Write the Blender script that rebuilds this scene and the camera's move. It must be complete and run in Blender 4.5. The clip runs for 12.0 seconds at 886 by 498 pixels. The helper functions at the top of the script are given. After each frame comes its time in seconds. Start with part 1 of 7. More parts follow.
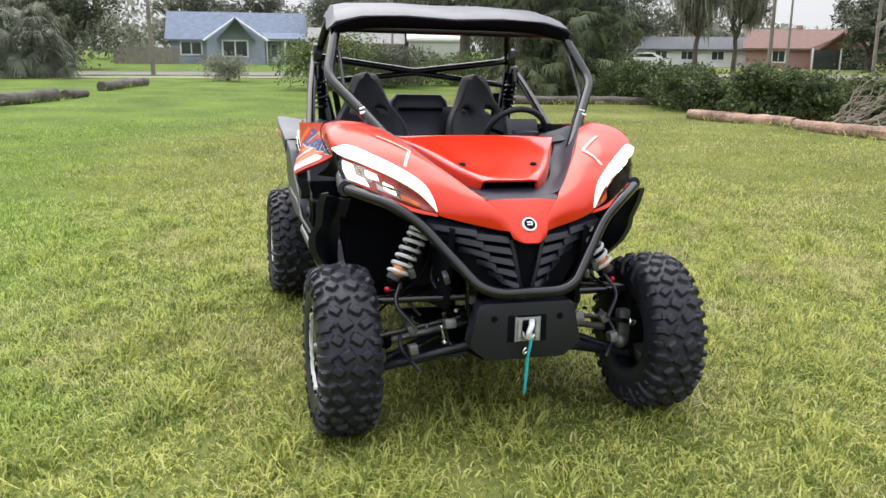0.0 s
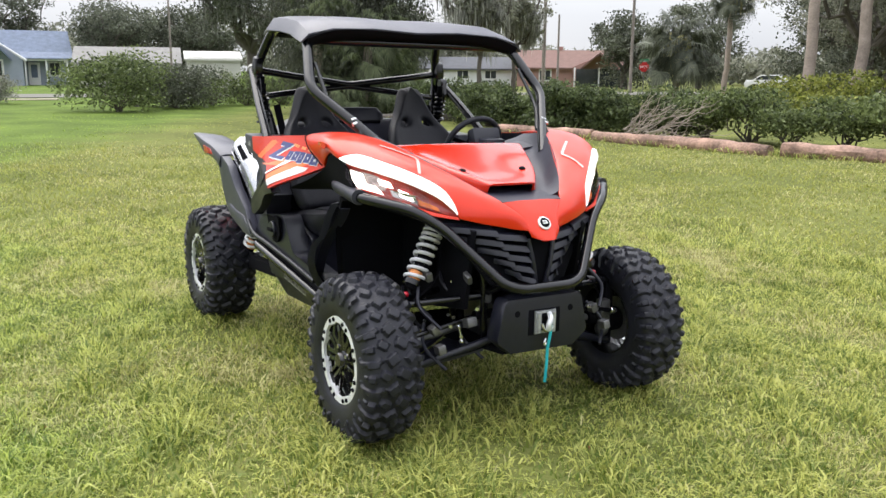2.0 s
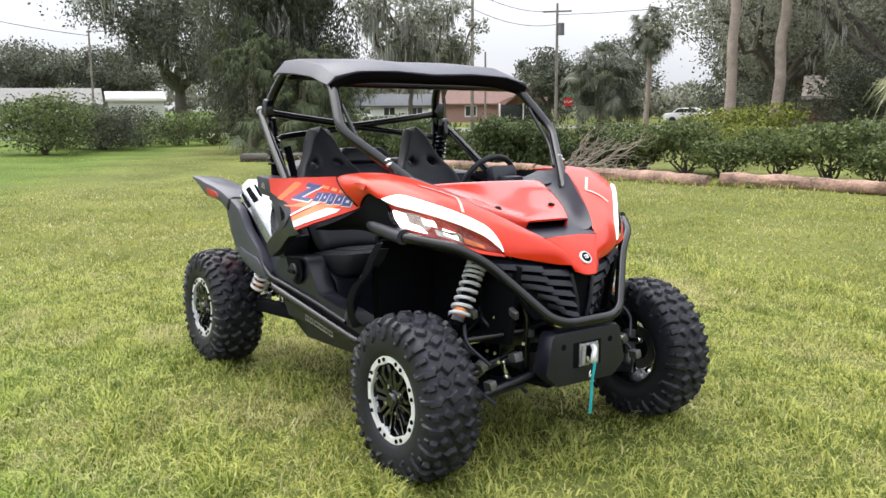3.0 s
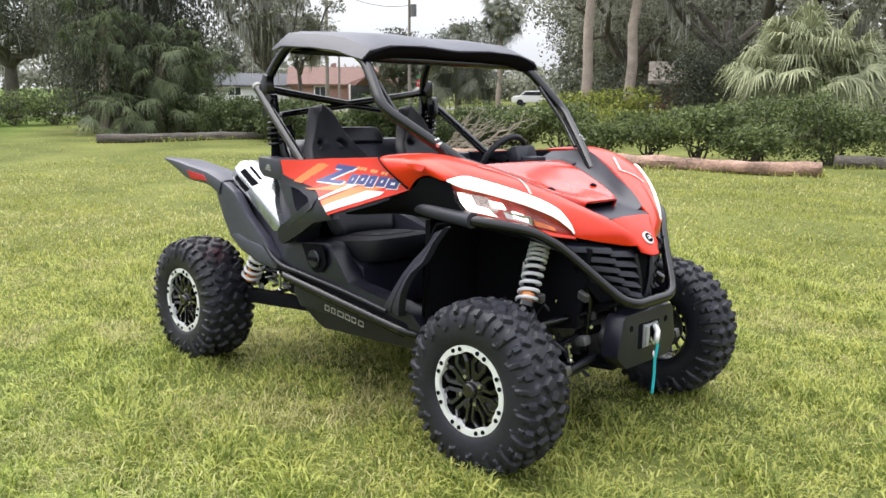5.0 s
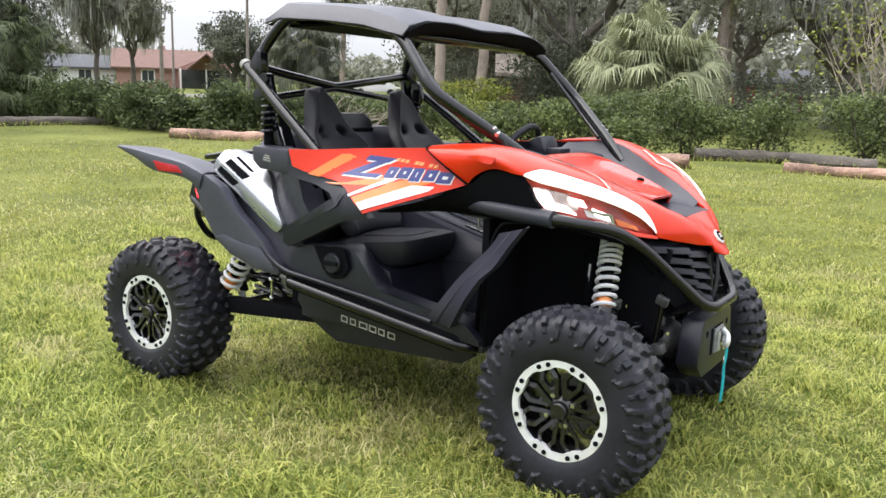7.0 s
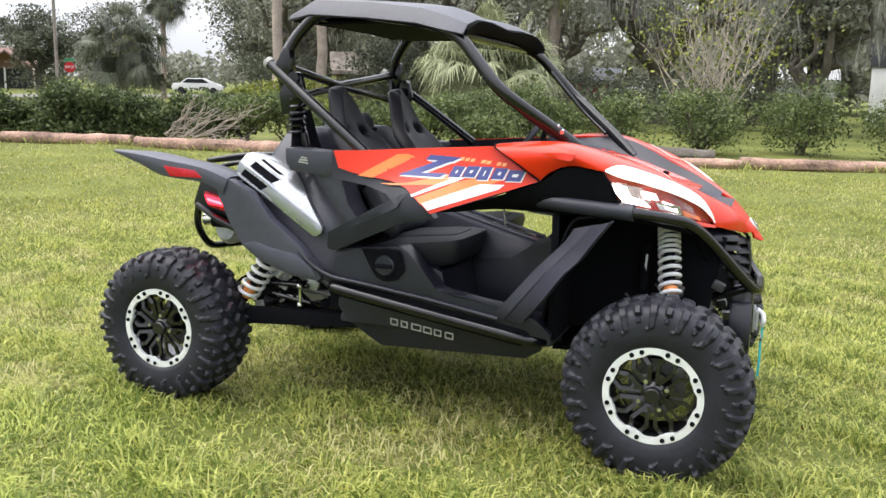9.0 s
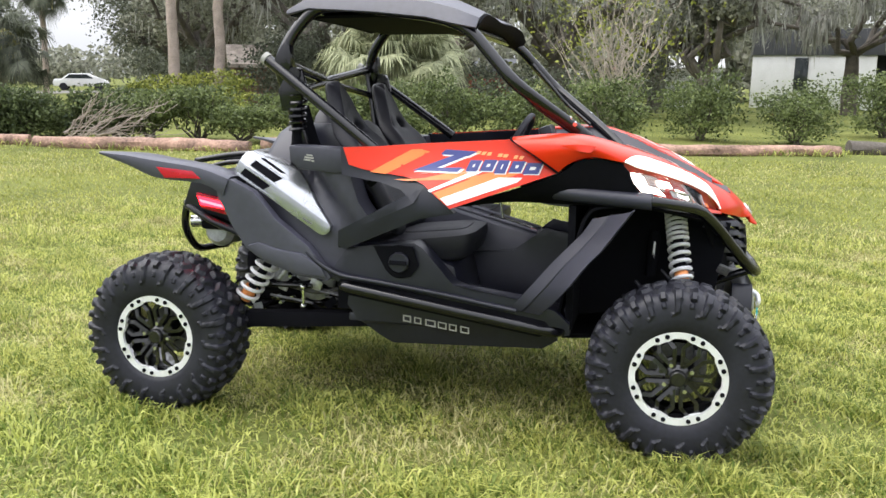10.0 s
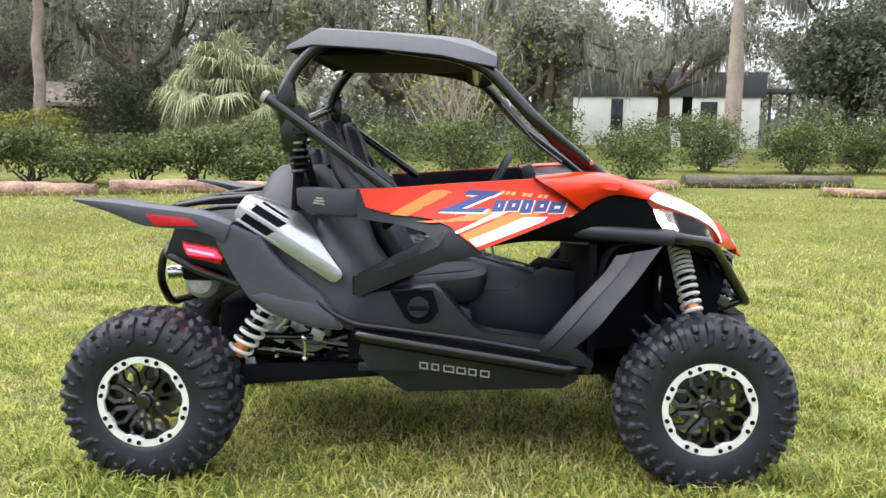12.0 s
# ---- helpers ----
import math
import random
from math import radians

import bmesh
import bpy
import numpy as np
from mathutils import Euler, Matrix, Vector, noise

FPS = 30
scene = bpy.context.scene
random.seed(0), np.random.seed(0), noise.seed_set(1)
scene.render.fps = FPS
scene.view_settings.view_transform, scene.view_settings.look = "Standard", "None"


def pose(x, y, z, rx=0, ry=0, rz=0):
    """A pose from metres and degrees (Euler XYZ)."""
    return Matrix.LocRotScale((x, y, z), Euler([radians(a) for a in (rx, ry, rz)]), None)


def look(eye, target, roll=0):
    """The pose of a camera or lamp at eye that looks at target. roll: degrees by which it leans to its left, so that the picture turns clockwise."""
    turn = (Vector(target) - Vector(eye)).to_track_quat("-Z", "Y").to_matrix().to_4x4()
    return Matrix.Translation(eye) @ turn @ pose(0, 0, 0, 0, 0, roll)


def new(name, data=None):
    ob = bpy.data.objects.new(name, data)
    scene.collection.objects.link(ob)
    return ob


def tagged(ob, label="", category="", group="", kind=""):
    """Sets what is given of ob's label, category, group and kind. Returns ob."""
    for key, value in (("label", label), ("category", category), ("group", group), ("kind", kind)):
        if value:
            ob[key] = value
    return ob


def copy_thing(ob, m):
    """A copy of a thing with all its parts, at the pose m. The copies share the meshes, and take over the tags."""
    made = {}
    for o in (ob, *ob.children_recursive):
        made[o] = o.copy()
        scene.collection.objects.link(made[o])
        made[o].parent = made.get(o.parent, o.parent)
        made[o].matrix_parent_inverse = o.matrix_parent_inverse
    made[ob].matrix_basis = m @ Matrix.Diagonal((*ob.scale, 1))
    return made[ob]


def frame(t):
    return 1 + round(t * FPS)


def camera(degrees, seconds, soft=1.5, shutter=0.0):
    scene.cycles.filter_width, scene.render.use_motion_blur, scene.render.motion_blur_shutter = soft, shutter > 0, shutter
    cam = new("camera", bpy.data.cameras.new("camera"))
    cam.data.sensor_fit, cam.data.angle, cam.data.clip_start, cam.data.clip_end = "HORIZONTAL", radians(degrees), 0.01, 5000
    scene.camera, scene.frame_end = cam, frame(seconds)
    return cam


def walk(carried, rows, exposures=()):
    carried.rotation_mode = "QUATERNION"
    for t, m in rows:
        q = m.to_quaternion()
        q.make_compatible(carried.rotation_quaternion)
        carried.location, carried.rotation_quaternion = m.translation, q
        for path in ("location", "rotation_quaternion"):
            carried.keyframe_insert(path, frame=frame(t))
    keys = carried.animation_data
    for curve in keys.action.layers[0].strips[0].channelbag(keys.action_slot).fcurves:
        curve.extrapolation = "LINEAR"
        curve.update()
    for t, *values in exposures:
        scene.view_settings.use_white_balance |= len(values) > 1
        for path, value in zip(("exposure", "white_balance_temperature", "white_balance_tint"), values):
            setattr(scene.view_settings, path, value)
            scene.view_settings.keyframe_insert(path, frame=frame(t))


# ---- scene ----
cam = camera(54.9, 12.0)
# The vehicle stands at the origin, nose towards +x, its left side towards +y.
METRES, EYE, TURN = 5.8174, 1.5975, 74.825
START = pose(3.4100, -1.1880, EYE, 0, 0, TURN)
ROWS = [
    (0.0, 0.0, 0.0, 0.0, 0.12, -13.17, -0.51),
    (0.5, -0.0411, -0.0003, -0.0035, -2.6, -11.28, -0.89),
    (1.0, -0.0809, -0.002, -0.0023, -5.77, -11.3, -1.69),
    (1.5, -0.131, -0.0121, -0.0024, -10.73, -11.9, -0.88),
    (2.0, -0.17, -0.0032, -0.0079, -14.73, -11.77, -0.4),
    (2.5, -0.2149, 0.0051, -0.0041, -17.38, -10.23, 0.32),
    (4.5, -0.3577, 0.0765, -0.0082, -27.64, -10.47, -0.97),
    (5.0, -0.3917, 0.108, -0.0076, -30.33, -10.62, -0.31),
    (5.5, -0.4131, 0.1462, -0.0112, -33.35, -10.24, -0.14),
    (6.0, -0.4307, 0.1847, -0.0105, -35.25, -10.34, -1.14),
    (6.5, -0.4566, 0.2268, -0.0114, -38.74, -10.47, -0.91),
    (7.0, -0.4786, 0.262, -0.0151, -41.48, -11.13, -1.67),
    (9.0, -0.5934, 0.3862, -0.0191, -53.54, -10.94, -1.49),
    (9.5, -0.6129, 0.4192, -0.0195, -57.8, -10.58, -2.23),
    (10.0, -0.638, 0.4583, -0.019, -60.69, -11.34, -0.79),
    (10.5, -0.6427, 0.4917, -0.0228, -63.55, -10.19, -1.15),
    (11.0, -0.6467, 0.5288, -0.0217, -66.25, -9.83, -0.77),
    (11.5, -0.6587, 0.5641, -0.0223, -69.92, -9.25, -0.46),
    (12.0, -0.6759, 0.591, -0.0208, -72.46, -8.63, -0.81),
]
walk(cam, [(t, START @ pose(METRES * x, METRES * y, METRES * z, 90 + pitch, roll, yaw)) for t, x, y, z, yaw, pitch, roll in ROWS],
     exposures=[(0.0, 1.0), (2.5, 1.05), (5.0, 1.14), (9.0, 1.22), (12.0, 1.3)])

# ---- world and light ----
world = bpy.data.worlds.new("overcast_sky")
scene.world = world
world.use_nodes = True
wn, wl = world.node_tree.nodes, world.node_tree.links
wn.clear()
w_out = wn.new("ShaderNodeOutputWorld")
w_bg = wn.new("ShaderNodeBackground")
w_sky = wn.new("ShaderNodeTexSky")
w_sky.sky_type, w_sky.sun_disc = "NISHITA", False
SUN_EL, SUN_AZ = 58.0, 194.0
w_sky.sun_elevation, w_sky.sun_rotation = radians(SUN_EL), radians(90 - SUN_AZ)
w_sky.dust_density, w_sky.air_density = 3.0, 1.0
w_co = wn.new("ShaderNodeTexCoord")
w_map = wn.new("ShaderNodeMapping")
w_map.inputs["Scale"].default_value = (1.0, 1.0, 3.5)
w_noise = wn.new("ShaderNodeTexNoise")
w_noise.inputs["Scale"].default_value, w_noise.inputs["Detail"].default_value = 1.6, 6.0
w_ramp = wn.new("ShaderNodeValToRGB")
w_ramp.color_ramp.elements[0].position, w_ramp.color_ramp.elements[0].color = 0.3, (8.5, 8.8, 9.6, 1)
w_ramp.color_ramp.elements[1].position, w_ramp.color_ramp.elements[1].color = 0.7, (10.7, 10.8, 11.2, 1)
w_mix = wn.new("ShaderNodeMix")
w_mix.data_type = "RGBA"
w_mix.inputs["Factor"].default_value = 0.85
wl.new(w_co.outputs["Generated"], w_map.inputs["Vector"])
wl.new(w_map.outputs["Vector"], w_noise.inputs["Vector"])
wl.new(w_noise.outputs["Fac"], w_ramp.inputs["Fac"])
wl.new(w_sky.outputs["Color"], w_mix.inputs["A"])
wl.new(w_ramp.outputs["Color"], w_mix.inputs["B"])
w_sep = wn.new("ShaderNodeSeparateXYZ")
w_clamp = wn.new("ShaderNodeClamp")
w_grad = wn.new("ShaderNodeMath")
w_grad.operation = "MULTIPLY_ADD"
w_grad.inputs[1].default_value, w_grad.inputs[2].default_value = 0.74, 0.305
w_scale = wn.new("ShaderNodeVectorMath")
w_scale.operation = "SCALE"
wl.new(w_co.outputs["Generated"], w_sep.inputs["Vector"])
wl.new(w_sep.outputs["Z"], w_clamp.inputs["Value"])
wl.new(w_clamp.outputs["Result"], w_grad.inputs[0])
wl.new(w_mix.outputs["Result"], w_scale.inputs[0])
wl.new(w_grad.outputs["Value"], w_scale.inputs["Scale"])
wl.new(w_scale.outputs["Vector"], w_bg.inputs["Color"])
wl.new(w_bg.outputs["Background"], w_out.inputs["Surface"])
w_bg.inputs["Strength"].default_value = 0.147
sun_data = bpy.data.lights.new("sun", "SUN")
sun_data.energy, sun_data.angle, sun_data.color = 1.5, radians(70), (1.0, 0.96, 0.91)
sun = new("sun", sun_data)
sun.matrix_world = look((30 * math.cos(radians(SUN_AZ)) * math.cos(radians(SUN_EL)), 30 * math.sin(radians(SUN_AZ)) * math.cos(radians(SUN_EL)), 30 * math.sin(radians(SUN_EL))), (0, 0, 0))

# ---- materials ----
def mat(name, color, rough=0.6, metal=0.0, vary=0.12, scale=8.0, bump=0.0, bump_scale=60.0, spec=0.5, coat=0.0, per_object=0.0, per_island=0.0, color2=None, detail_scale=None):
    """A procedural surface: base colour varied at two scales, roughness variation and a fine relief."""
    m = bpy.data.materials.new(name)
    m.use_nodes = True
    n, l = m.node_tree.nodes, m.node_tree.links
    b = n["Principled BSDF"]
    b.inputs["Metallic"].default_value, b.inputs["Roughness"].default_value = metal, rough
    b.inputs["Specular IOR Level"].default_value = spec
    b.inputs["Coat Weight"].default_value, b.inputs["Coat Roughness"].default_value = coat, 0.06
    co = n.new("ShaderNodeTexCoord")
    big, fine = n.new("ShaderNodeTexNoise"), n.new("ShaderNodeTexNoise")
    big.inputs["Scale"].default_value, big.inputs["Detail"].default_value = scale, 5.0
    fine.inputs["Scale"].default_value, fine.inputs["Detail"].default_value = detail_scale or scale * 9.0, 3.0
    l.new(co.outputs["Object"], big.inputs["Vector"])
    l.new(co.outputs["Object"], fine.inputs["Vector"])
    add = n.new("ShaderNodeMath")
    add.operation = "MULTIPLY_ADD"
    add.inputs[1].default_value = 0.45
    l.new(fine.outputs["Fac"], add.inputs[0])
    half = n.new("ShaderNodeMath")
    half.operation = "MULTIPLY_ADD"
    half.inputs[1].default_value, half.inputs[2].default_value = 0.75, -0.1
    l.new(big.outputs["Fac"], half.inputs[0])
    l.new(half.outputs[0], add.inputs[2])
    fac = add.outputs[0]
    for amount, node, sock in ((per_object, "ShaderNodeObjectInfo", "Random"), (per_island, "ShaderNodeNewGeometry", "Random Per Island")):
        if amount:
            info = n.new(node)
            more = n.new("ShaderNodeMath")
            more.operation = "MULTIPLY_ADD"
            more.inputs[1].default_value = amount
            l.new(info.outputs[sock], more.inputs[0])
            less = n.new("ShaderNodeMath")
            less.operation = "MULTIPLY_ADD"
            less.inputs[1].default_value, less.inputs[2].default_value = 1.0, -amount / 2
            l.new(fac, less.inputs[0])
            l.new(less.outputs[0], more.inputs[2])
            fac = more.outputs[0]
    ramp = n.new("ShaderNodeValToRGB")
    lo = tuple(max(0.0, c * (1 - vary * 2)) for c in color)
    hi = color2 or tuple(min(1.0, c * (1 + vary * 2)) for c in color)
    ramp.color_ramp.elements[0].position, ramp.color_ramp.elements[0].color = 0.25, (*lo, 1)
    ramp.color_ramp.elements[1].position, ramp.color_ramp.elements[1].color = 0.75, (*hi, 1)
    l.new(fac, ramp.inputs["Fac"])
    l.new(ramp.outputs["Color"], b.inputs["Base Color"])
    rr = n.new("ShaderNodeMapRange")
    rr.inputs["To Min"].default_value, rr.inputs["To Max"].default_value = max(0.02, rough - 0.08), min(1.0, rough + 0.08)
    l.new(big.outputs["Fac"], rr.inputs["Value"])
    l.new(rr.outputs["Result"], b.inputs["Roughness"])
    if bump:
        bt = n.new("ShaderNodeTexNoise")
        bt.inputs["Scale"].default_value, bt.inputs["Detail"].default_value = bump_scale, 4.0
        l.new(co.outputs["Object"], bt.inputs["Vector"])
        bn = n.new("ShaderNodeBump")
        bn.inputs["Strength"].default_value, bn.inputs["Distance"].default_value = bump, 0.5 / bump_scale
        l.new(bt.outputs["Fac"], bn.inputs["Height"])
        l.new(bn.outputs["Normal"], b.inputs["Normal"])
    return m


def glow(name, color, strength):
    m = mat(name, color, 0.3, vary=0.02)
    b = m.node_tree.nodes["Principled BSDF"]
    b.inputs["Emission Color"].default_value, b.inputs["Emission Strength"].default_value = (*color, 1), strength
    return m


def leafy(name, color, color2, island=0.5, trans=0.3, rough=0.55, scale=0.6):
    """Foliage: colour varied leaf by leaf and patch by patch, and a little light through the blade."""
    m = mat(name, color, rough, vary=0.15, scale=scale, detail_scale=scale * 6, per_island=island, color2=color2, spec=0.3)
    n, l = m.node_tree.nodes, m.node_tree.links
    b, out = n["Principled BSDF"], n["Material Output"]
    tr = n.new("ShaderNodeBsdfTranslucent")
    mx = n.new("ShaderNodeMixShader")
    mx.inputs["Fac"].default_value = trans
    l.new(b.inputs["Base Color"].links[0].from_socket, tr.inputs["Color"])
    l.new(b.outputs["BSDF"], mx.inputs[1])
    l.new(tr.outputs["BSDF"], mx.inputs[2])
    l.new(mx.outputs["Shader"], out.inputs["Surface"])
    return m


RED = mat("red_orange_paint", (0.61, 0.024, 0.0035), 0.34, vary=0.03, scale=3, coat=0.40, spec=0.25, bump=0.02, bump_scale=300)
ORANGE = mat("orange_decal", (0.80, 0.16, 0.015), 0.35, vary=0.04, coat=0.4)
WHITE = mat("white_decal", (0.72, 0.72, 0.72), 0.35, vary=0.04, coat=0.3)
STRIPE = mat("pale_pinkish_line", (0.62, 0.42, 0.38), 0.35, vary=0.04, coat=0.3)
BLUE = mat("blue_decal", (0.020, 0.030, 0.17), 0.35, vary=0.06, coat=0.3)
PLASTIC = mat("black_textured_plastic", (0.0085, 0.0092, 0.0172), 0.38, vary=0.15, scale=5, bump=0.2, bump_scale=900, spec=0.45)
GREYPL = mat("charcoal_plastic", (0.0165, 0.0172, 0.0300), 0.44, vary=0.1, scale=4, bump=0.2, bump_scale=900, spec=0.5)
DARK = mat("matt_black_liner", (0.0035, 0.0036, 0.0055), 0.88, vary=0.2, scale=4, bump=0.2, bump_scale=200, spec=0.1)
TUBE = mat("black_powder_coat", (0.005, 0.005, 0.007), 0.17, vary=0.1, scale=6, bump=0.12, bump_scale=700)
RUBBER = mat("tyre_rubber", (0.0125, 0.0130, 0.0195), 0.46, vary=0.3, scale=7, bump=0.25, bump_scale=250, spec=0.34)
ALU = mat("machined_aluminium", (0.74, 0.75, 0.77), 0.32, metal=0.25, vary=0.05, scale=20, bump=0.05, bump_scale=200)
SILVER = mat("silver_paint", (0.36, 0.37, 0.395), 0.26, metal=0.85, vary=0.02, scale=5, coat=0.2)
GLOSSBLK = mat("gloss_black_alloy", (0.008, 0.008, 0.009), 0.22, vary=0.1, coat=0.4)
SPRING = mat("pale_grey_spring_paint", (0.62, 0.62, 0.65), 0.4, vary=0.05)
COPPER = mat("orange_anodised_sleeve", (0.65, 0.25, 0.08), 0.4, metal=0.3, vary=0.1)
CAST = mat("grey_cast_aluminium", (0.40, 0.41, 0.43), 0.42, metal=0.55, vary=0.2, scale=14, bump=0.25, bump_scale=120)
REDGLOSS = mat("polished_red_orange_paint", (0.60, 0.022, 0.004), 0.2, vary=0.03, scale=3, coat=0.6, spec=0.35)
CHROME = mat("bright_steel", (0.6, 0.6, 0.6), 0.22, metal=0.95, vary=0.08, scale=12)
STEEL = mat("dull_cast_metal", (0.16, 0.16, 0.165), 0.45, metal=0.7, vary=0.25, scale=14, bump=0.25, bump_scale=120)
FABRIC = mat("black_seat_vinyl", (0.0155, 0.0158, 0.0215), 0.52, vary=0.15, scale=10, bump=0.3, bump_scale=500, spec=0.3)
TEAL = mat("teal_webbing", (0.01, 0.33, 0.36), 0.75, vary=0.15, scale=40, bump=0.3, bump_scale=800)
REDREF = mat("red_reflector", (0.42, 0.004, 0.02), 0.25, vary=0.1, scale=30, coat=0.3)
AMBER = mat("amber_lamp_end", (0.75, 0.17, 0.02), 0.25, vary=0.1, coat=0.5)
LAMPGLASS = bpy.data.materials.new("lamp_lens")
LAMPGLASS.use_nodes = True
ln, ll = LAMPGLASS.node_tree.nodes, LAMPGLASS.node_tree.links
ln.remove(ln["Principled BSDF"])
l_clear, l_gloss, l_fres, l_mix = ln.new("ShaderNodeBsdfTransparent"), ln.new("ShaderNodeBsdfGlossy"), ln.new("ShaderNodeFresnel"), ln.new("ShaderNodeMixShader")
l_clear.inputs["Color"].default_value = (0.93, 0.91, 0.90, 1)
l_gloss.inputs["Roughness"].default_value, l_fres.inputs["IOR"].default_value = 0.05, 1.25
ll.new(l_fres.outputs["Fac"], l_mix.inputs["Fac"])
ll.new(l_clear.outputs["BSDF"], l_mix.inputs[1])
ll.new(l_gloss.outputs["BSDF"], l_mix.inputs[2])
ll.new(l_mix.outputs["Shader"], ln["Material Output"].inputs["Surface"])
DRL = glow("white_light_strip", (0.82, 0.80, 0.77), 0.33)
BEAM = glow("lit_projector", (1.0, 0.97, 0.9), 3.0)
TAILRED = glow("lit_red_lens", (0.95, 0.008, 0.02), 5.0)
TAIL = glow("lit_tail_lamp", (1.0, 0.012, 0.016), 22.0)
GRASSM = leafy("grass_blades", (0.175, 0.252, 0.042), (0.60, 0.605, 0.190), island=0.65, trans=0.5, rough=0.46, scale=5.0)
GRASSFAR = leafy("mown_grass_blades", (0.220, 0.266, 0.062), (0.450, 0.452, 0.130), island=0.3, trans=0.5, scale=1.2)
DRYM = leafy("dry_grass_blades", (0.36, 0.335, 0.13), (0.66, 0.62, 0.31), island=0.6, trans=0.45, scale=5)


def lusher(m, color):
    """Grass that is fresher and greener towards -y and far off towards -x, drier towards +y, with an uneven border."""
    n, l = m.node_tree.nodes, m.node_tree.links
    ramp = [q for q in n if q.bl_idname == "ShaderNodeValToRGB"][0]
    co = [q for q in n if q.bl_idname == "ShaderNodeTexCoord"][0]
    sep, wob, add, rng_map, mix = n.new("ShaderNodeSeparateXYZ"), n.new("ShaderNodeTexNoise"), n.new("ShaderNodeMath"), n.new("ShaderNodeMapRange"), n.new("ShaderNodeMix")
    wob.inputs["Scale"].default_value, wob.inputs["Detail"].default_value = 0.55, 4.0
    add.operation = "MULTIPLY_ADD"
    add.inputs[1].default_value = 5.0
    rng_map.interpolation_type = "SMOOTHSTEP"
    rng_map.inputs["From Min"].default_value, rng_map.inputs["From Max"].default_value = 1.9, -2.4
    mix.data_type, mix.blend_type = "RGBA", "MULTIPLY"
    mix.inputs["B"].default_value = (*color, 1)
    l.new(co.outputs["Object"], sep.inputs["Vector"])
    l.new(co.outputs["Object"], wob.inputs["Vector"])
    l.new(wob.outputs["Fac"], add.inputs[0])
    west, slope = n.new("ShaderNodeMath"), n.new("ShaderNodeMath")
    west.operation, slope.operation = "MINIMUM", "MULTIPLY_ADD"
    west.inputs[1].default_value, slope.inputs[1].default_value = -12.0, 0.6
    shift = n.new("ShaderNodeMath")
    shift.operation = "ADD"
    shift.inputs[1].default_value = 7.2
    l.new(sep.outputs["X"], west.inputs[0])
    l.new(west.outputs[0], slope.inputs[0])
    l.new(sep.outputs["Y"], slope.inputs[2])
    l.new(slope.outputs[0], shift.inputs[0])
    l.new(shift.outputs[0], add.inputs[2])
    l.new(add.outputs[0], rng_map.inputs["Value"])
    l.new(rng_map.outputs["Result"], mix.inputs["Factor"])
    l.new(ramp.outputs["Color"], mix.inputs["A"])
    for q in list(ramp.outputs["Color"].links):
        if q.to_node != mix:
            l.new(mix.outputs["Result"], q.to_socket)


for grass_m in (GRASSM, GRASSFAR, DRYM):
    lusher(grass_m, (0.76, 1.01, 0.67))
# oak leaf colour is lightened and greyed to stand in for haze
OAKLEAF = leafy("oak_leaves", (0.135, 0.145, 0.112), (0.34, 0.345, 0.27), island=0.38, trans=0.4)
DARKLEAF = leafy("dark_leaves", (0.052, 0.062, 0.044), (0.155, 0.17, 0.118), island=0.38)
DEEPHEDGE = leafy("deep_hedge_leaves", (0.036, 0.056, 0.022), (0.130, 0.165, 0.062), island=0.5, scale=0.9)
GREENPALM = leafy("green_palm_fronds", (0.055, 0.075, 0.036), (0.20, 0.235, 0.12), island=0.38)
WEEPLEAF = leafy("weeping_dark_leaves", (0.030, 0.038, 0.026), (0.115, 0.125, 0.085), island=0.38)
HEDGELEAF = leafy("hedge_leaves", (0.052, 0.076, 0.028), (0.19, 0.235, 0.085), island=0.5, scale=0.9)
PALMLEAF = leafy("palm_fronds", (0.16, 0.185, 0.095), (0.44, 0.46, 0.28), island=0.38)
YELLOWLEAF = leafy("yellow_green_leaves", (0.10, 0.13, 0.02), (0.3, 0.32, 0.07), island=0.6)
MOSS = leafy("spanish_moss", (0.25, 0.25, 0.225), (0.45, 0.45, 0.41), island=0.5, trans=0.4)
BARK = mat("grey_bark", (0.09, 0.078, 0.066), 0.9, vary=0.3, scale=2.5, bump=0.8, bump_scale=14)
PINEBARK = mat("pinkish_bark", (0.30, 0.245, 0.215), 0.9, vary=0.2, scale=2, bump=0.7, bump_scale=12)
LOGBARK = mat("weathered_log", (0.26, 0.165, 0.125), 0.92, vary=0.45, scale=2.2, bump=0.9, bump_scale=18)
TWIG = mat("dead_twigs", (0.33, 0.285, 0.245), 0.9, vary=0.2, scale=3)
POLE = mat("weathered_pole", (0.2, 0.175, 0.155), 0.9, vary=0.2, scale=2)
GREYMARK = mat("pale_grey_marking", (0.27, 0.27, 0.25), 0.5, vary=0.05)
MIDGREY = mat("mid_grey_plastic", (0.045, 0.0455, 0.064), 0.38, vary=0.12, scale=4, bump=0.2, bump_scale=900, spec=0.55)
BODYGREY = mat("grey_body_plastic", (0.029, 0.0295, 0.043), 0.42, vary=0.12, scale=4, bump=0.2, bump_scale=900, spec=0.5)
REFLECTOR = mat("lamp_reflector", (0.50, 0.43, 0.40), 0.18, metal=0.8, vary=0.3, scale=30)
# the red of reflections in the lamp is put into this base colour
LAMPRED = mat("lamp_housing_red_reflection", (0.28, 0.030, 0.024), 0.22, vary=0.3, scale=14, coat=0.3)
TANMARK = mat("tan_marking", (0.80, 0.33, 0.12), 0.4, vary=0.05)

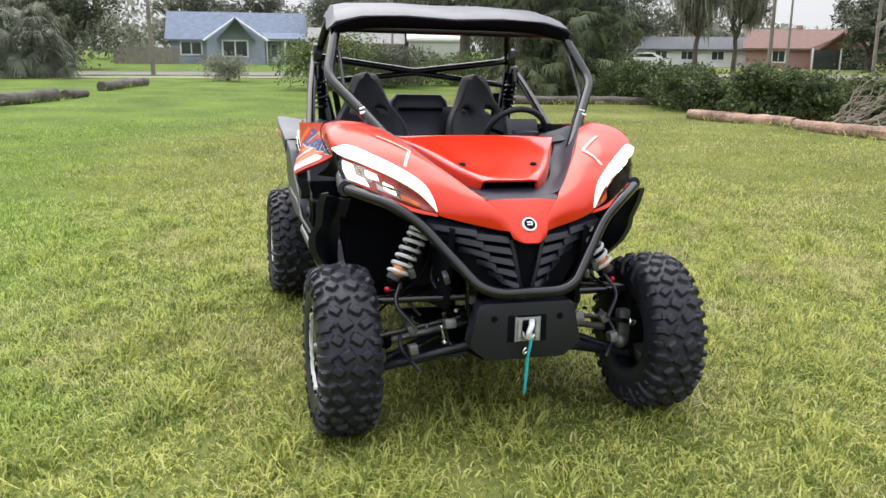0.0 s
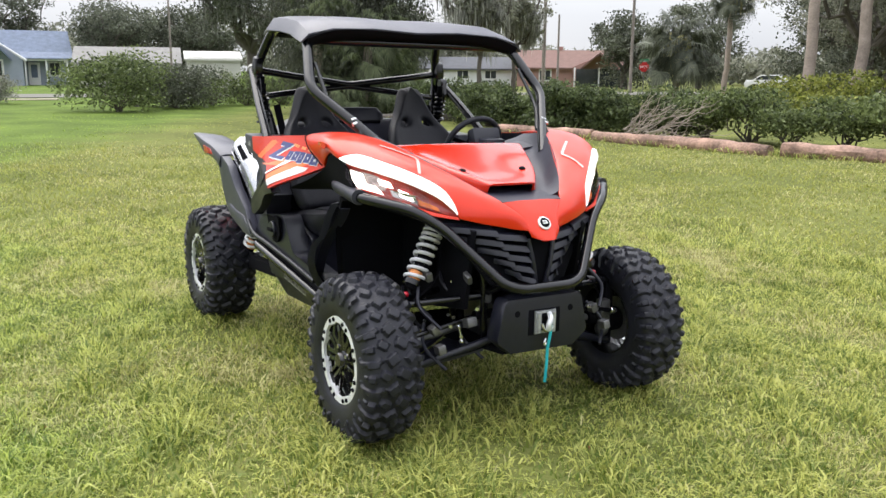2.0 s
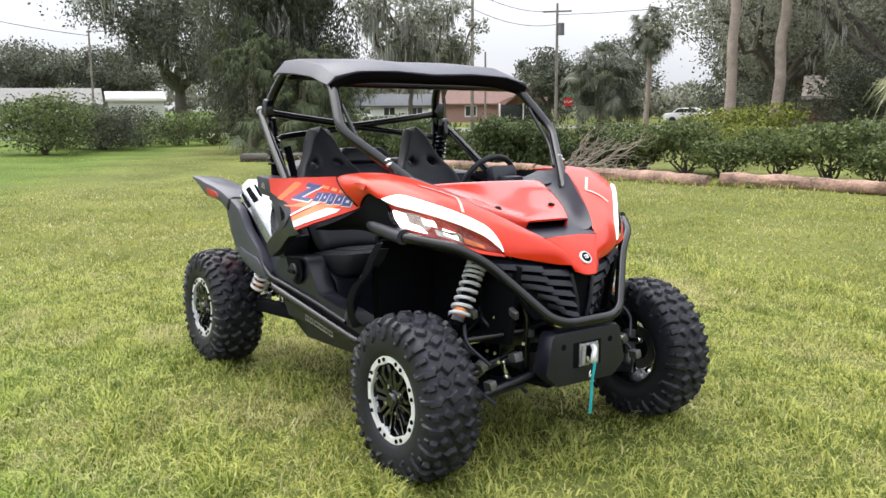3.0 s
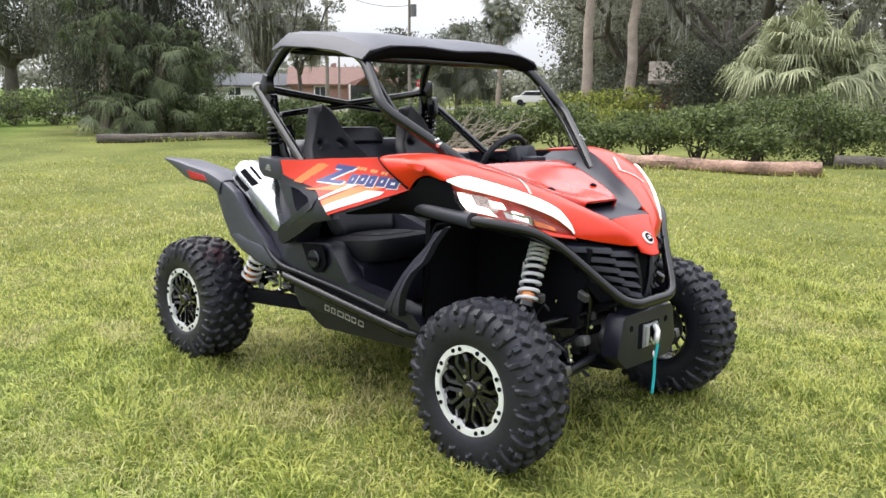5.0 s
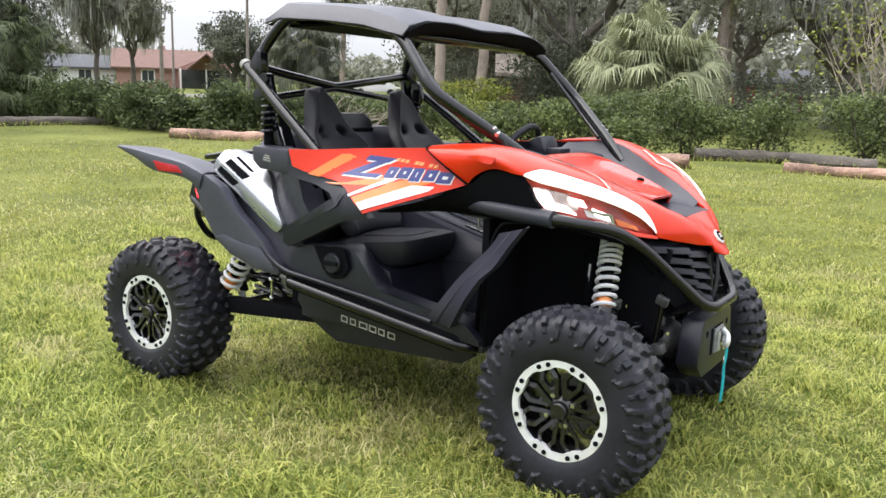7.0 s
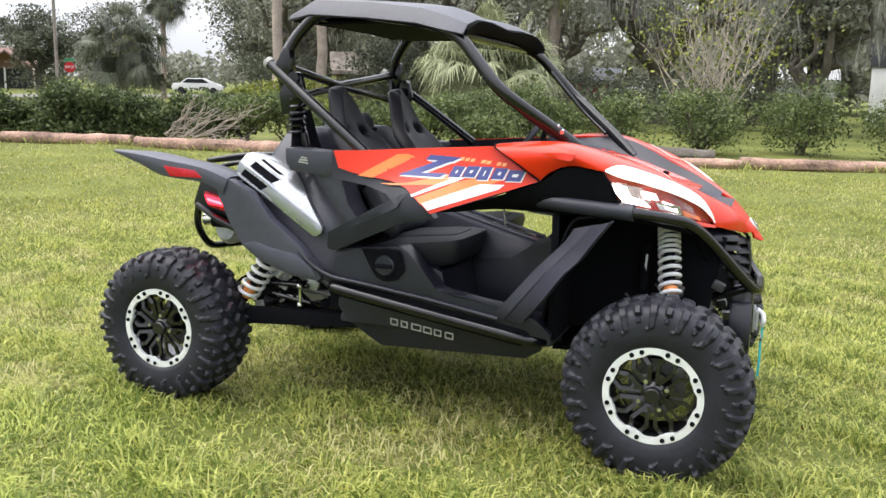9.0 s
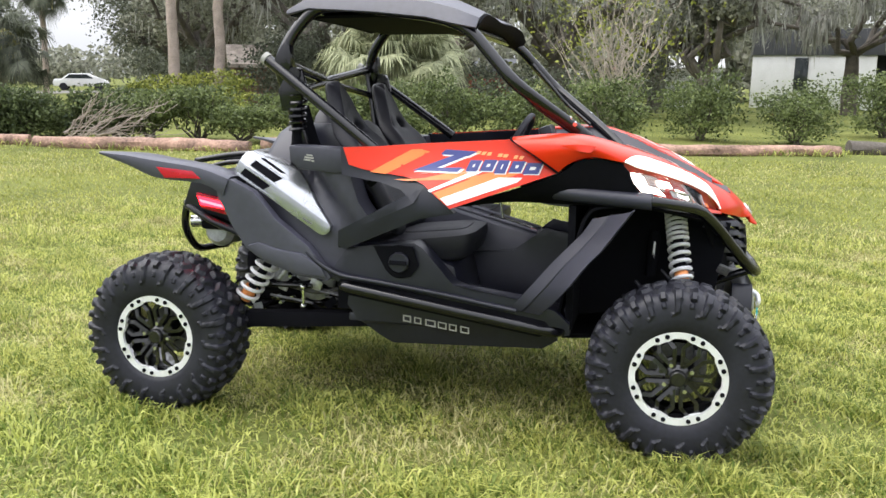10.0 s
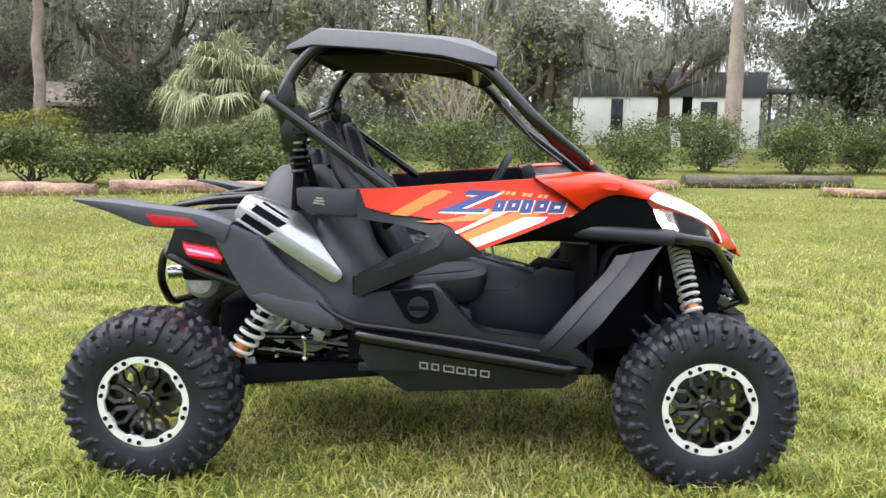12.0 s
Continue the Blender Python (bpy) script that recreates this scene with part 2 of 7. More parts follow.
# ---- shaping tools ----
def part(name, bm, material, parent=None, label="", sharp=38, at=None):
    """Links a bmesh as one mesh object under a thing or a part."""
    me = bpy.data.meshes.new(name)
    bmesh.ops.recalc_face_normals(bm, faces=bm.faces)
    bm.to_mesh(me)
    bm.free()
    me.materials.append(material)
    me.polygons.foreach_set("use_smooth", [True] * len(me.polygons))
    me.set_sharp_from_angle(angle=radians(sharp))
    ob = new(name, me)
    if parent:
        ob.parent = parent
    if at:
        ob.matrix_basis = at
    return tagged(ob, label)


def thing(name, m, label, category, group="", kind=""):
    return_ob = new(name)
    return_ob.matrix_basis = m
    return tagged(return_ob, label, category, group, kind)


def fillet(points, r, n=5):
    """A polyline with its corners rounded."""
    pts = [Vector(p) for p in points]
    out = [pts[0]]
    for a, b, c in zip(pts, pts[1:], pts[2:]):
        u, v = a - b, c - b
        k = min(r, u.length * 0.45, v.length * 0.45)
        p, q = b + u.normalized() * k, b + v.normalized() * k
        for i in range(n + 1):
            t = i / n
            out.append((1 - t) ** 2 * p + 2 * t * (1 - t) * b + t * t * q)
    out.append(pts[-1])
    return out


def sweep(bm, pts, radius, seg=10, flat=1.0, caps=True):
    """A round bar along a polyline; radius may be a list."""
    pts = [Vector(p) for p in pts]
    radii = radius if isinstance(radius, (list, tuple)) else [radius] * len(pts)
    way = (pts[1] - pts[0]).normalized()
    side = way.orthogonal().normalized()
    rings = []
    for i, p in enumerate(pts):
        ahead = (pts[min(i + 1, len(pts) - 1)] - pts[max(i - 1, 0)]).normalized()
        side = (side - ahead * side.dot(ahead)).normalized()
        up = ahead.cross(side)
        rings.append([bm.verts.new(p + radii[i] * (math.cos(k) * side + flat * math.sin(k) * up)) for k in [2 * math.pi * j / seg for j in range(seg)]])
    for a, b in zip(rings, rings[1:]):
        for j in range(seg):
            bm.faces.new((a[j], a[(j + 1) % seg], b[(j + 1) % seg], b[j]))
    if caps:
        bm.faces.new(rings[0])
        bm.faces.new(rings[-1])
    return bm


def tube(points, radius, bend=0.08, seg=10, flat=1.0):
    return sweep(bmesh.new(), fillet(points, bend), radius, seg, flat)


def soft(bm, width, segments=2, angle=40):
    edges = [e for e in bm.edges if len(e.link_faces) == 2 and e.calc_face_angle(0) > radians(angle)]
    bmesh.ops.bevel(bm, geom=edges, offset=width, offset_type="OFFSET", segments=segments, profile=0.6, affect="EDGES", clamp_overlap=True)
    return bm


def block(center, size, width=0.008, m=None, bm=None, taper=1.0):
    """A box with rounded edges; taper narrows its top."""
    bm2 = bmesh.new()
    bmesh.ops.create_cube(bm2, size=1.0)
    for v in bm2.verts:
        k = taper if v.co.z > 0 else 1.0
        v.co = Vector((v.co.x * size[0] * k, v.co.y * size[1] * k, v.co.z * size[2]))
    if width:
        soft(bm2, width)
    bm2.transform(Matrix.Translation(center) @ (m or Matrix()))
    return join(bm, bm2)


def join(bm, other):
    if bm is None:
        return other
    me = bpy.data.meshes.new("tmp")
    other.to_mesh(me)
    other.free()
    bm.from_mesh(me)
    bpy.data.meshes.remove(me)
    return bm


def lathe(profile, seg=32, axis="y", close=True):
    """Turns a profile of (radius, height) round an axis."""
    bm = bmesh.new()
    rings = []
    for r, h in profile:
        ring = []
        for j in range(seg):
            a = 2 * math.pi * j / seg
            c, s = r * math.cos(a), r * math.sin(a)
            ring.append(bm.verts.new((c, h, s) if axis == "y" else (c, s, h)))
        rings.append(ring)
    for a, b in zip(rings, rings[1:]):
        for j in range(seg):
            bm.faces.new((a[j], a[(j + 1) % seg], b[(j + 1) % seg], b[j]))
    if close:
        bm.faces.new(rings[0])
        bm.faces.new(rings[-1])
    return bm


def cyl(a, b, r, seg=14, width=0.0, r2=None):
    a, b = Vector(a), Vector(b)
    bm = sweep(bmesh.new(), [a, b], [r, r2 or r], seg)
    return soft(bm, width, 2, 60) if width else bm


def coil(a, b, r, wire, turns, seg=7, step=18, r2=None):
    a, b = Vector(a), Vector(b)
    way = (b - a).normalized()
    u = way.orthogonal().normalized()
    v = way.cross(u)
    n = int(turns * step)
    pts = []
    for i in range(n + 1):
        k, an = i / n, 2 * math.pi * turns * i / n
        rr = r + ((r2 or r) - r) * k
        pts.append(a + (b - a) * k + rr * (math.cos(an) * u + math.sin(an) * v))
    return sweep(bmesh.new(), pts, wire, seg)


def smooth_rows(rows, n):
    """Catmull-Rom in between the rows."""
    rows = [[Vector(p) for p in row] for row in rows]
    out = []
    for i in range(len(rows) - 1):
        p0, p1, p2, p3 = rows[max(i - 1, 0)], rows[i], rows[i + 1], rows[min(i + 2, len(rows) - 1)]
        for k in range(n):
            t = k / n
            out.append([0.5 * (2 * b + (c - a) * t + (2 * a - 5 * b + 4 * c - d) * t * t + (3 * b - a - 3 * c + d) * t ** 3) for a, b, c, d in zip(p0, p1, p2, p3)])
    out.append(rows[-1])
    return out


def sheet(rows, thick=0.006, n=4, m=4, side=1, edge=0.0):
    """A curved panel of some thickness through a small grid of (x, outboard, z)."""
    grid = smooth_rows(rows, n)
    grid = list(map(list, zip(*smooth_rows(list(map(list, zip(*grid))), m))))
    bm = bmesh.new()
    vs = [[bm.verts.new((p.x, side * p.y, p.z)) for p in row] for row in grid]
    for a, b in zip(vs, vs[1:]):
        for j in range(len(a) - 1):
            bm.faces.new((a[j], a[j + 1], b[j + 1], b[j]))
    bmesh.ops.recalc_face_normals(bm, faces=bm.faces)
    if thick:
        up = sum((f.normal * f.calc_area() for f in bm.faces), Vector())
        out = Vector((0.15, side * 0.6, 0.8))
        if up.dot(out) < 0:
            bmesh.ops.reverse_faces(bm, faces=bm.faces)
        bmesh.ops.solidify(bm, geom=bm.faces[:], thickness=thick)
        if edge:
            soft(bm, edge, 2, 60)
    return bm


def slab(outline, depth, thick, side=1, cell=0.08, width=0.006, folds=(), angle=50):
    """A panel with the outline (x, z), its outer face at depth(x, z) outboard, folded along the lines (point, normal)."""
    fn = depth if callable(depth) else (lambda x, z: depth)
    bm = bmesh.new()
    bm.faces.new([bm.verts.new((x, 0, z)) for x, z in outline])
    bmesh.ops.triangulate(bm, faces=bm.faces)
    if cell:
        for axis, k in ((0, 0), (2, 1)):
            lo, hi = min(p[k] for p in outline), max(p[k] for p in outline)
            no = Vector((1, 0, 0)) if axis == 0 else Vector((0, 0, 1))
            c = lo + cell
            while c < hi - 0.01:
                bmesh.ops.bisect_plane(bm, geom=bm.verts[:] + bm.edges[:] + bm.faces[:], plane_co=no * c, plane_no=no)
                c += cell
    for co, no in folds:
        bmesh.ops.bisect_plane(bm, geom=bm.verts[:] + bm.edges[:] + bm.faces[:], plane_co=co, plane_no=no)
    rim = [e for e in bm.edges if len(e.link_faces) == 1]
    inner = {}
    for v in bm.verts[:]:
        inner[v] = bm.verts.new((v.co.x, side * (fn(v.co.x, v.co.z) - thick), v.co.z))
    faces = [f for f in bm.faces]
    for f in faces:
        bm.faces.new([inner[v] for v in reversed(f.verts)])
    for e in rim:
        a, b = e.verts
        bm.faces.new((a, b, inner[b], inner[a]))
    for v in list(inner):
        v.co.y = side * fn(v.co.x, v.co.z)
    bmesh.ops.recalc_face_normals(bm, faces=bm.faces)
    if width:
        soft(bm, width, 2, angle)
    return bm


def loft(rings, cap=True):
    bm = bmesh.new()
    vs = [[bm.verts.new(p) for p in ring] for ring in rings]
    for a, b in zip(vs, vs[1:]):
        for j in range(len(a)):
            k = (j + 1) % len(a)
            bm.faces.new((a[j], a[k], b[k], b[j]))
    if cap:
        bm.faces.new(vs[0])
        bm.faces.new(vs[-1])
    return bm


def rounded(cx, cy, cz, hx, hy, n=20, power=4.0, tilt=0.0):
    """A rounded rectangle in a level plane, as a ring of points; tilt lifts it along x."""
    ring = []
    for j in range(n):
        a = 2 * math.pi * j / n
        c, s = math.cos(a), math.sin(a)
        x, y = math.copysign(abs(c) ** (2 / power), c) * hx, math.copysign(abs(s) ** (2 / power), s) * hy
        ring.append((cx + x, cy + y, cz + tilt * x))
    return ring


def lathe_at(c, r):
    bm = bmesh.new()
    bmesh.ops.create_uvsphere(bm, u_segments=12, v_segments=8, radius=r, matrix=Matrix.Translation(c))
    return bm


def slab_flat(outline, z_in, z_out, thick, y_in, y_out):
    """A level plate with the outline (x, y), its height running from z_in at y_in to z_out at y_out."""
    bm = bmesh.new()
    top = [bm.verts.new((x, y, z_in + (z_out - z_in) * (y - y_in) / (y_out - y_in))) for x, y in outline]
    low = [bm.verts.new(v.co - Vector((0, 0, thick))) for v in top]
    bm.faces.new(top)
    bm.faces.new(list(reversed(low)))
    for i in range(len(top)):
        j = (i + 1) % len(top)
        bm.faces.new((top[i], low[i], low[j], top[j]))
    return bm


# ---- the side-by-side vehicle ----
vehicle = thing("utility_vehicle", pose(0, 0, -0.014, -1.0, -0.68, 0), "red-orange two-seat off-road buggy with black roll cage, parked on grass", "off-road vehicle")
SIDES = ((-1, "right"), (1, "left"))


PITCHES = 18


def tyre_mesh(prof, around=378, across=78):
    """One moulded skin: the carcass turned from its profile, with the lugs raised out of it."""
    pts = np.array([tuple(q) for q in fillet([Vector((r, y, 0)) for r, y in prof], 0.03, 3)])[:, :2]
    run = np.concatenate(([0], np.cumsum(np.hypot(*np.diff(pts, axis=0).T))))
    at_s = np.linspace(0, run[-1], across)
    r, y = np.interp(at_s, run, pts[:, 0]), np.interp(at_s, run, pts[:, 1])
    tr, ty = np.gradient(r, at_s), np.gradient(y, at_s)
    size = np.hypot(tr, ty)
    nr, ny = ty / size, -tr / size
    v = at_s - run[-1] / 2
    theta = np.linspace(0, 2 * math.pi, around, endpoint=False)
    pitch = 2 * math.pi * 0.35 / PITCHES
    wide = abs(prof[0][1]) / 0.40
    k = wide / 0.235

    def bump(a0, v0, la, lv, turn, high, soft_edge=0.0026):
        """A raised block with round corners, once in every pitch."""
        a = (theta[:, None] * 0.35 - a0 * pitch + pitch / 2) % pitch - pitch / 2 + 0 * vv[None]
        b = vv[None] - v0 + 0 * a
        c, s = math.cos(radians(turn)), math.sin(radians(turn))
        qa, qb = np.abs(c * a + s * b) - la + 0.004, np.abs(c * b - s * a) - lv + 0.004
        d = np.hypot(np.maximum(qa, 0), np.maximum(qb, 0)) + np.minimum(np.maximum(qa, qb), 0) - 0.004
        t = np.clip(0.5 - d / (2 * soft_edge), 0, 1)
        return high * t * t * (3 - 2 * t)

    h = np.zeros((around, across))
    for side, shift in ((1, 0.0), (-1, 0.5)):
        vv = side * v
        for a0, v0, la, lv, turn, high in (
                (0.22, 0.022 * k, 0.021, 0.026 * k, 30, 0.0165), (0.72, 0.056 * k, 0.017, 0.021 * k, -36, 0.0165), (0.24, 0.074 * k, 0.011, 0.010, 38, 0.0130),
                (0.12, 0.103 * k, 0.0150, 0.023, 6, 0.0160), (0.62, 0.106 * k, 0.0135, 0.0150, 0, 0.0185),
                (0.14, 0.142 * k, 0.0120, 0.030, -9, 0.0095), (0.26, 0.172 * k, 0.023, 0.0050, 24, 0.0065), (0.63, 0.140 * k, 0.0090, 0.012, 0, 0.0080)):
            h = np.maximum(h, bump(a0 + shift, v0, la, lv, turn, high))
    h += 0.0012 * np.clip(np.sin(np.abs(v) * 900), 0, 1) * (np.abs(v) > 0.195 * k)
    rr, yy = r + h * nr, y + h * ny
    co = np.stack((rr * np.cos(theta)[:, None], yy, rr * np.sin(theta)[:, None]), -1).reshape(-1, 3)
    bm = bmesh.new()
    vs = [bm.verts.new(q) for q in co]
    for i in range(around):
        j = (i + 1) % around
        for m in range(across - 1):
            bm.faces.new((vs[i * across + m], vs[j * across + m], vs[j * across + m + 1], vs[i * across + m + 1]))
    return bm


def make_wheel(width, at):
    """Tyre with deep lugs on a black spoked alloy with a bright bolted ring; the outer face is towards -y."""
    w = width
    wheel = part("wheel", lathe([(0.168, -0.42 * w), (0.178, -0.40 * w), (0.165, -0.3 * w), (0.150, 0.1 * w), (0.165, 0.38 * w), (0.178, 0.40 * w), (0.168, 0.42 * w), (0.140, 0.1 * w), (0.150, -0.3 * w), (0.160, -0.42 * w)], 48, close=False), GLOSSBLK, vehicle, "gloss black alloy wheel with deep-lugged tyre", at=at)
    prof = [(0.172, -0.40), (0.184, -0.455), (0.205, -0.50), (0.238, -0.528), (0.272, -0.528), (0.302, -0.505), (0.324, -0.455), (0.337, -0.375), (0.344, -0.24), (0.3465, -0.10), (0.347, 0.0)]
    part("tyre", tyre_mesh([(r, y * w) for r, y in prof + [(r, -y) for r, y in reversed(prof[:-1])]]), RUBBER, wheel, "black rubber mud tyre with chunky rounded lugs", sharp=30)
    # ring that clamps the bead, scalloped inside
    bm = bmesh.new()
    face = -0.445 * w
    n = 96
    loops = []
    for k, (rad, yy) in enumerate(((0.186, face + 0.012), (0.190, face), (0.187, face - 0.006), (0.0, face - 0.006), (0.0, face + 0.02))):
        loop = []
        for j in range(n):
            a = 2 * math.pi * j / n
            r = rad or 0.1535 + 0.0085 * max(0.0, min(1.0, 2.2 * math.cos(8 * a) + 0.5))
            loop.append(bm.verts.new((r * math.cos(a), yy, r * math.sin(a))))
        loops.append(loop)
    for a, b in zip(loops, loops[1:]):
        for j in range(n):
            bm.faces.new((a[j], a[(j + 1) % n], b[(j + 1) % n], b[j]))
    part("beadlock_ring", bm, ALU, wheel, "bright machined ring with dark bolts")
    bolt_me = None
    for i in range(16):
        a = 2 * math.pi * (i // 2) / 8 + (0.115 if i % 2 else -0.115) + math.pi / 8
        at_b = pose(0.1725 * math.cos(a), face - 0.0065, 0.1725 * math.sin(a))
        if bolt_me is None:
            b0 = part("bolt", lathe([(0.0092, 0.003), (0.0092, -0.004), (0.006, -0.006)], 10), DARK, wheel, at=at_b)
            bolt_me = b0.data
        else:
            b = new("bolt", bolt_me)
            b.parent, b.matrix_basis = wheel, at_b
    # forked spokes
    spoke_me = None
    for i in range(8):
        at_s = pose(0, 0, 0, 0, 360 / 8 * i + 22.5, 0)
        if spoke_me is None:
            bm = tube([(0.03, face + 0.026, 0.0), (0.075, face + 0.016, 0.0), (0.085, face + 0.018, 0.0)], 0.0105, 0.002, 4, 1.4)
            for q in (-1, 1):
                bm = join(bm, tube([(0.050, face + 0.018, q * 0.004), (0.116, face + 0.011, q * 0.031), (0.160, face + 0.018, q * 0.016)], 0.0088, 0.002, 4, 1.5))
            soft(bm, 0.002, 1, 50)
            s0 = part("spoke", bm, GLOSSBLK, wheel, at=at_s, sharp=25)
            spoke_me = s0.data
        else:
            s = new("spoke", spoke_me)
            s.parent, s.matrix_basis = wheel, at_s
    part("hub_cap", lathe([(0.05, face + 0.05), (0.05, face + 0.022), (0.034, face + 0.012), (0.031, face - 0.006), (0.027, face - 0.010)], 24), GLOSSBLK, wheel)
    for i in range(4):
        a = math.pi / 2 * i + 0.5
        part("wheel_nut", cyl((0.058 * math.cos(a), face + 0.03, 0.058 * math.sin(a)), (0.058 * math.cos(a), face + 0.002, 0.058 * math.sin(a)), 0.0085, 8, 0.002), CHROME, wheel)
    part("brake_disc", lathe([(0.05, 0.02), (0.11, 0.02), (0.11, 0.026), (0.05, 0.026)], 32), STEEL, wheel)
    part("brake_caliper", block((0.085, 0.02, 0.05), (0.05, 0.06, 0.09), 0.01), STEEL, wheel)
    part("hub", lathe([(0.06, 0.11), (0.06, -0.02), (0.045, -0.07)], 20), DARK, wheel)
    return wheel


HUB_Z = 0.36
front_wheel = make_wheel(0.235, pose(0.0, -0.715, HUB_Z))
copy_thing(front_wheel, pose(0.0, 0.715, HUB_Z, 0, 0, 180))
rear_wheel = make_wheel(0.28, pose(-2.262, -0.705, HUB_Z, 0, 37, 0))
copy_thing(rear_wheel, pose(-2.262, 0.705, HUB_Z, 0, 20, 180))


def panel_s(x, z):
    """How far outboard the door panel bulges."""
    return 0.695 + 0.12 * math.exp(-(((x + 0.92) / 0.35) ** 2 + ((z - 0.98) / 0.16) ** 2)) - 0.09 * (x + 0.95)


def decal(name, outline, side, material, parent, lift):
    return part(name, slab(outline, lambda x, z: panel_s(x, z) + lift, 0.0015, side, 0.05, 0), material, parent)


def slanted(x0, z0, w, h, lean):
    return [(x0, z0), (x0 + w, z0), (x0 + w + lean, z0 + h), (x0 + lean, z0 + h)]


for side, word in SIDES:
    # door panel with its graphics
    panel = part("side_panel", slab([(-1.39, 1.216), (-1.365, 1.145), (-1.30, 1.128), (-1.09, 1.10), (-1.03, 1.075), (-0.914, 0.985), (-0.51, 1.125), (-0.695, 1.258), (-1.04, 1.238), (-1.25, 1.222)], panel_s, 0.03, side, 0.06, 0.006), RED, vehicle, "red-orange plastic door panel with blue, white and orange graphics")
    decal("graphic", [(-1.27, 1.118), (-1.20, 1.112), (-1.02, 1.205), (-1.06, 1.215), (-1.10, 1.212)], side, ORANGE, panel, 0.0015)
    decal("graphic", [(-1.16, 1.092), (-1.105, 1.088), (-0.80, 1.105), (-0.86, 1.14), (-1.04, 1.10)], side, ORANGE, panel, 0.0015)
    decal("graphic", [(-0.985, 1.045), (-0.955, 1.02), (-0.62, 1.135), (-0.64, 1.155), (-0.80, 1.12)], side, ORANGE, panel, 0.0015)
    decal("graphic", [(-0.955, 1.025), (-0.925, 0.998), (-0.66, 1.090), (-0.64, 1.108), (-0.735, 1.108)], side, WHITE, panel, 0.003)
    decal("graphic", [(-1.055, 1.118), (-0.85, 1.125), (-0.83, 1.135), (-1.01, 1.055), (-1.0, 1.048), (-0.80, 1.128), (-0.83, 1.138), (-1.06, 1.128)][:6], side, WHITE, panel, 0.003)
    for k, (dx, dz, ink, lift) in enumerate(((0.007, -0.006, WHITE, 0.003), (0.0, 0.0, BLUE, 0.0045))):
        decal("graphic", [(-0.975 + dx, 1.196 + dz), (-0.955 + dx, 1.216 + dz), (-0.825 + dx, 1.209 + dz), (-0.862 + dx, 1.190 + dz)], side, ink, panel, lift)
        decal("graphic", [(-0.862 + dx, 1.190 + dz), (-0.825 + dx, 1.209 + dz), (-0.985 + dx, 1.142 + dz), (-1.055 + dx, 1.142 + dz), (-0.925 + dx, 1.192 + dz)], side, ink, panel, lift)
        decal("graphic", [(-1.085 + dx, 1.131 + dz), (-1.055 + dx, 1.1425 + dz), (-0.985 + dx, 1.1425 + dz), (-0.878 + dx, 1.146 + dz), (-0.900 + dx, 1.128 + dz)], side, ink, panel, lift)
    # row of slanted blue blocks with pale shadows, then short tan bars above them
    for i, wd in enumerate((0.046, 0.050, 0.044, 0.050, 0.062)):
        x0, z0 = -0.868 + 0.0565 * i, 1.131 + 0.0035 * i - 0.022 * (i / 4) ** 2
        hi = 0.044 + (0.008 if i == 2 else 0.0)
        z0 -= 0.008 if i == 2 else 0.0
        decal("graphic", [(q + 0.004, r - 0.004) for q, r in slanted(x0, z0, wd, hi, 0.018)], side, WHITE, panel, 0.003)
        lean = 0.018 / hi
        for bx, bz, bw, bh in ((0, 0, 0.019, hi), (wd - 0.019, 0, 0.019, hi), (0.019, 0, wd - 0.038, 0.016), (0.019, hi - 0.016, wd - 0.038, 0.016)):
            decal("graphic", slanted(x0 + bx + lean * bz, z0 + bz, bw, bh, lean * bh), side, BLUE, panel, 0.0045)
    for i, wd in enumerate((0.016, 0.016, 0.016, 0.0, 0.018, 0.018, 0.0, 0.015, 0.016)):
        if wd:
            decal("graphic", slanted(-0.832 + 0.0215 * i, 1.198 - 0.0022 * i, wd, 0.013, 0.006), side, TANMARK, panel, 0.003)
    part("door_lining", slab([(-1.385, 1.212), (-1.36, 1.15), (-1.09, 1.105), (-1.03, 1.08), (-0.914, 0.992), (-0.52, 1.125), (-0.70, 1.254), (-1.04, 1.234), (-1.25, 1.218)], lambda x, z: panel_s(x, z) - 0.0325, 0.012, side, 0.08, 0.003), PLASTIC, vehicle, "black plastic lining inside the door panel")
    # black door frame below it
    part("door_frame", slab([(-1.405, 1.215), (-1.39, 1.215), (-1.368, 1.142), (-1.09, 1.096), (-1.03, 1.070), (-0.914, 0.980), (-0.90, 0.965), (-1.05, 0.935), (-1.39, 0.785), (-1.42, 0.80), (-1.415, 0.865), (-1.36, 0.872), (-1.12, 0.975), (-1.07, 1.00), (-1.13, 1.05), (-1.22, 1.075), (-1.40, 1.10)], lambda x, z: panel_s(x, z) - 0.012 + (0.01 if z < 0.93 else 0), 0.05, side, 0.09, 0.007), PLASTIC, vehicle, "black plastic half-door frame")
    part("door_hinge", cyl((-1.30, side * 0.66, 1.06), (-1.22, side * 0.70, 1.12), 0.016), DARK, vehicle)
    part("door_latch", block((-1.41, side * 0.712, 0.825), (0.03, 0.02, 0.075), 0.004), DARK, vehicle)
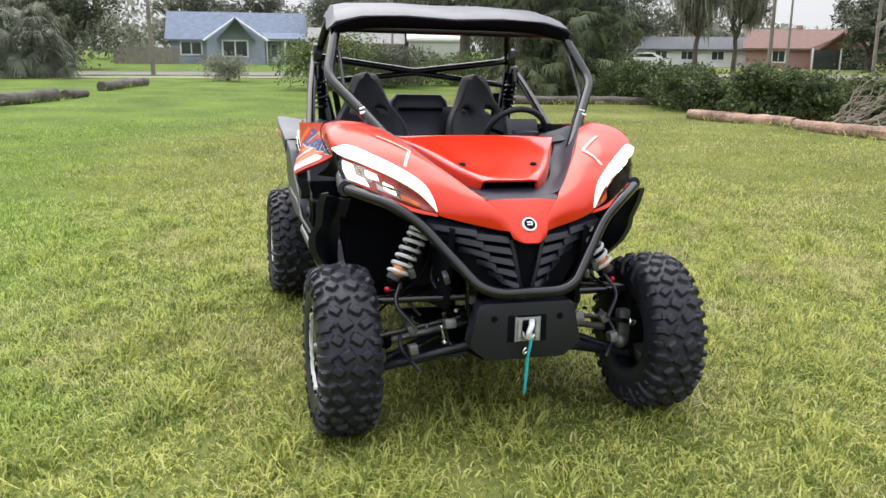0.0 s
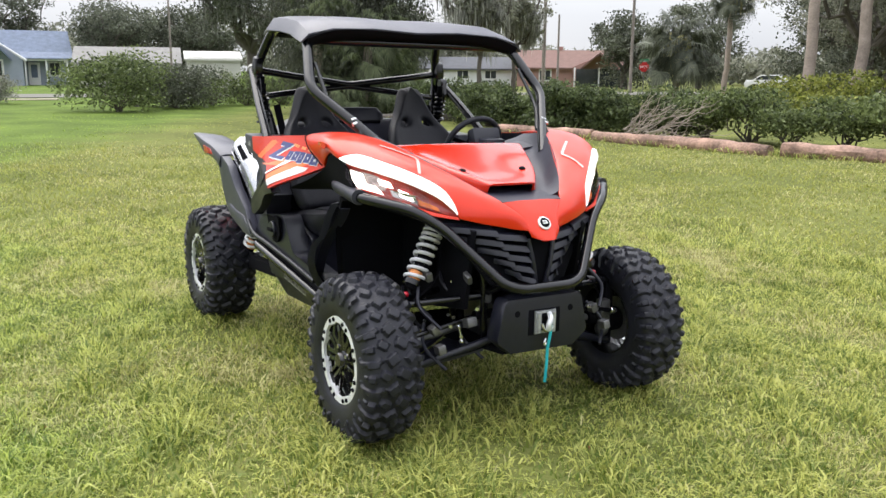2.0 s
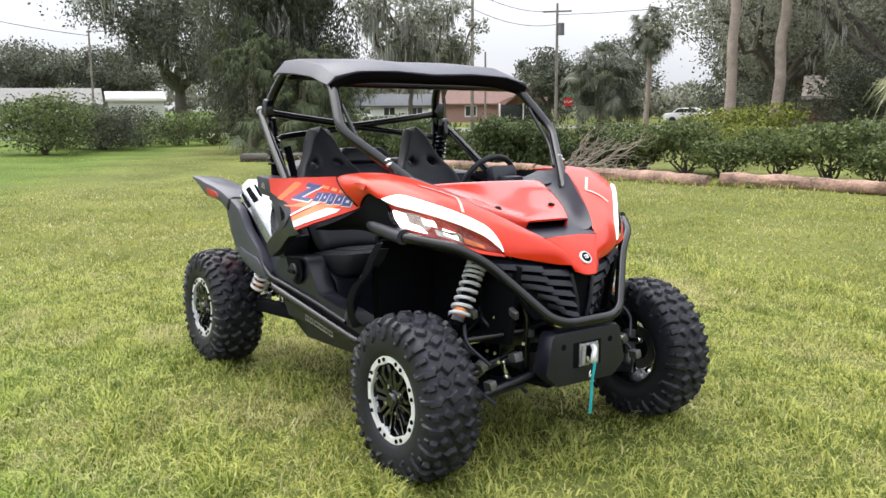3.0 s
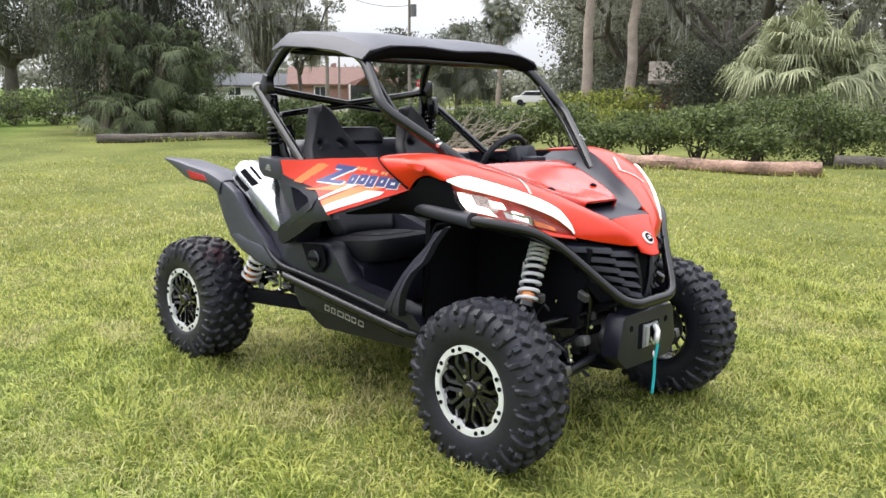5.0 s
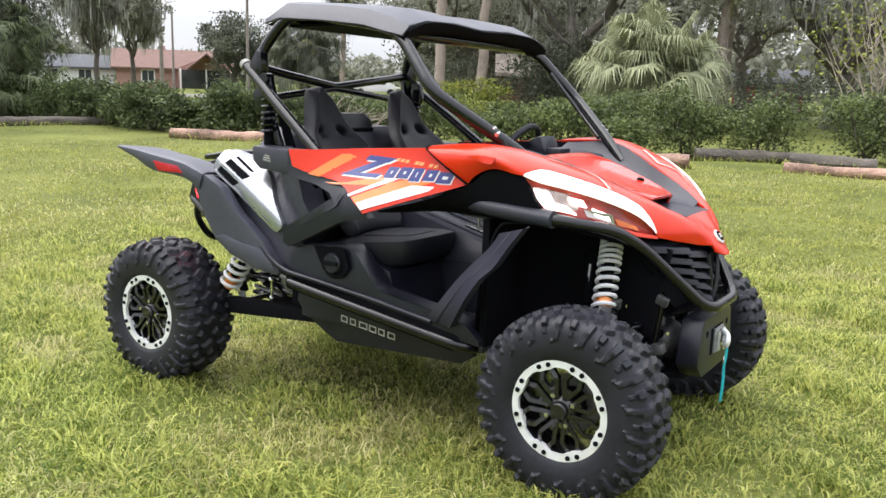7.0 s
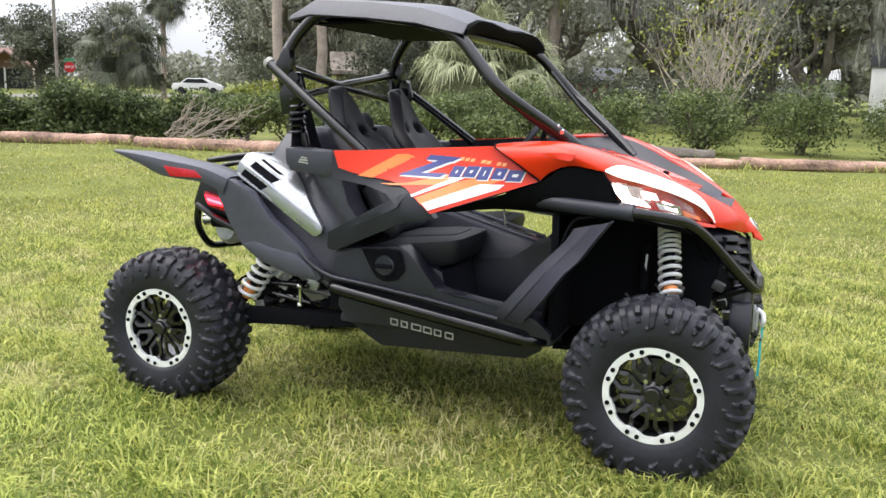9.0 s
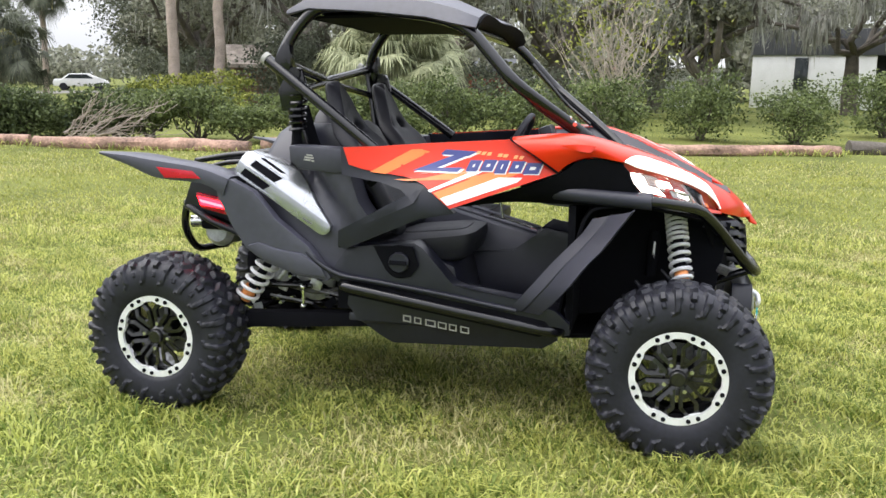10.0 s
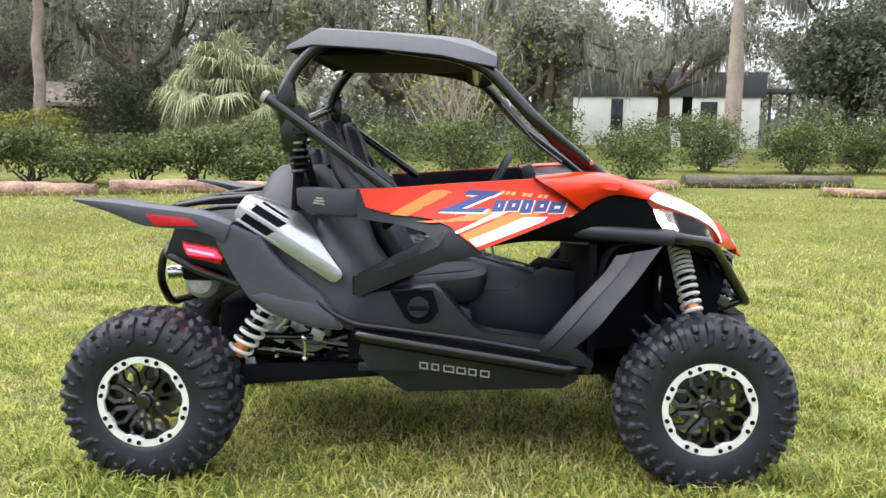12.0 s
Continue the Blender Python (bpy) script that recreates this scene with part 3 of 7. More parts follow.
    # front fender in red
    rows = [
        [(-0.70, 0.56, 1.262), (-0.693, 0.64, 1.268), (-0.685, 0.690, 1.252), (-0.60, 0.705, 1.195), (-0.505, 0.678, 1.126)],
        [(-0.55, 0.53, 1.272), (-0.55, 0.62, 1.282), (-0.535, 0.692, 1.262), (-0.50, 0.712, 1.215), (-0.455, 0.690, 1.168)],
        [(-0.42, 0.50, 1.272), (-0.41, 0.60, 1.280), (-0.385, 0.690, 1.262), (-0.37, 0.722, 1.230), (-0.37, 0.700, 1.196)],
        [(-0.25, 0.42, 1.228), (-0.26, 0.52, 1.240), (-0.25, 0.62, 1.232), (-0.245, 0.69, 1.205), (-0.25, 0.704, 1.180)],
        [(-0.12, 0.35, 1.172), (-0.11, 0.42, 1.182), (-0.10, 0.49, 1.182), (-0.10, 0.55, 1.174), (-0.115, 0.590, 1.168)],
        [(0.03, 0.265, 1.105), (0.02, 0.32, 1.118), (0.01, 0.38, 1.122), (0.0, 0.43, 1.122), (-0.005, 0.487, 1.122)],
        [(0.135, 0.19, 1.048), (0.13, 0.24, 1.058), (0.11, 0.30, 1.070), (0.09, 0.35, 1.072), (0.075, 0.41, 1.068)],
        [(0.20, 0.15, 1.015), (0.195, 0.19, 1.018), (0.18, 0.24, 1.022), (0.155, 0.30, 1.018), (0.120, 0.372, 1.012)],
        [(0.265, 0.085, 0.955), (0.25, 0.14, 0.962), (0.228, 0.20, 0.968), (0.19, 0.28, 0.968), (0.148, 0.345, 0.968)],
        [(0.30, 0.075, 0.905), (0.255, 0.12, 0.905), (0.235, 0.18, 0.917), (0.20, 0.26, 0.932), (0.155, 0.337, 0.950)],
    ]
    part("front_fender", sheet(rows, 0.012, 4, 3, side, 0.003), RED, vehicle, "glossy red-orange front fender with a sharp shoulder", sharp=50)
    # pale line on the shoulder, lying on the panel
    dense = smooth_rows(rows, 8)
    dense = [q for line in smooth_rows([list(c) for c in zip(*dense)], 6) for q in line]

    def on_fender(x, y):
        near = sorted(dense, key=lambda q: (q.x - x) ** 2 + (q.y - y) ** 2)[:4]
        k = [1 / ((q.x - x) ** 2 + (q.y - y) ** 2 + 1e-6) for q in near]
        return sum(q.z * w for q, w in zip(near, k)) / sum(k)

    path = fillet([(-0.24, 0.520, 0), (-0.118, 0.398, 0), (-0.008, 0.444, 0)], 0.012, 3)
    steps = [a.lerp(b, t / 6) for a, b in zip(path, path[1:]) for t in range(6)] + [path[-1]]
    strip = []
    for k, q in enumerate(steps):
        way = (steps[min(k + 1, len(steps) - 1)] - steps[max(k - 1, 0)]).normalized()
        off = Vector((-way.y, way.x, 0)) * 0.0065
        strip.append([(e.x, e.y, on_fender(e.x, e.y) + 0.0045) for e in (q - off, q, q + off)])
    part("fender_stripe", sheet(strip, 0.0015, 1, 1, side), STRIPE, vehicle)
    part("panel_gap", sheet([[(-0.699, 0.66, 1.2705), (-0.688, 0.700, 1.254), (-0.60, 0.716, 1.198), (-0.503, 0.690, 1.126)], [(-0.690, 0.66, 1.2705), (-0.680, 0.700, 1.254), (-0.592, 0.716, 1.200), (-0.495, 0.690, 1.130)]], 0.003, 1, 3, side), DARK, vehicle)
    part("shoulder_facet", sheet([[(-0.49, 0.714, 1.240), (-0.42, 0.724, 1.246), (-0.35, 0.728, 1.240)], [(-0.445, 0.720, 1.226), (-0.405, 0.728, 1.218), (-0.370, 0.730, 1.216)]], 0.003, 2, 2, side), REDGLOSS, vehicle)
    # lamp: light strip, housing coloured with a painted red reflection, clear lens
    lamp = part("headlight", sheet([
        [(-0.245, 0.690, 1.176), (-0.10, 0.575, 1.140), (0.005, 0.470, 1.092), (0.085, 0.395, 1.036), (0.138, 0.340, 0.972)],
        [(-0.225, 0.660, 1.11), (-0.10, 0.575, 1.075), (0.0, 0.475, 1.040), (0.075, 0.400, 1.000), (0.133, 0.335, 0.965)],
        [(-0.175, 0.660, 1.058), (-0.08, 0.590, 1.030), (0.02, 0.490, 0.998), (0.09, 0.410, 0.975), (0.140, 0.338, 0.956)]], 0.012, 3, 3, side), LAMPRED, vehicle, "lit headlight with a white light strip along its upper edge")
    part("light_strip", sheet([
        [(-0.240, 0.712, 1.188), (-0.195, 0.652, 1.204), (-0.115, 0.580, 1.180), (0.0, 0.472, 1.131), (0.085, 0.390, 1.077), (0.128, 0.356, 1.021), (0.150, 0.342, 0.972)],
        [(-0.239, 0.716, 1.185), (-0.190, 0.674, 1.194), (-0.113, 0.602, 1.172), (0.0, 0.495, 1.125), (0.087, 0.412, 1.069), (0.130, 0.373, 1.014), (0.152, 0.347, 0.970)],
        [(-0.238, 0.717, 1.182), (-0.184, 0.684, 1.158), (-0.109, 0.611, 1.133), (0.004, 0.501, 1.088), (0.092, 0.414, 1.038), (0.135, 0.369, 0.993), (0.154, 0.345, 0.967)]], 0.006, 3, 4, side), DRL, lamp, "glowing white light strip")
    part("reflector_bowl", sheet([
        [(-0.222, 0.672, 1.138), (-0.14, 0.608, 1.120), (-0.07, 0.540, 1.096)],
        [(-0.208, 0.668, 1.105), (-0.125, 0.602, 1.082), (-0.045, 0.520, 1.056)],
        [(-0.178, 0.658, 1.066), (-0.10, 0.596, 1.044), (-0.02, 0.512, 1.016)]], 0.004, 2, 3, side), REFLECTOR, lamp)
    for cells in ([(-0.216, 0.674, 1.134), (-0.170, 0.640, 1.122), (-0.200, 0.672, 1.098), (-0.150, 0.630, 1.082)],
                  [(-0.200, 0.672, 1.098), (-0.110, 0.602, 1.070), (-0.172, 0.660, 1.064), (-0.078, 0.580, 1.038)],
                  [(-0.108, 0.596, 1.104), (-0.068, 0.558, 1.092), (-0.094, 0.588, 1.078), (-0.055, 0.548, 1.066)],
                  [(-0.040, 0.530, 1.062), (0.006, 0.490, 1.042), (-0.030, 0.526, 1.034), (0.016, 0.484, 1.014)]):
        part("projector", sheet([cells[:2], cells[2:]], 0.006, 1, 1, side), BEAM, lamp, "lit white lamp segment")
    part("lamp_fin", sheet([[(-0.065, 0.556, 1.060), (0.02, 0.478, 1.040)], [(-0.045, 0.548, 1.022), (0.03, 0.470, 1.002)]], 0.006, 1, 1, side), CHROME, lamp)
    # amber sheet at the inner lower end of the lamp
    part("lamp_end_sheet", sheet([[(0.030, 0.470, 1.024), (0.060, 0.436, 1.010), (0.092, 0.408, 0.994)], [(0.040, 0.468, 1.000), (0.068, 0.436, 0.990), (0.100, 0.402, 0.978)]], 0.005, 1, 1, side), AMBER, lamp)
    lens = part("lens", sheet([
        [(-0.222, 0.696, 1.142), (-0.10, 0.605, 1.118), (0.008, 0.500, 1.076), (0.068, 0.437, 1.035)],
        [(-0.205, 0.698, 1.10), (-0.09, 0.612, 1.07), (0.015, 0.510, 1.040), (0.075, 0.440, 1.010)],
        [(-0.175, 0.682, 1.062), (-0.075, 0.606, 1.034), (0.025, 0.507, 1.004), (0.09, 0.430, 0.985)]], 0.003, 3, 3, side), LAMPGLASS, lamp, "clear lamp lens")
    lens.visible_shadow = False
    part("lamp_sill", sheet([
        [(-0.110, 0.632, 1.036), (-0.045, 0.582, 1.022), (0.03, 0.508, 1.002), (0.10, 0.430, 0.976), (0.152, 0.343, 0.958)],
        [(-0.105, 0.640, 1.026), (-0.035, 0.590, 1.010), (0.045, 0.510, 0.985), (0.11, 0.430, 0.962), (0.156, 0.340, 0.946)]], 0.008, 2, 3, side), RED, vehicle)
    # black flare below the fender and the liner of the arch
    part("arch_flare", sheet([
        [(-0.93, 0.69, 0.985), (-0.72, 0.672, 1.045), (-0.505, 0.668, 1.122), (-0.40, 0.685, 1.188), (-0.25, 0.690, 1.172), (-0.20, 0.678, 1.085)],
        [(-0.86, 0.62, 0.985), (-0.70, 0.62, 1.015), (-0.52, 0.635, 1.050), (-0.38, 0.655, 1.070), (-0.25, 0.668, 1.068), (-0.17, 0.662, 1.050)],
        [(-0.80, 0.55, 0.99), (-0.68, 0.56, 1.0), (-0.52, 0.58, 1.0), (-0.38, 0.61, 1.0), (-0.25, 0.63, 1.0), (-0.15, 0.64, 1.0)]], 0.008, 3, 3, side), DARK, vehicle)
    part("arch_liner", sheet([
        [(0.10, 0.30, 0.93), (0.10, 0.38, 0.93), (0.07, 0.44, 0.93)],
        [(-0.10, 0.30, 0.99), (-0.10, 0.46, 0.99), (-0.12, 0.60, 0.99)],
        [(-0.30, 0.30, 1.00), (-0.30, 0.52, 1.00), (-0.30, 0.655, 1.00)],
        [(-0.40, 0.30, 0.95), (-0.40, 0.55, 0.95), (-0.385, 0.650, 0.96)],
        [(-0.45, 0.30, 0.76), (-0.45, 0.55, 0.76), (-0.44, 0.650, 0.78)],
        [(-0.50, 0.30, 0.50), (-0.50, 0.46, 0.50), (-0.50, 0.60, 0.50)]], 0.01, 4, 3, side), DARK, vehicle, "matt black wheel arch liner")
    part("inner_guard", slab([(-0.48, 0.45), (0.14, 0.55), (0.20, 0.90), (-0.1, 1.0), (-0.45, 1.0)], 0.30, 0.02, side, 0, 0), DARK, vehicle)
    # splayed leg in front of the door opening
    rear_edge = [(-0.36, 0.665, 0.948), (-0.395, 0.672, 0.892), (-0.453, 0.687, 0.830), (-0.521, 0.695, 0.756), (-0.60, 0.690, 0.660), (-0.672, 0.676, 0.575), (-0.690, 0.668, 0.548)]
    front_edge = [(-0.203, 0.769, 0.994), (-0.256, 0.782, 0.921), (-0.315, 0.780, 0.836), (-0.364, 0.802, 0.786), (-0.43, 0.795, 0.695), (-0.50, 0.745, 0.607), (-0.559, 0.692, 0.542)]
    rows = []
    for a, b in zip(rear_edge, front_edge):
        a, b = Vector(a), Vector(b)
        rows.append([a + Vector((0.01, -0.05, 0)), a, a.lerp(b, 0.40) + Vector((0, -0.006, 0)), a.lerp(b, 0.46) + Vector((0, -0.012, 0)), a.lerp(b, 0.80) + Vector((0, -0.006, 0)), b, b + Vector((0.012, -0.03, 0.004))])
    part("footwell_post", sheet(rows, 0.006, 2, 1, side), GREYPL, vehicle, "charcoal plastic footwell post with a creased face", sharp=25)
    # sill hump with fuel cap, rail and rock panel
    part("sill_panel", slab([(-1.48, 0.650), (-1.44, 0.72), (-1.395, 0.785), (-1.27, 0.80), (-1.10, 0.815), (-1.06, 0.79), (-0.93, 0.645), (-0.88, 0.628), (-0.60, 0.588), (-0.50, 0.555), (-0.44, 0.50), (-0.44, 0.478), (-0.52, 0.49), (-1.42, 0.632)], lambda x, z: 0.705 - 0.05 * (x + 1.4) - 0.10 * max(0.0, z - 0.66), 0.10, side, 0.09, 0.010), PLASTIC, vehicle, "black plastic sill")
    # raised dark slab that paints the shade of the recess around the rail
    part("rail_recess_shade", slab([(-1.435, 0.612), (-1.425, 0.645), (-1.36, 0.648), (-0.54, 0.512), (-0.50, 0.48), (-0.56, 0.44), (-1.36, 0.575), (-1.42, 0.585)], lambda x, z: 0.712 - 0.058 * (x + 1.4), 0.02, side, 0.1, 0.004), DARK, vehicle)
    part("sill_ridge", tube([(-1.74, side * 0.715, 0.885), (-1.60, side * 0.722, 0.79), (-1.50, side * 0.728, 0.705), (-1.415, side * 0.726, 0.665), (-1.28, side * 0.712, 0.648), (-0.95, side * 0.690, 0.600), (-0.66, side * 0.672, 0.548)], 0.012, 0.06, 10), PLASTIC, vehicle)
    # flat dark patch and ring on the sill paint the shade of the cap's hollow
    part("cap_pocket_shade", slab([(-1.275, 0.80), (-1.10, 0.805), (-1.075, 0.72), (-1.11, 0.672), (-1.175, 0.668), (-1.22, 0.70)], 0.7015, 0.004, side, 0, 0), DARK, vehicle)
    part("cap_recess_shade", lathe([(0.070, 0.004), (0.073, -0.004), (0.062, -0.007), (0.058, 0.004)], 28, close=False), DARK, vehicle, at=pose(-1.158, side * 0.690, 0.735))
    cap = part("fuel_cap", lathe([(0.045, 0.01), (0.045, -0.02), (0.040, -0.026)], 16), PLASTIC, vehicle, "black screw cap", at=pose(-1.158, side * 0.695, 0.735, 0, 0, 0 if side < 0 else 180))
    part("grip", block((0, -0.03, 0), (0.075, 0.014, 0.018), 0.004), DARK, cap)
    part("side_rail", tube([(-1.37, side * 0.66, 0.605), (-1.415, side * 0.715, 0.622), (-1.36, side * 0.722, 0.612), (-0.56, side * 0.668, 0.475), (-0.50, side * 0.64, 0.462), (-0.46, side * 0.58, 0.455)], 0.0235, 0.05, 14), TUBE, vehicle, "gloss black steel side rail")
    rock = part("rock_panel", slab([(-1.40, 0.595), (-0.50, 0.445), (-0.49, 0.415), (-0.555, 0.372), (-1.215, 0.352), (-1.27, 0.385), (-1.36, 0.455), (-1.412, 0.525)], lambda x, z: 0.655 - 0.03 * (x + 1.4) - 0.25 * (0.5 - z) * (z < 0.45), 0.03, side, 0.09, 0.006), PLASTIC, vehicle, "black rock guard panel with pale block marks")
    for i, wd in enumerate((0.042, 0.038, 0.054, 0.046, 0.040, 0.046)):
        x0 = -1.158 + 0.0495 * i + (0.006 if i > 2 else 0)
        z0 = 0.493 - 0.135 * (x0 + 1.158)
        f = lambda x, z: 0.6565 - 0.03 * (x + 1.4)
        wd *= 0.86
        for bx, bz, bw, bh in ((0, 0, 0.006, 0.030), (wd - 0.006, 0, 0.006, 0.030), (0.006, 0, wd - 0.012, 0.006), (0.006, 0.024, wd - 0.012, 0.006)):
            part("mark", slab([(x0 + bx, z0 - bz - 0.135 * bx), (x0 + bx + bw, z0 - bz - 0.135 * (bx + bw)), (x0 + bx + bw, z0 - bz - bh - 0.135 * (bx + bw)), (x0 + bx, z0 - bz - bh - 0.135 * bx)], f, 0.001, side, 0, 0), GREYMARK, rock)
    def cover_at(u, d):
        """Where a place u along and d above the cover's lower edge lies in (x, z)."""
        return (-1.905 + 0.842 * u + 0.540 * d, 1.090 - 0.540 * u + 0.842 * d)

    def cover_s(x, z):
        """The cover leans inward above two folds that run along it."""
        d = 0.540 * (x + 1.905) + 0.842 * (z - 1.090)
        return 0.700 - 0.10 * min(d, 0.056) - 0.70 * min(max(0.0, d - 0.056), 0.046) - 1.25 * max(0.0, d - 0.102)

    def rear_side_s(x, z):
        """The body side, set back beneath the cover."""
        base = 0.690 - 0.05 * max(0.0, z - 1.0) - 0.10 * max(0.0, -1.5 - x)
        e = 0.806 * (x + 1.472) + 0.594 * (z - 0.884)
        under = min(base, cover_s(x, z) - 0.03)
        k = min(1.0, max(0.0, (e + 0.005) / 0.12))
        return under + (base - under) * k * k * (3 - 2 * k)

    # rear body side, shoulder block, fender and silver intake cover
    part("rear_side_panel", slab([(-1.640, 1.21), (-1.40, 1.205), (-1.39, 1.12), (-1.345, 0.985), (-1.285, 0.90), (-1.37, 0.79), (-1.47, 0.645), (-1.53, 0.66), (-1.60, 0.76), (-1.72, 0.88), (-1.80, 0.95), (-1.70, 1.05)], rear_side_s, 0.14, side, 0.03, 0.010), BODYGREY, vehicle, "charcoal plastic rear body side", sharp=75)
    part("shoulder_block", slab([(-1.655, 1.218), (-1.395, 1.208), (-1.385, 1.125), (-1.42, 1.10), (-1.61, 1.115), (-1.65, 1.15)], lambda x, z: 0.698, 0.12, side, 0, 0.012), BODYGREY, vehicle)
    for bx, bz, bw, bh in ((0.0, 0.0, 0.040, 0.007), (0.008, 0.010, 0.028, 0.006), (-0.004, -0.010, 0.030, 0.006), (0.030, -0.014, 0.012, 0.006)):
        part("badge_mark", slab([(-1.578 + bx, 1.172 + bz), (-1.578 + bx + bw, 1.168 + bz), (-1.580 + bx + bw, 1.168 + bz - bh), (-1.582 + bx, 1.172 + bz - bh)], 0.6995, 0.001, side, 0, 0), GREYMARK, vehicle)
    fender = part("rear_fender", slab([(-1.965, 1.055), (-1.90, 1.07), (-1.80, 1.02), (-1.70, 0.90), (-1.56, 0.79), (-1.46, 0.655), (-1.475, 0.640), (-1.60, 0.655), (-1.755, 0.712), (-1.84, 0.775), (-1.90, 0.87), (-1.935, 0.94), (-1.965, 1.0)], lambda x, z: 0.765 - 0.09 * max(0.0, x + 1.9), 0.05, side, 0.08, 0.010), MIDGREY, vehicle, "charcoal plastic rear mudguard with a swept fin")
    part("mudguard_lip", slab([(-1.475, 0.655), (-1.60, 0.665), (-1.755, 0.725), (-1.83, 0.785), (-1.78, 0.80), (-1.70, 0.775), (-1.58, 0.755), (-1.50, 0.70)], lambda x, z: 0.775 - 0.09 * max(0.0, x + 1.9), 0.03, side, 0, 0.010), MIDGREY, fender)
    part("mudguard_inner", sheet([
        [(-1.96, 0.765, 1.03), (-1.93, 0.60, 1.05), (-1.93, 0.45, 1.05)],
        [(-1.92, 0.755, 0.92), (-1.88, 0.60, 0.95), (-1.86, 0.45, 0.95)],
        [(-1.83, 0.745, 0.785), (-1.78, 0.60, 0.83), (-1.75, 0.45, 0.83)],
        [(-1.62, 0.725, 0.665), (-1.60, 0.60, 0.72), (-1.60, 0.45, 0.72)]], 0.008, 3, 2, side), DARK, fender)
    part("fin", sheet([
        [(-2.535, 0.735, 1.176), (-2.535, 0.760, 1.176), (-2.535, 0.772, 1.172), (-2.530, 0.770, 1.165)],
        [(-2.38, 0.63, 1.165), (-2.38, 0.72, 1.168), (-2.39, 0.778, 1.162), (-2.38, 0.776, 1.118)],
        [(-2.25, 0.60, 1.142), (-2.25, 0.70, 1.150), (-2.255, 0.782, 1.144), (-2.245, 0.780, 1.068)],
        [(-2.04, 0.60, 1.112), (-2.04, 0.70, 1.126), (-2.035, 0.782, 1.116), (-2.03, 0.780, 1.050)],
        [(-1.91, 0.61, 1.066), (-1.91, 0.70, 1.078), (-1.905, 0.770, 1.070), (-1.93, 0.772, 1.00)]], 0.012, 3, 2, side, 0.003), MIDGREY, fender, sharp=28)
    part("reflector", slab([(-2.240, 1.117), (-2.065, 1.102), (-2.028, 1.070), (-2.203, 1.070)], 0.7885, 0.006, side, 0, 0.002), REDREF, fender, "flat red reflector")
    fold = Vector((0.540, 0, 0.842))
    foot = Vector((-1.905, 0, 1.090))
    cover = part("intake_cover", slab([(-1.886, 1.152), (-1.905, 1.118), (-1.908, 1.092), (-1.520, 0.838), (-1.497, 0.834), (-1.474, 0.850), (-1.470, 0.874), (-1.536, 0.958), (-1.605, 1.055), (-1.650, 1.102), (-1.748, 1.152), (-1.850, 1.186), (-1.868, 1.182)], cover_s, 0.06, side, 0, 0.005, [(foot + fold * 0.056, fold), (foot + fold * 0.102, fold)], 18), SILVER, vehicle, "silver side intake cover with three ribbed slots", sharp=35)
    # dark patches laid on the uncut cover paint the shade inside its slots
    for d0, d1, u0, u1 in ((0.012, 0.044, 0.018, 0.150), (0.066, 0.094, 0.034, 0.172), (0.108, 0.116, 0.050, 0.168)):
        part("slot_shade", slab([cover_at(u0, d0), cover_at(u0 + 0.006, d1), cover_at(u1 + 0.012, d1), cover_at(u1 - 0.006, d0)], lambda x, z: cover_s(x, z) + 0.0015, 0.004, side, 0, 0), DARK, cover)
    for d0, d1, u0, u1 in ((0.000, 0.011, 0.004, 0.200), (0.046, 0.054, 0.010, 0.176), (0.058, 0.065, 0.014, 0.176), (0.095, 0.101, 0.026, 0.190)):
        part("rib", slab([cover_at(u0, d0), cover_at(u0 + 0.002, d1), cover_at(u1, d1), cover_at(u1 + 0.02, d0)], lambda x, z: cover_s(x, z) + 0.008 * min(1.0, 8.0 * max(0.0, 0.842 * (-1.72 - x) + 0.540 * (z - 0.98))), 0.012, side, 0.05, 0.002), SILVER, cover)
    part("cover_mark", block((-1.575, side * 0.6985, 0.893), (0.05, 0.004, 0.006), 0, pose(0, 0, 0, 0, 30, 0)), STEEL, cover)
    # roll cage
    part("cage_pillar", tube([(-0.30, side * 0.42, 1.175), (-0.43, side * 0.505, 1.285), (-0.685, side * 0.672, 1.480), (-0.885, side * 0.605, 1.700), (-1.02, side * 0.575, 1.752), (-1.40, side * 0.545, 1.805), (-1.585, side * 0.535, 1.805), (-1.69, side * 0.565, 1.68), (-1.735, side * 0.60, 1.56), (-1.652, side * 0.525, 1.20)], 0.026, 0.07, 12), TUBE, vehicle, "black steel cage pillar and roof rail")
    for k in (0.0, 0.02):
        part("bolt", cyl((-0.455 - k, side * 0.53, 1.325 + 0.018 * (k / 0.02)), (-0.452 - k, side * 0.555, 1.318 + 0.018 * (k / 0.02)), 0.009, 10), CHROME, vehicle)
        part("bolt", cyl((-1.672 - k * 0.25, side * 0.555, 1.27 + k * 1.3), (-1.672 - k * 0.25, side * 0.585, 1.27 + k * 1.3), 0.009, 10), CHROME, vehicle)
    part("pillar_sleeve", tube([(-1.683, side * 0.553, 1.335), (-1.650, side * 0.523, 1.19)], 0.030, 0.02, 12), TUBE, vehicle)
    part("rear_brace", tube([(-1.785, side * 0.600, 1.580), (-1.53, side * 0.652, 1.400), (-1.262, side * 0.690, 1.205)], 0.024, 0.1, 12), TUBE, vehicle)
    part("brace_cap", cyl((-1.800, side * 0.597, 1.590), (-1.782, side * 0.6005, 1.578), 0.027, 16, 0.005), GREYMARK, vehicle)
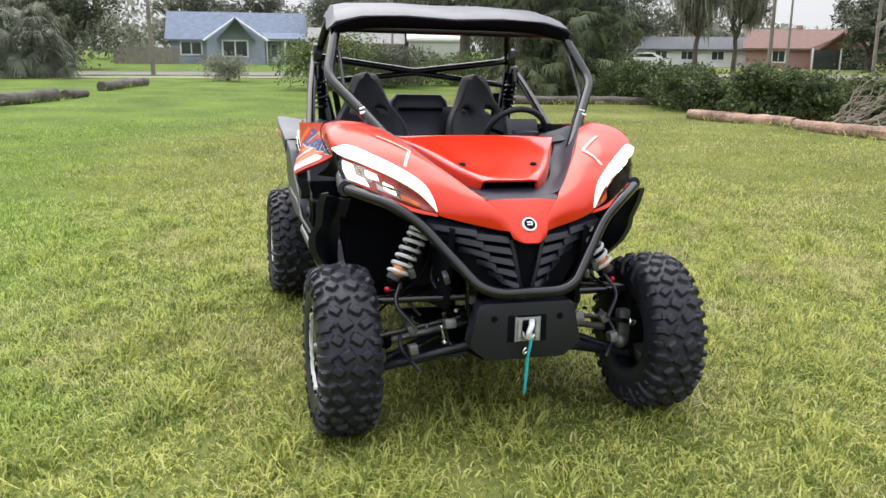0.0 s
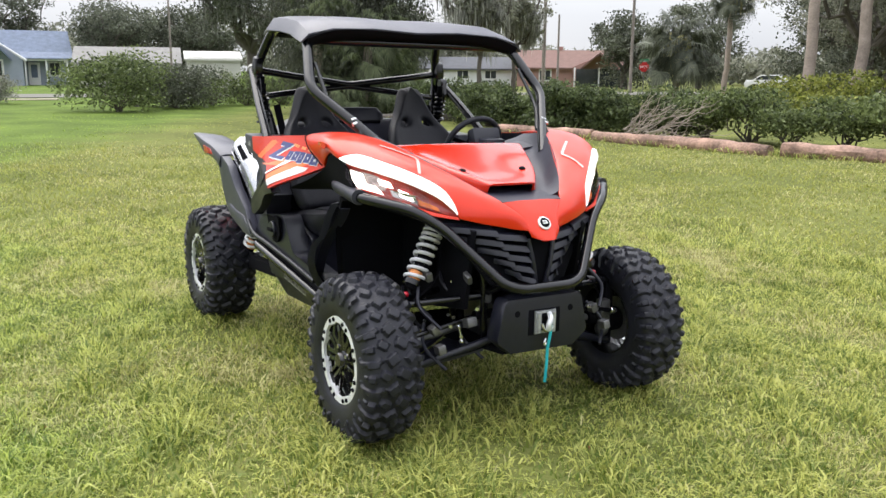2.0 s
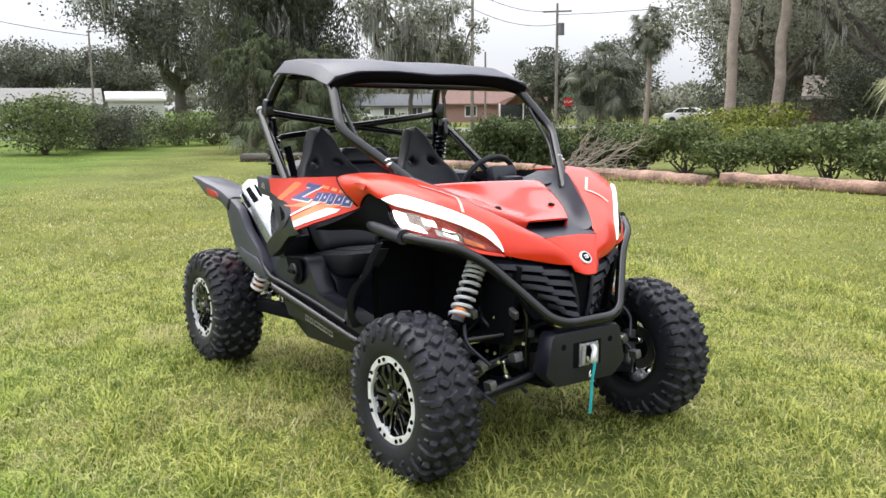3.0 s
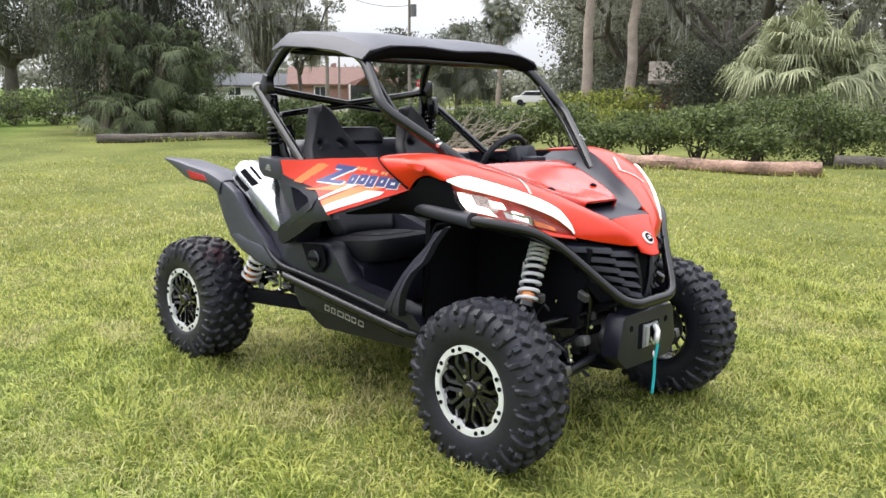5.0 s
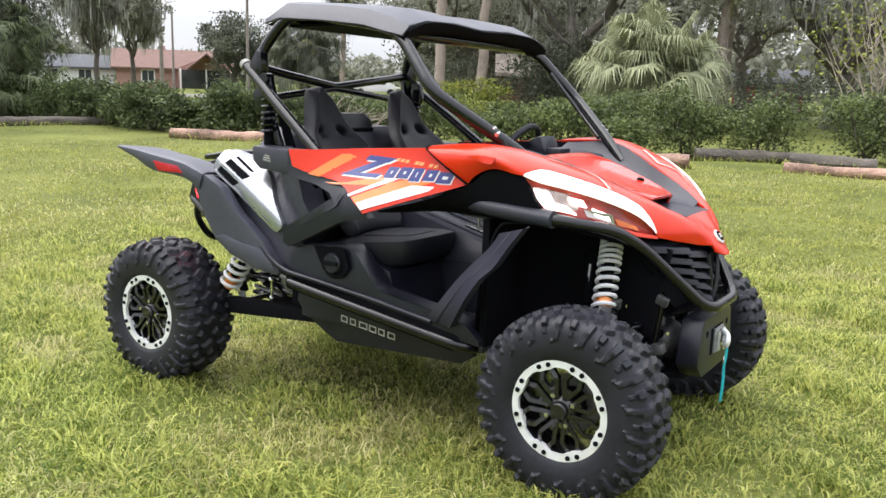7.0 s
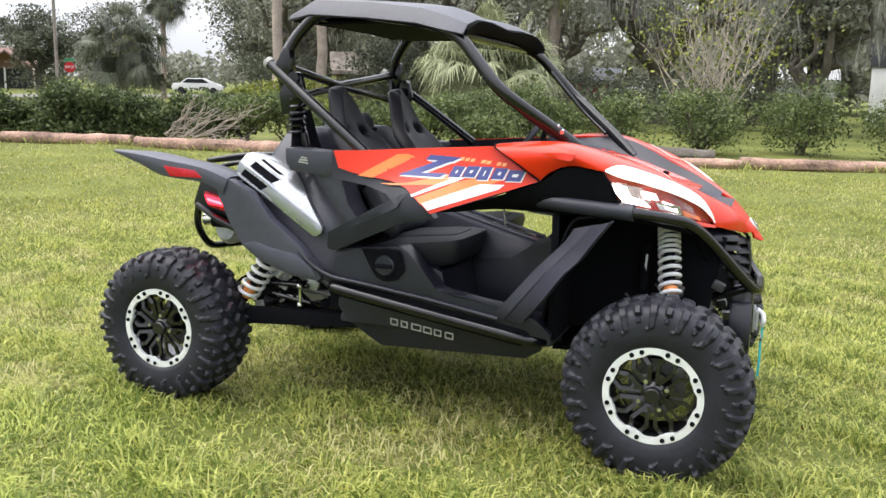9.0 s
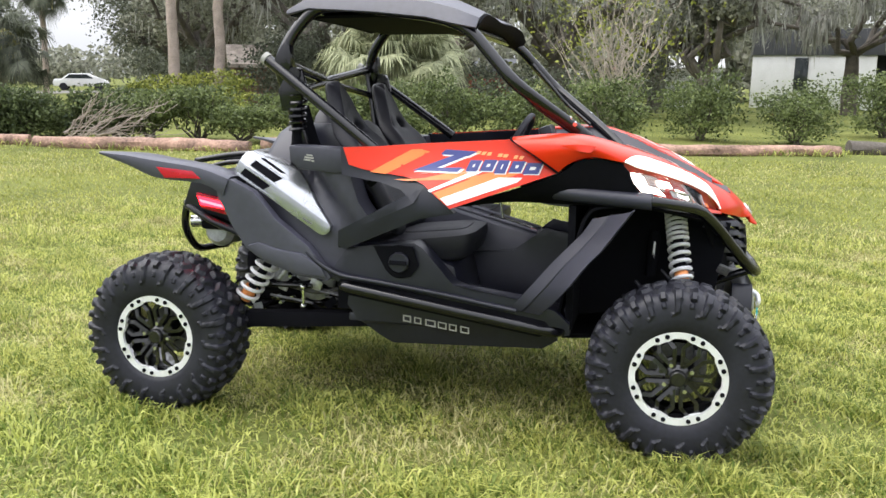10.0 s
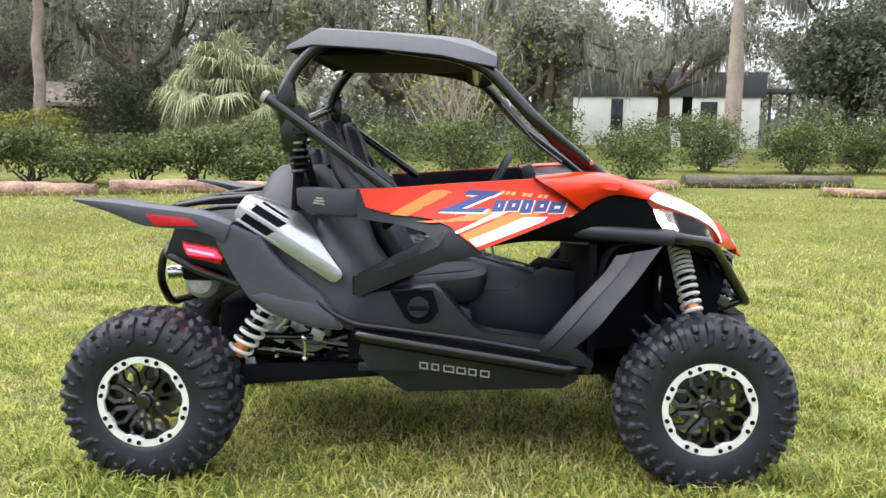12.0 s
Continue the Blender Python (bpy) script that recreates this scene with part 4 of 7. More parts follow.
    part("hoop_gusset", slab([(-1.745, 1.585), (-1.700, 1.655), (-1.672, 1.640), (-1.665, 1.560), (-1.690, 1.500), (-1.735, 1.510)], 0.622, 0.05, side, 0, 0.010), TUBE, vehicle)
    part("shock_bracket", slab([(-1.69, 1.53), (-1.62, 1.53), (-1.60, 1.45), (-1.66, 1.36), (-1.72, 1.36), (-1.735, 1.45)], 0.612, 0.025, side, 0, 0.006), TUBE, vehicle)
    part("bracket_eye", cyl((-1.652, side * 0.58, 1.522), (-1.652, side * 0.625, 1.522), 0.026, 18, 0.004), TUBE, vehicle)
    part("rear_damper", tube([(-1.645, side * 0.59, 1.50), (-1.68, side * 0.57, 1.12)], 0.022, 0.02, 12), DARK, vehicle)
    part("rear_damper_spring", coil((-1.648, side * 0.588, 1.45), (-1.662, side * 0.58, 1.28), 0.034, 0.008, 6, 6, 14), TUBE, vehicle)
    # belts
    part("seat_belt", tube([(-1.66, side * 0.50, 1.38), (-1.62, side * 0.47, 1.18), (-1.40, side * 0.50, 0.95)], 0.022, 0.1, 8, 0.12), DARK, vehicle)
    # front suspension
    part("upper_arm", join(tube([(0.13, side * 0.17, 0.600), (0.03, side * 0.60, 0.572)], 0.015, 0.02), tube([(-0.12, side * 0.17, 0.600), (0.0, side * 0.60, 0.572)], 0.015, 0.02)), TUBE, vehicle)
    part("lower_arm", join(join(tube([(0.15, side * 0.17, 0.40), (0.03, side * 0.61, 0.262)], 0.018, 0.02), tube([(-0.15, side * 0.17, 0.40), (0.0, side * 0.61, 0.262)], 0.018, 0.02)), slab_flat([(0.15, side * 0.20), (0.03, side * 0.52), (-0.02, side * 0.52), (-0.12, side * 0.20)], 0.365, 0.275, 0.012, side * 0.20, side * 0.52)), PLASTIC, vehicle, "black lower suspension arm with guard")
    part("tie_rod", tube([(0.10, side * 0.20, 0.505), (0.09, side * 0.60, 0.43)], 0.011, 0.02), TUBE, vehicle)
    part("drive_shaft", tube([(0.0, side * 0.15, 0.45), (0.0, side * 0.62, 0.365)], 0.016, 0.02), STEEL, vehicle)
    part("shaft_boot", lathe([(0.03, 0), (0.042, 0.02), (0.032, 0.03), (0.045, 0.05), (0.035, 0.06), (0.048, 0.085)], 16), DARK, vehicle, at=pose(0, side * 0.50, 0.387, 0, 0, 0 if side > 0 else 180))
    part("knuckle", block((0.0, side * 0.615, 0.42), (0.07, 0.05, 0.36), 0.012), DARK, vehicle)
    part("stabiliser_link", join(cyl((0.103, side * 0.30, 0.464), (0.109, side * 0.287, 0.40), 0.007), join(lathe_at((0.103, side * 0.30, 0.464), 0.012), lathe_at((0.109, side * 0.287, 0.398), 0.014))), CHROME, vehicle, "bright steel link rod")
    shock = part("front_shock", tube([(-0.035, side * 0.315, 0.955), (0.012, side * 0.50, 0.64)], 0.022, 0.02, 14), DARK, vehicle, "black damper with a pale grey coil spring")
    part("spring", join(coil((-0.033, side * 0.322, 0.945), (-0.0166, side * 0.3875, 0.830), 0.0405, 0.0080, 6.0), coil((-0.0166, side * 0.3875, 0.830), (0.006, side * 0.478, 0.672), 0.0405, 0.0084, 5.2)), SPRING, shock, "pale grey coil spring")
    part("sleeve", cyl((0.001, side * 0.458, 0.708), (0.006, side * 0.478, 0.675), 0.030, 16), COPPER, shock)
    part("spring_seat", cyl((0.006, side * 0.478, 0.672), (0.010, side * 0.490, 0.652), 0.040, 18, 0.004), TUBE, shock)
    part("shock_eye", lathe_at((0.016, side * 0.518, 0.615), 0.014), REDREF, shock)
    part("reservoir", cyl((-0.11, side * 0.325, 0.86), (-0.125, side * 0.335, 0.66), 0.024, 14, 0.005), DARK, vehicle)
    part("brake_line", tube([(-0.05, side * 0.30, 0.80), (0.04, side * 0.38, 0.66), (0.02, side * 0.52, 0.56), (0.0, side * 0.60, 0.46)], 0.006, 0.06, 7), DARK, vehicle)
    part("steering_knuckle_arm", tube([(0.09, side * 0.60, 0.43), (0.02, side * 0.62, 0.40)], 0.013, 0.02), STEEL, vehicle)
    part("ball_joint", lathe_at((0.02, side * 0.605, 0.572), 0.018), CHROME, vehicle)
    part("tie_rod_end", lathe_at((0.09, side * 0.585, 0.433), 0.016), CHROME, vehicle)
    part("arm_bracket", block((0.13, side * 0.18, 0.60), (0.05, 0.03, 0.06), 0.006), STEEL, vehicle)
    part("reservoir_mark", block((-0.115, side * 0.352, 0.76), (0.008, 0.003, 0.11), 0.0, pose(0, 0, 0, 0, 4, 0)), SPRING, vehicle)
    # small fittings, hoses and bolts seen among the front arms
    bits = random.Random(17)
    for i in range(24):
        x, y, z = bits.uniform(-0.16, 0.20), side * bits.uniform(0.20, 0.47), bits.uniform(0.40, 0.70)
        if i % 4 == 0:
            part("bracket", block((x, y, z), (0.05, bits.uniform(0.02, 0.05), 0.04), 0.006, pose(0, 0, 0, bits.uniform(-30, 30), bits.uniform(-30, 30), 0)), STEEL, vehicle)
        elif i % 4 == 1:
            part("hose", tube([(x - 0.08, y, z + 0.08), (x, y + side * 0.05, z), (x + 0.07, y - side * 0.03, z - 0.09)], 0.008, 0.05, 8), PLASTIC, vehicle)
        else:
            part("bolt", cyl((x, y, z), (x + 0.015, y + side * 0.012, z), 0.008, 8, 0.002), CHROME, vehicle)
    part("knuckle_casting", join(block((0.035, side * 0.575, 0.40), (0.05, 0.06, 0.16), 0.015), lathe_at((0.05, side * 0.56, 0.33), 0.035)), STEEL, vehicle)
    # rear suspension
    part("trailing_arm", slab([(-1.27, 0.48), (-1.30, 0.418), (-1.90, 0.372), (-2.10, 0.30), (-2.30, 0.30), (-2.32, 0.42), (-2.12, 0.44), (-1.90, 0.447)], lambda x, z: 0.615 - 0.06 * max(0.0, -1.95 - x), 0.07, side, 0, 0.010), DARK, vehicle, "black box-section trailing arm")
    rear = part("rear_shock", tube([(-1.76, side * 0.57, 0.76), (-1.97, side * 0.585, 0.465)], 0.020, 0.02, 14), DARK, vehicle, "black damper with a pale grey coil spring")
    part("spring", coil((-1.785, side * 0.573, 0.725), (-1.945, side * 0.583, 0.500), 0.048, 0.009, 6.5), SPRING, rear, "pale grey coil spring")
    part("sleeve", cyl((-1.905, side * 0.580, 0.556), (-1.945, side * 0.583, 0.500), 0.031, 16), COPPER, rear)
    part("rear_link", tube([(-1.95, side * 0.20, 0.52), (-2.2, side * 0.58, 0.44)], 0.014, 0.02), TUBE, vehicle)
    part("rear_link", tube([(-1.95, side * 0.20, 0.40), (-2.2, side * 0.58, 0.32)], 0.014, 0.02), TUBE, vehicle)
    part("rear_axle", tube([(-2.26, side * 0.15, 0.42), (-2.26, side * 0.62, 0.362)], 0.018, 0.02), STEEL, vehicle)
    # tail lamp
    tail_lamp = part("tail_lamp", slab([(-2.165, 0.985), (-2.01, 0.955), (-1.985, 0.918), (-2.0, 0.885), (-2.14, 0.915)], 0.600, 0.05, side, 0, 0.008), REDREF, vehicle, "lit red tail lamp")
    part("tail_glow", slab([(-2.155, 0.972), (-2.02, 0.946), (-1.995, 0.912), (-2.14, 0.930)], 0.603, 0.006, side, 0, 0.002), TAILRED, tail_lamp)
    part("light_bar", slab([(-2.145, 0.957), (-2.03, 0.934), (-2.02, 0.921), (-2.135, 0.944)], 0.606, 0.004, side, 0, 0.001), TAIL, tail_lamp, "glowing red light bar")
    part("tail_shroud", slab([(-2.25, 0.92), (-2.05, 0.865), (-1.90, 0.80), (-1.88, 0.84), (-1.93, 1.04), (-2.20, 1.05)], 0.565, 0.03, side, 0, 0.008), PLASTIC, vehicle)
    part("tail_trim", tube([(-2.28, side * 0.42, 0.945), (-2.25, side * 0.55, 0.925), (-2.08, side * 0.60, 0.855), (-1.92, side * 0.60, 0.80)], 0.017, 0.05), PLASTIC, vehicle)
    part("rack_rail", tube([(-2.26, side * 0.30, 1.118), (-2.24, side * 0.47, 1.120), (-2.04, side * 0.47, 1.155), (-1.80, side * 0.47, 1.172)], 0.014, 0.05), TUBE, vehicle)
    part("rack_rail", tube([(-2.18, side * 0.52, 1.085), (-2.03, side * 0.53, 1.125), (-1.85, side * 0.53, 1.13), (-1.76, side * 0.53, 1.10)], 0.012, 0.05), TUBE, vehicle)

# -- nose, hood and front end, on the centre line
def facing(outline, x, thick, width=0.006):
    """A plate across the vehicle with the outline (y, z), its front at x."""
    bm = slab(outline, x, thick, 1, 0, width)
    for v in bm.verts:
        v.co = Vector((v.co.y, v.co.x, v.co.z))
    return bm


def mirrored_rows(rows):
    """Full rows from half rows given from the centre line outwards."""
    return [[(x, -y, z) for x, y, z in reversed(r[1:])] + list(r) for r in rows]


part("hood", sheet(mirrored_rows([
    [(-0.47, 0.0, 1.222), (-0.465, 0.20, 1.221), (-0.46, 0.36, 1.217), (-0.46, 0.395, 1.205), (-0.46, 0.40, 1.15)],
    [(-0.30, 0.0, 1.170), (-0.30, 0.18, 1.172), (-0.29, 0.28, 1.182), (-0.29, 0.315, 1.172), (-0.29, 0.32, 1.10)],
    [(-0.11, 0.0, 1.118), (-0.11, 0.14, 1.118), (-0.10, 0.195, 1.126), (-0.10, 0.225, 1.116), (-0.10, 0.23, 1.05)],
    [(0.0, 0.0, 1.094), (0.0, 0.10, 1.094), (0.0, 0.140, 1.095), (0.0, 0.160, 1.086), (0.0, 0.165, 1.02)],
    [(0.062, 0.0, 1.080), (0.060, 0.075, 1.080), (0.050, 0.112, 1.076), (0.048, 0.122, 1.068), (0.03, 0.125, 1.03)]]), 0.010, 4, 3, 1, 0.002), REDGLOSS, vehicle, "glossy red-orange hood with an air scoop", sharp=45)
for y in (-0.165, 0.165):
    part("hood_fastener", lathe([(0.016, -0.004), (0.016, 0.004), (0.010, 0.008)], 14, "z"), DARK, vehicle, at=pose(-0.115, y, 1.124, 0, 14, 0))
part("scoop_floor", sheet(mirrored_rows([
    [(-0.05, 0.0, 1.045), (-0.05, 0.10, 1.045), (-0.05, 0.19, 1.045)],
    [(0.10, 0.0, 1.030), (0.10, 0.10, 1.030), (0.10, 0.185, 1.034)],
    [(0.205, 0.0, 1.020), (0.205, 0.09, 1.020), (0.20, 0.155, 1.019)]]), 0.008, 3, 2), GREYPL, vehicle)
for side, word in SIDES:
    part("cowl_channel", sheet([
        [(-0.66, 0.40, 1.21), (-0.66, 0.50, 1.235), (-0.66, 0.575, 1.264)],
        [(-0.43, 0.385, 1.190), (-0.43, 0.445, 1.205), (-0.42, 0.502, 1.274)],
        [(-0.25, 0.30, 1.120), (-0.25, 0.36, 1.150), (-0.25, 0.424, 1.231)],
        [(-0.10, 0.235, 1.065), (-0.10, 0.29, 1.085), (-0.11, 0.350, 1.172)],
        [(0.05, 0.120, 1.036), (0.05, 0.190, 1.044), (0.04, 0.262, 1.102)],
        [(0.14, 0.115, 1.027), (0.14, 0.155, 1.030), (0.14, 0.19, 1.048)]], 0.008, 4, 3, side), GREYPL, vehicle, "charcoal plastic channel beside the hood")
part("nose", sheet(mirrored_rows([
    [(0.203, 0.0, 1.022), (0.203, 0.08, 1.022), (0.20, 0.152, 1.017)],
    [(0.262, 0.0, 0.968), (0.260, 0.05, 0.967), (0.262, 0.088, 0.957)],
    [(0.302, 0.0, 0.915), (0.300, 0.045, 0.913), (0.296, 0.080, 0.905)],
    [(0.338, 0.0, 0.865), (0.332, 0.035, 0.866), (0.300, 0.068, 0.876)]]), 0.010, 4, 3, 1, 0.002), RED, vehicle, sharp=45)
badge = part("nose_badge", lathe([(0.031, -0.003), (0.031, 0.003), (0.026, 0.005)], 28, "z"), WHITE, vehicle, "round white and black badge", at=pose(0.293, 0, 0.932, 0, 52, 0))
part("badge_disc", lathe([(0.023, 0.004), (0.023, 0.0065)], 28, "z"), DARK, badge)
part("badge_bar", block((0.004, 0, 0.0075), (0.006, 0.022, 0.002), 0), WHITE, badge)
part("badge_bar", block((-0.007, 0, 0.0075), (0.006, 0.022, 0.002), 0), WHITE, badge)
part("badge_bar", block((-0.002, 0.009, 0.0075), (0.016, 0.006, 0.002), 0), WHITE, badge)
grille = part("grille", sheet(mirrored_rows([
    [(0.20, 0.0, 0.93), (0.18, 0.20, 0.92), (0.08, 0.40, 0.94)],
    [(0.22, 0.0, 0.80), (0.19, 0.18, 0.80), (0.12, 0.33, 0.83)],
    [(0.23, 0.0, 0.64), (0.21, 0.12, 0.64), (0.19, 0.20, 0.66)]]), 0.01, 3, 3), DARK, vehicle, "black slatted grille")
for side, word in SIDES:
    for i in range(5):
        z = 0.862 - 0.045 * i
        so = 0.385 - 0.052 * i
        x0 = 0.285 + 0.004 * i
        mid = 0.5 * so + 0.02
        for y0, y1, dz, dx in ((0.074 - 0.010 * i, mid + 0.012, 0.0, 0.0), (mid - 0.012, so, 0.015, -0.006)):
            def at_y(y):
                k = (y - 0.07) / max(0.05, so - 0.07)
                return x0 + dx - 0.02 * k - 0.11 * max(0.0, k) ** 2, z + dz + 0.022 * k
            xa, za = at_y(y0)
            xb, zb = at_y(y1)
            part("slat", sheet([
                [(xa - 0.075, y0, za + 0.036), (xb - 0.070, y1 - 0.012, zb + 0.036)],
                [(xa - 0.016, y0, za + 0.016), (xb - 0.020, y1 - 0.004, zb + 0.018)],
                [(xa, y0, za - 0.008), (xb - 0.004, y1 - 0.022, zb - 0.006)]], 0.007, 1, 2, side, 0.002), PLASTIC, grille, sharp=30)
    part("grille_stem", tube([(0.272, side * 0.066, 0.865), (0.288, side * 0.045, 0.76), (0.282, side * 0.024, 0.665)], 0.010, 0.03, 8), PLASTIC, grille)
part("stem_panel", facing([(-0.055, 0.86), (0.055, 0.86), (0.03, 0.67), (-0.03, 0.67)], 0.268, 0.02), DARK, grille)
half = [(-0.53, 0.600, 1.046), (-0.42, 0.640, 1.042), (-0.12, 0.672, 1.024), (0.055, 0.515, 0.985), (0.125, 0.405, 0.915), (0.305, 0.205, 0.685), (0.335, 0.13, 0.662)]
part("front_bumper_tube", tube([(x, -y, z) for x, y, z in half] + [(x, y, z) for x, y, z in reversed(half)], 0.0235, 0.06, 12), TUBE, vehicle, "black steel bumper tube wrapping the nose")
for side, word in SIDES:
    part("tube_sleeve", tube([(-0.545, side * 0.588, 1.048), (-0.42, side * 0.640, 1.042), (-0.13, side * 0.671, 1.025)], 0.034, 0.06, 14), GREYPL, vehicle, "thick charcoal tube sleeve")
    part("bumper_stay", tube([(0.30, side * 0.20, 0.685), (0.15, side * 0.18, 0.62)], 0.018, 0.02), TUBE, vehicle)
    part("front_post", tube([(0.10, side * 0.17, 0.40), (0.14, side * 0.20, 0.66), (0.08, side * 0.26, 0.95)], 0.018, 0.03), TUBE, vehicle)
    part("front_post", tube([(-0.16, side * 0.17, 0.40), (-0.12, side * 0.22, 0.66), (-0.08, side * 0.28, 0.97)], 0.018, 0.03), TUBE, vehicle)
part("front_diff", join(block((-0.02, 0.0, 0.46), (0.26, 0.26, 0.18), 0.03), lathe_at((0.10, 0.0, 0.47), 0.09)), STEEL, vehicle)
part("steering_rack", tube([(0.10, -0.22, 0.505), (0.10, 0.22, 0.505)], 0.022, 0.02), DARK, vehicle)
part("front_keel", slab_flat([(0.24, -0.16), (0.24, 0.16), (-0.5, 0.35), (-0.5, -0.35)], 0.375, 0.375, 0.02, 0, 1), DARK, vehicle)
plate = part("winch_plate", facing([(-0.185, 0.618), (0.185, 0.618), (0.205, 0.600), (0.240, 0.45), (0.232, 0.43), (0.165, 0.377), (-0.165, 0.377), (-0.232, 0.43), (-0.240, 0.45), (-0.205, 0.600)], 0.318, 0.09, 0.012), PLASTIC, vehicle, "black steel winch plate")
# dark discs and block on the uncut plate paint the shade in its openings
for y in (-0.141, 0.141):
    part("hole_shade", cyl((0.312, y, 0.553), (0.3195, y, 0.553), 0.014, 16), DARK, plate)
part("winch_opening_shade", block((0.314, 0.0, 0.507), (0.014, 0.17, 0.115), 0.02), DARK, plate)
winch = part("winch_fairlead", join(block((0.326, 0.0, 0.551), (0.012, 0.104, 0.012), 0.003), join(block((0.326, 0.0, 0.463), (0.012, 0.104, 0.012), 0.003), join(block((0.325, -0.050, 0.507), (0.010, 0.008, 0.104), 0.002), block((0.325, 0.050, 0.507), (0.010, 0.008, 0.104), 0.002)))), CAST, vehicle, "bright steel roller fairlead with hook")
for y in (-0.038, 0.038):
    part("roller", cyl((0.334, y, 0.465), (0.334, y, 0.549), 0.011, 14, 0.003), CAST, winch)
for z in (0.48, 0.535):
    part("roller", cyl((0.330, -0.04, z), (0.330, 0.04, z), 0.009, 12, 0.002), DARK, winch)
part("hook", tube([(0.338, 0.012, 0.545), (0.362, 0.004, 0.53), (0.368, -0.012, 0.50), (0.358, -0.002, 0.478), (0.352, 0.014, 0.492)], 0.012, 0.012, 10), ALU, winch)
part("shackle", tube([(0.345, -0.03, 0.505), (0.352, -0.02, 0.475), (0.352, 0.01, 0.470)], 0.007, 0.01), CHROME, winch)
part("pull_strap", tube([(0.360, 0.006, 0.500), (0.366, 0.000, 0.455), (0.360, -0.008, 0.40), (0.364, -0.012, 0.33), (0.360, -0.016, 0.245)], 0.0065, 0.05, 8, 0.2), TEAL, vehicle, "narrow teal webbing strap hanging from the hook")
part("strap_loop", tube([(0.358, -0.016, 0.44), (0.362, -0.030, 0.425), (0.360, -0.024, 0.41), (0.357, -0.012, 0.42)], 0.004, 0.008, 6), CHROME, vehicle)

# -- roof and cross members
part("roof", sheet(mirrored_rows([
    [(-1.715, 0.0, 1.800), (-1.715, 0.25, 1.800), (-1.715, 0.45, 1.797), (-1.715, 0.548, 1.790), (-1.715, 0.552, 1.775)],
    [(-1.585, 0.0, 1.878), (-1.585, 0.25, 1.878), (-1.585, 0.45, 1.877), (-1.585, 0.535, 1.862), (-1.60, 0.575, 1.795)],
    [(-1.30, 0.0, 1.862), (-1.30, 0.25, 1.868), (-1.30, 0.45, 1.860), (-1.30, 0.560, 1.842), (-1.31, 0.600, 1.775)],
    [(-1.08, 0.0, 1.842), (-1.08, 0.25, 1.850), (-1.08, 0.46, 1.842), (-1.06, 0.590, 1.812), (-1.07, 0.630, 1.748)],
    [(-0.98, 0.0, 1.812), (-0.97, 0.25, 1.828), (-0.96, 0.47, 1.826), (-0.95, 0.605, 1.782), (-0.96, 0.645, 1.722)],
    [(-0.865, 0.0, 1.772), (-0.86, 0.25, 1.782), (-0.85, 0.48, 1.772), (-0.845, 0.610, 1.742), (-0.85, 0.655, 1.700)]]), 0.012, 1, 1, 1, 0.006), MIDGREY, vehicle, "charcoal plastic roof panel with folded edges", sharp=24)
part("roof_lip", sheet(mirrored_rows([
    [(-0.862, 0.0, 1.768), (-0.858, 0.25, 1.778), (-0.85, 0.48, 1.768), (-0.85, 0.62, 1.722)],
    [(-0.895, 0.0, 1.738), (-0.895, 0.25, 1.738), (-0.895, 0.46, 1.722), (-0.885, 0.61, 1.688)],
    [(-0.98, 0.0, 1.742), (-0.98, 0.25, 1.742), (-0.98, 0.44, 1.728), (-0.98, 0.57, 1.715)]]), 0.01, 3, 3), DARK, vehicle)
part("roof_liner", slab_flat([(-0.95, -0.56), (-0.95, 0.56), (-1.60, 0.50), (-1.60, -0.50)], 1.770, 1.770, 0.012, -1, 1), DARK, vehicle)
# black sheet added below the roof panel to deepen the shade of its underside
part("roof_underside_shade", sheet(mirrored_rows([
    [(-1.70, 0.0, 1.778), (-1.70, 0.25, 1.778), (-1.70, 0.54, 1.772)],
    [(-1.585, 0.0, 1.855), (-1.585, 0.25, 1.855), (-1.592, 0.555, 1.795)],
    [(-1.30, 0.0, 1.840), (-1.30, 0.25, 1.845), (-1.30, 0.585, 1.775)],
    [(-1.08, 0.0, 1.818), (-1.08, 0.25, 1.825), (-1.07, 0.612, 1.748)],
    [(-0.95, 0.0, 1.785), (-0.95, 0.25, 1.795), (-0.95, 0.622, 1.722)],
    [(-0.885, 0.0, 1.752), (-0.88, 0.25, 1.758), (-0.87, 0.632, 1.702)]]), 0.006, 1, 1), DARK, vehicle)
part("roof_cross_tube", tube([(-1.59, -0.535, 1.80), (-1.59, 0.535, 1.80)], 0.024, 0.02, 12), TUBE, vehicle)
part("roof_cross_tube", tube([(-0.93, -0.59, 1.715), (-0.93, 0.59, 1.715)], 0.022, 0.02, 12), TUBE, vehicle)
part("cage_cross", tube([(-1.725, -0.585, 1.575), (-1.735, -0.42, 1.552), (-1.755, 0.0, 1.500), (-1.735, 0.42, 1.552), (-1.725, 0.585, 1.575)], 0.021, 0.03, 12), TUBE, vehicle)
part("cage_cross", tube([(-1.705, -0.57, 1.425), (-1.725, -0.42, 1.445), (-1.75, 0.0, 1.492), (-1.725, 0.42, 1.445), (-1.705, 0.57, 1.425)], 0.018, 0.03, 12), TUBE, vehicle)

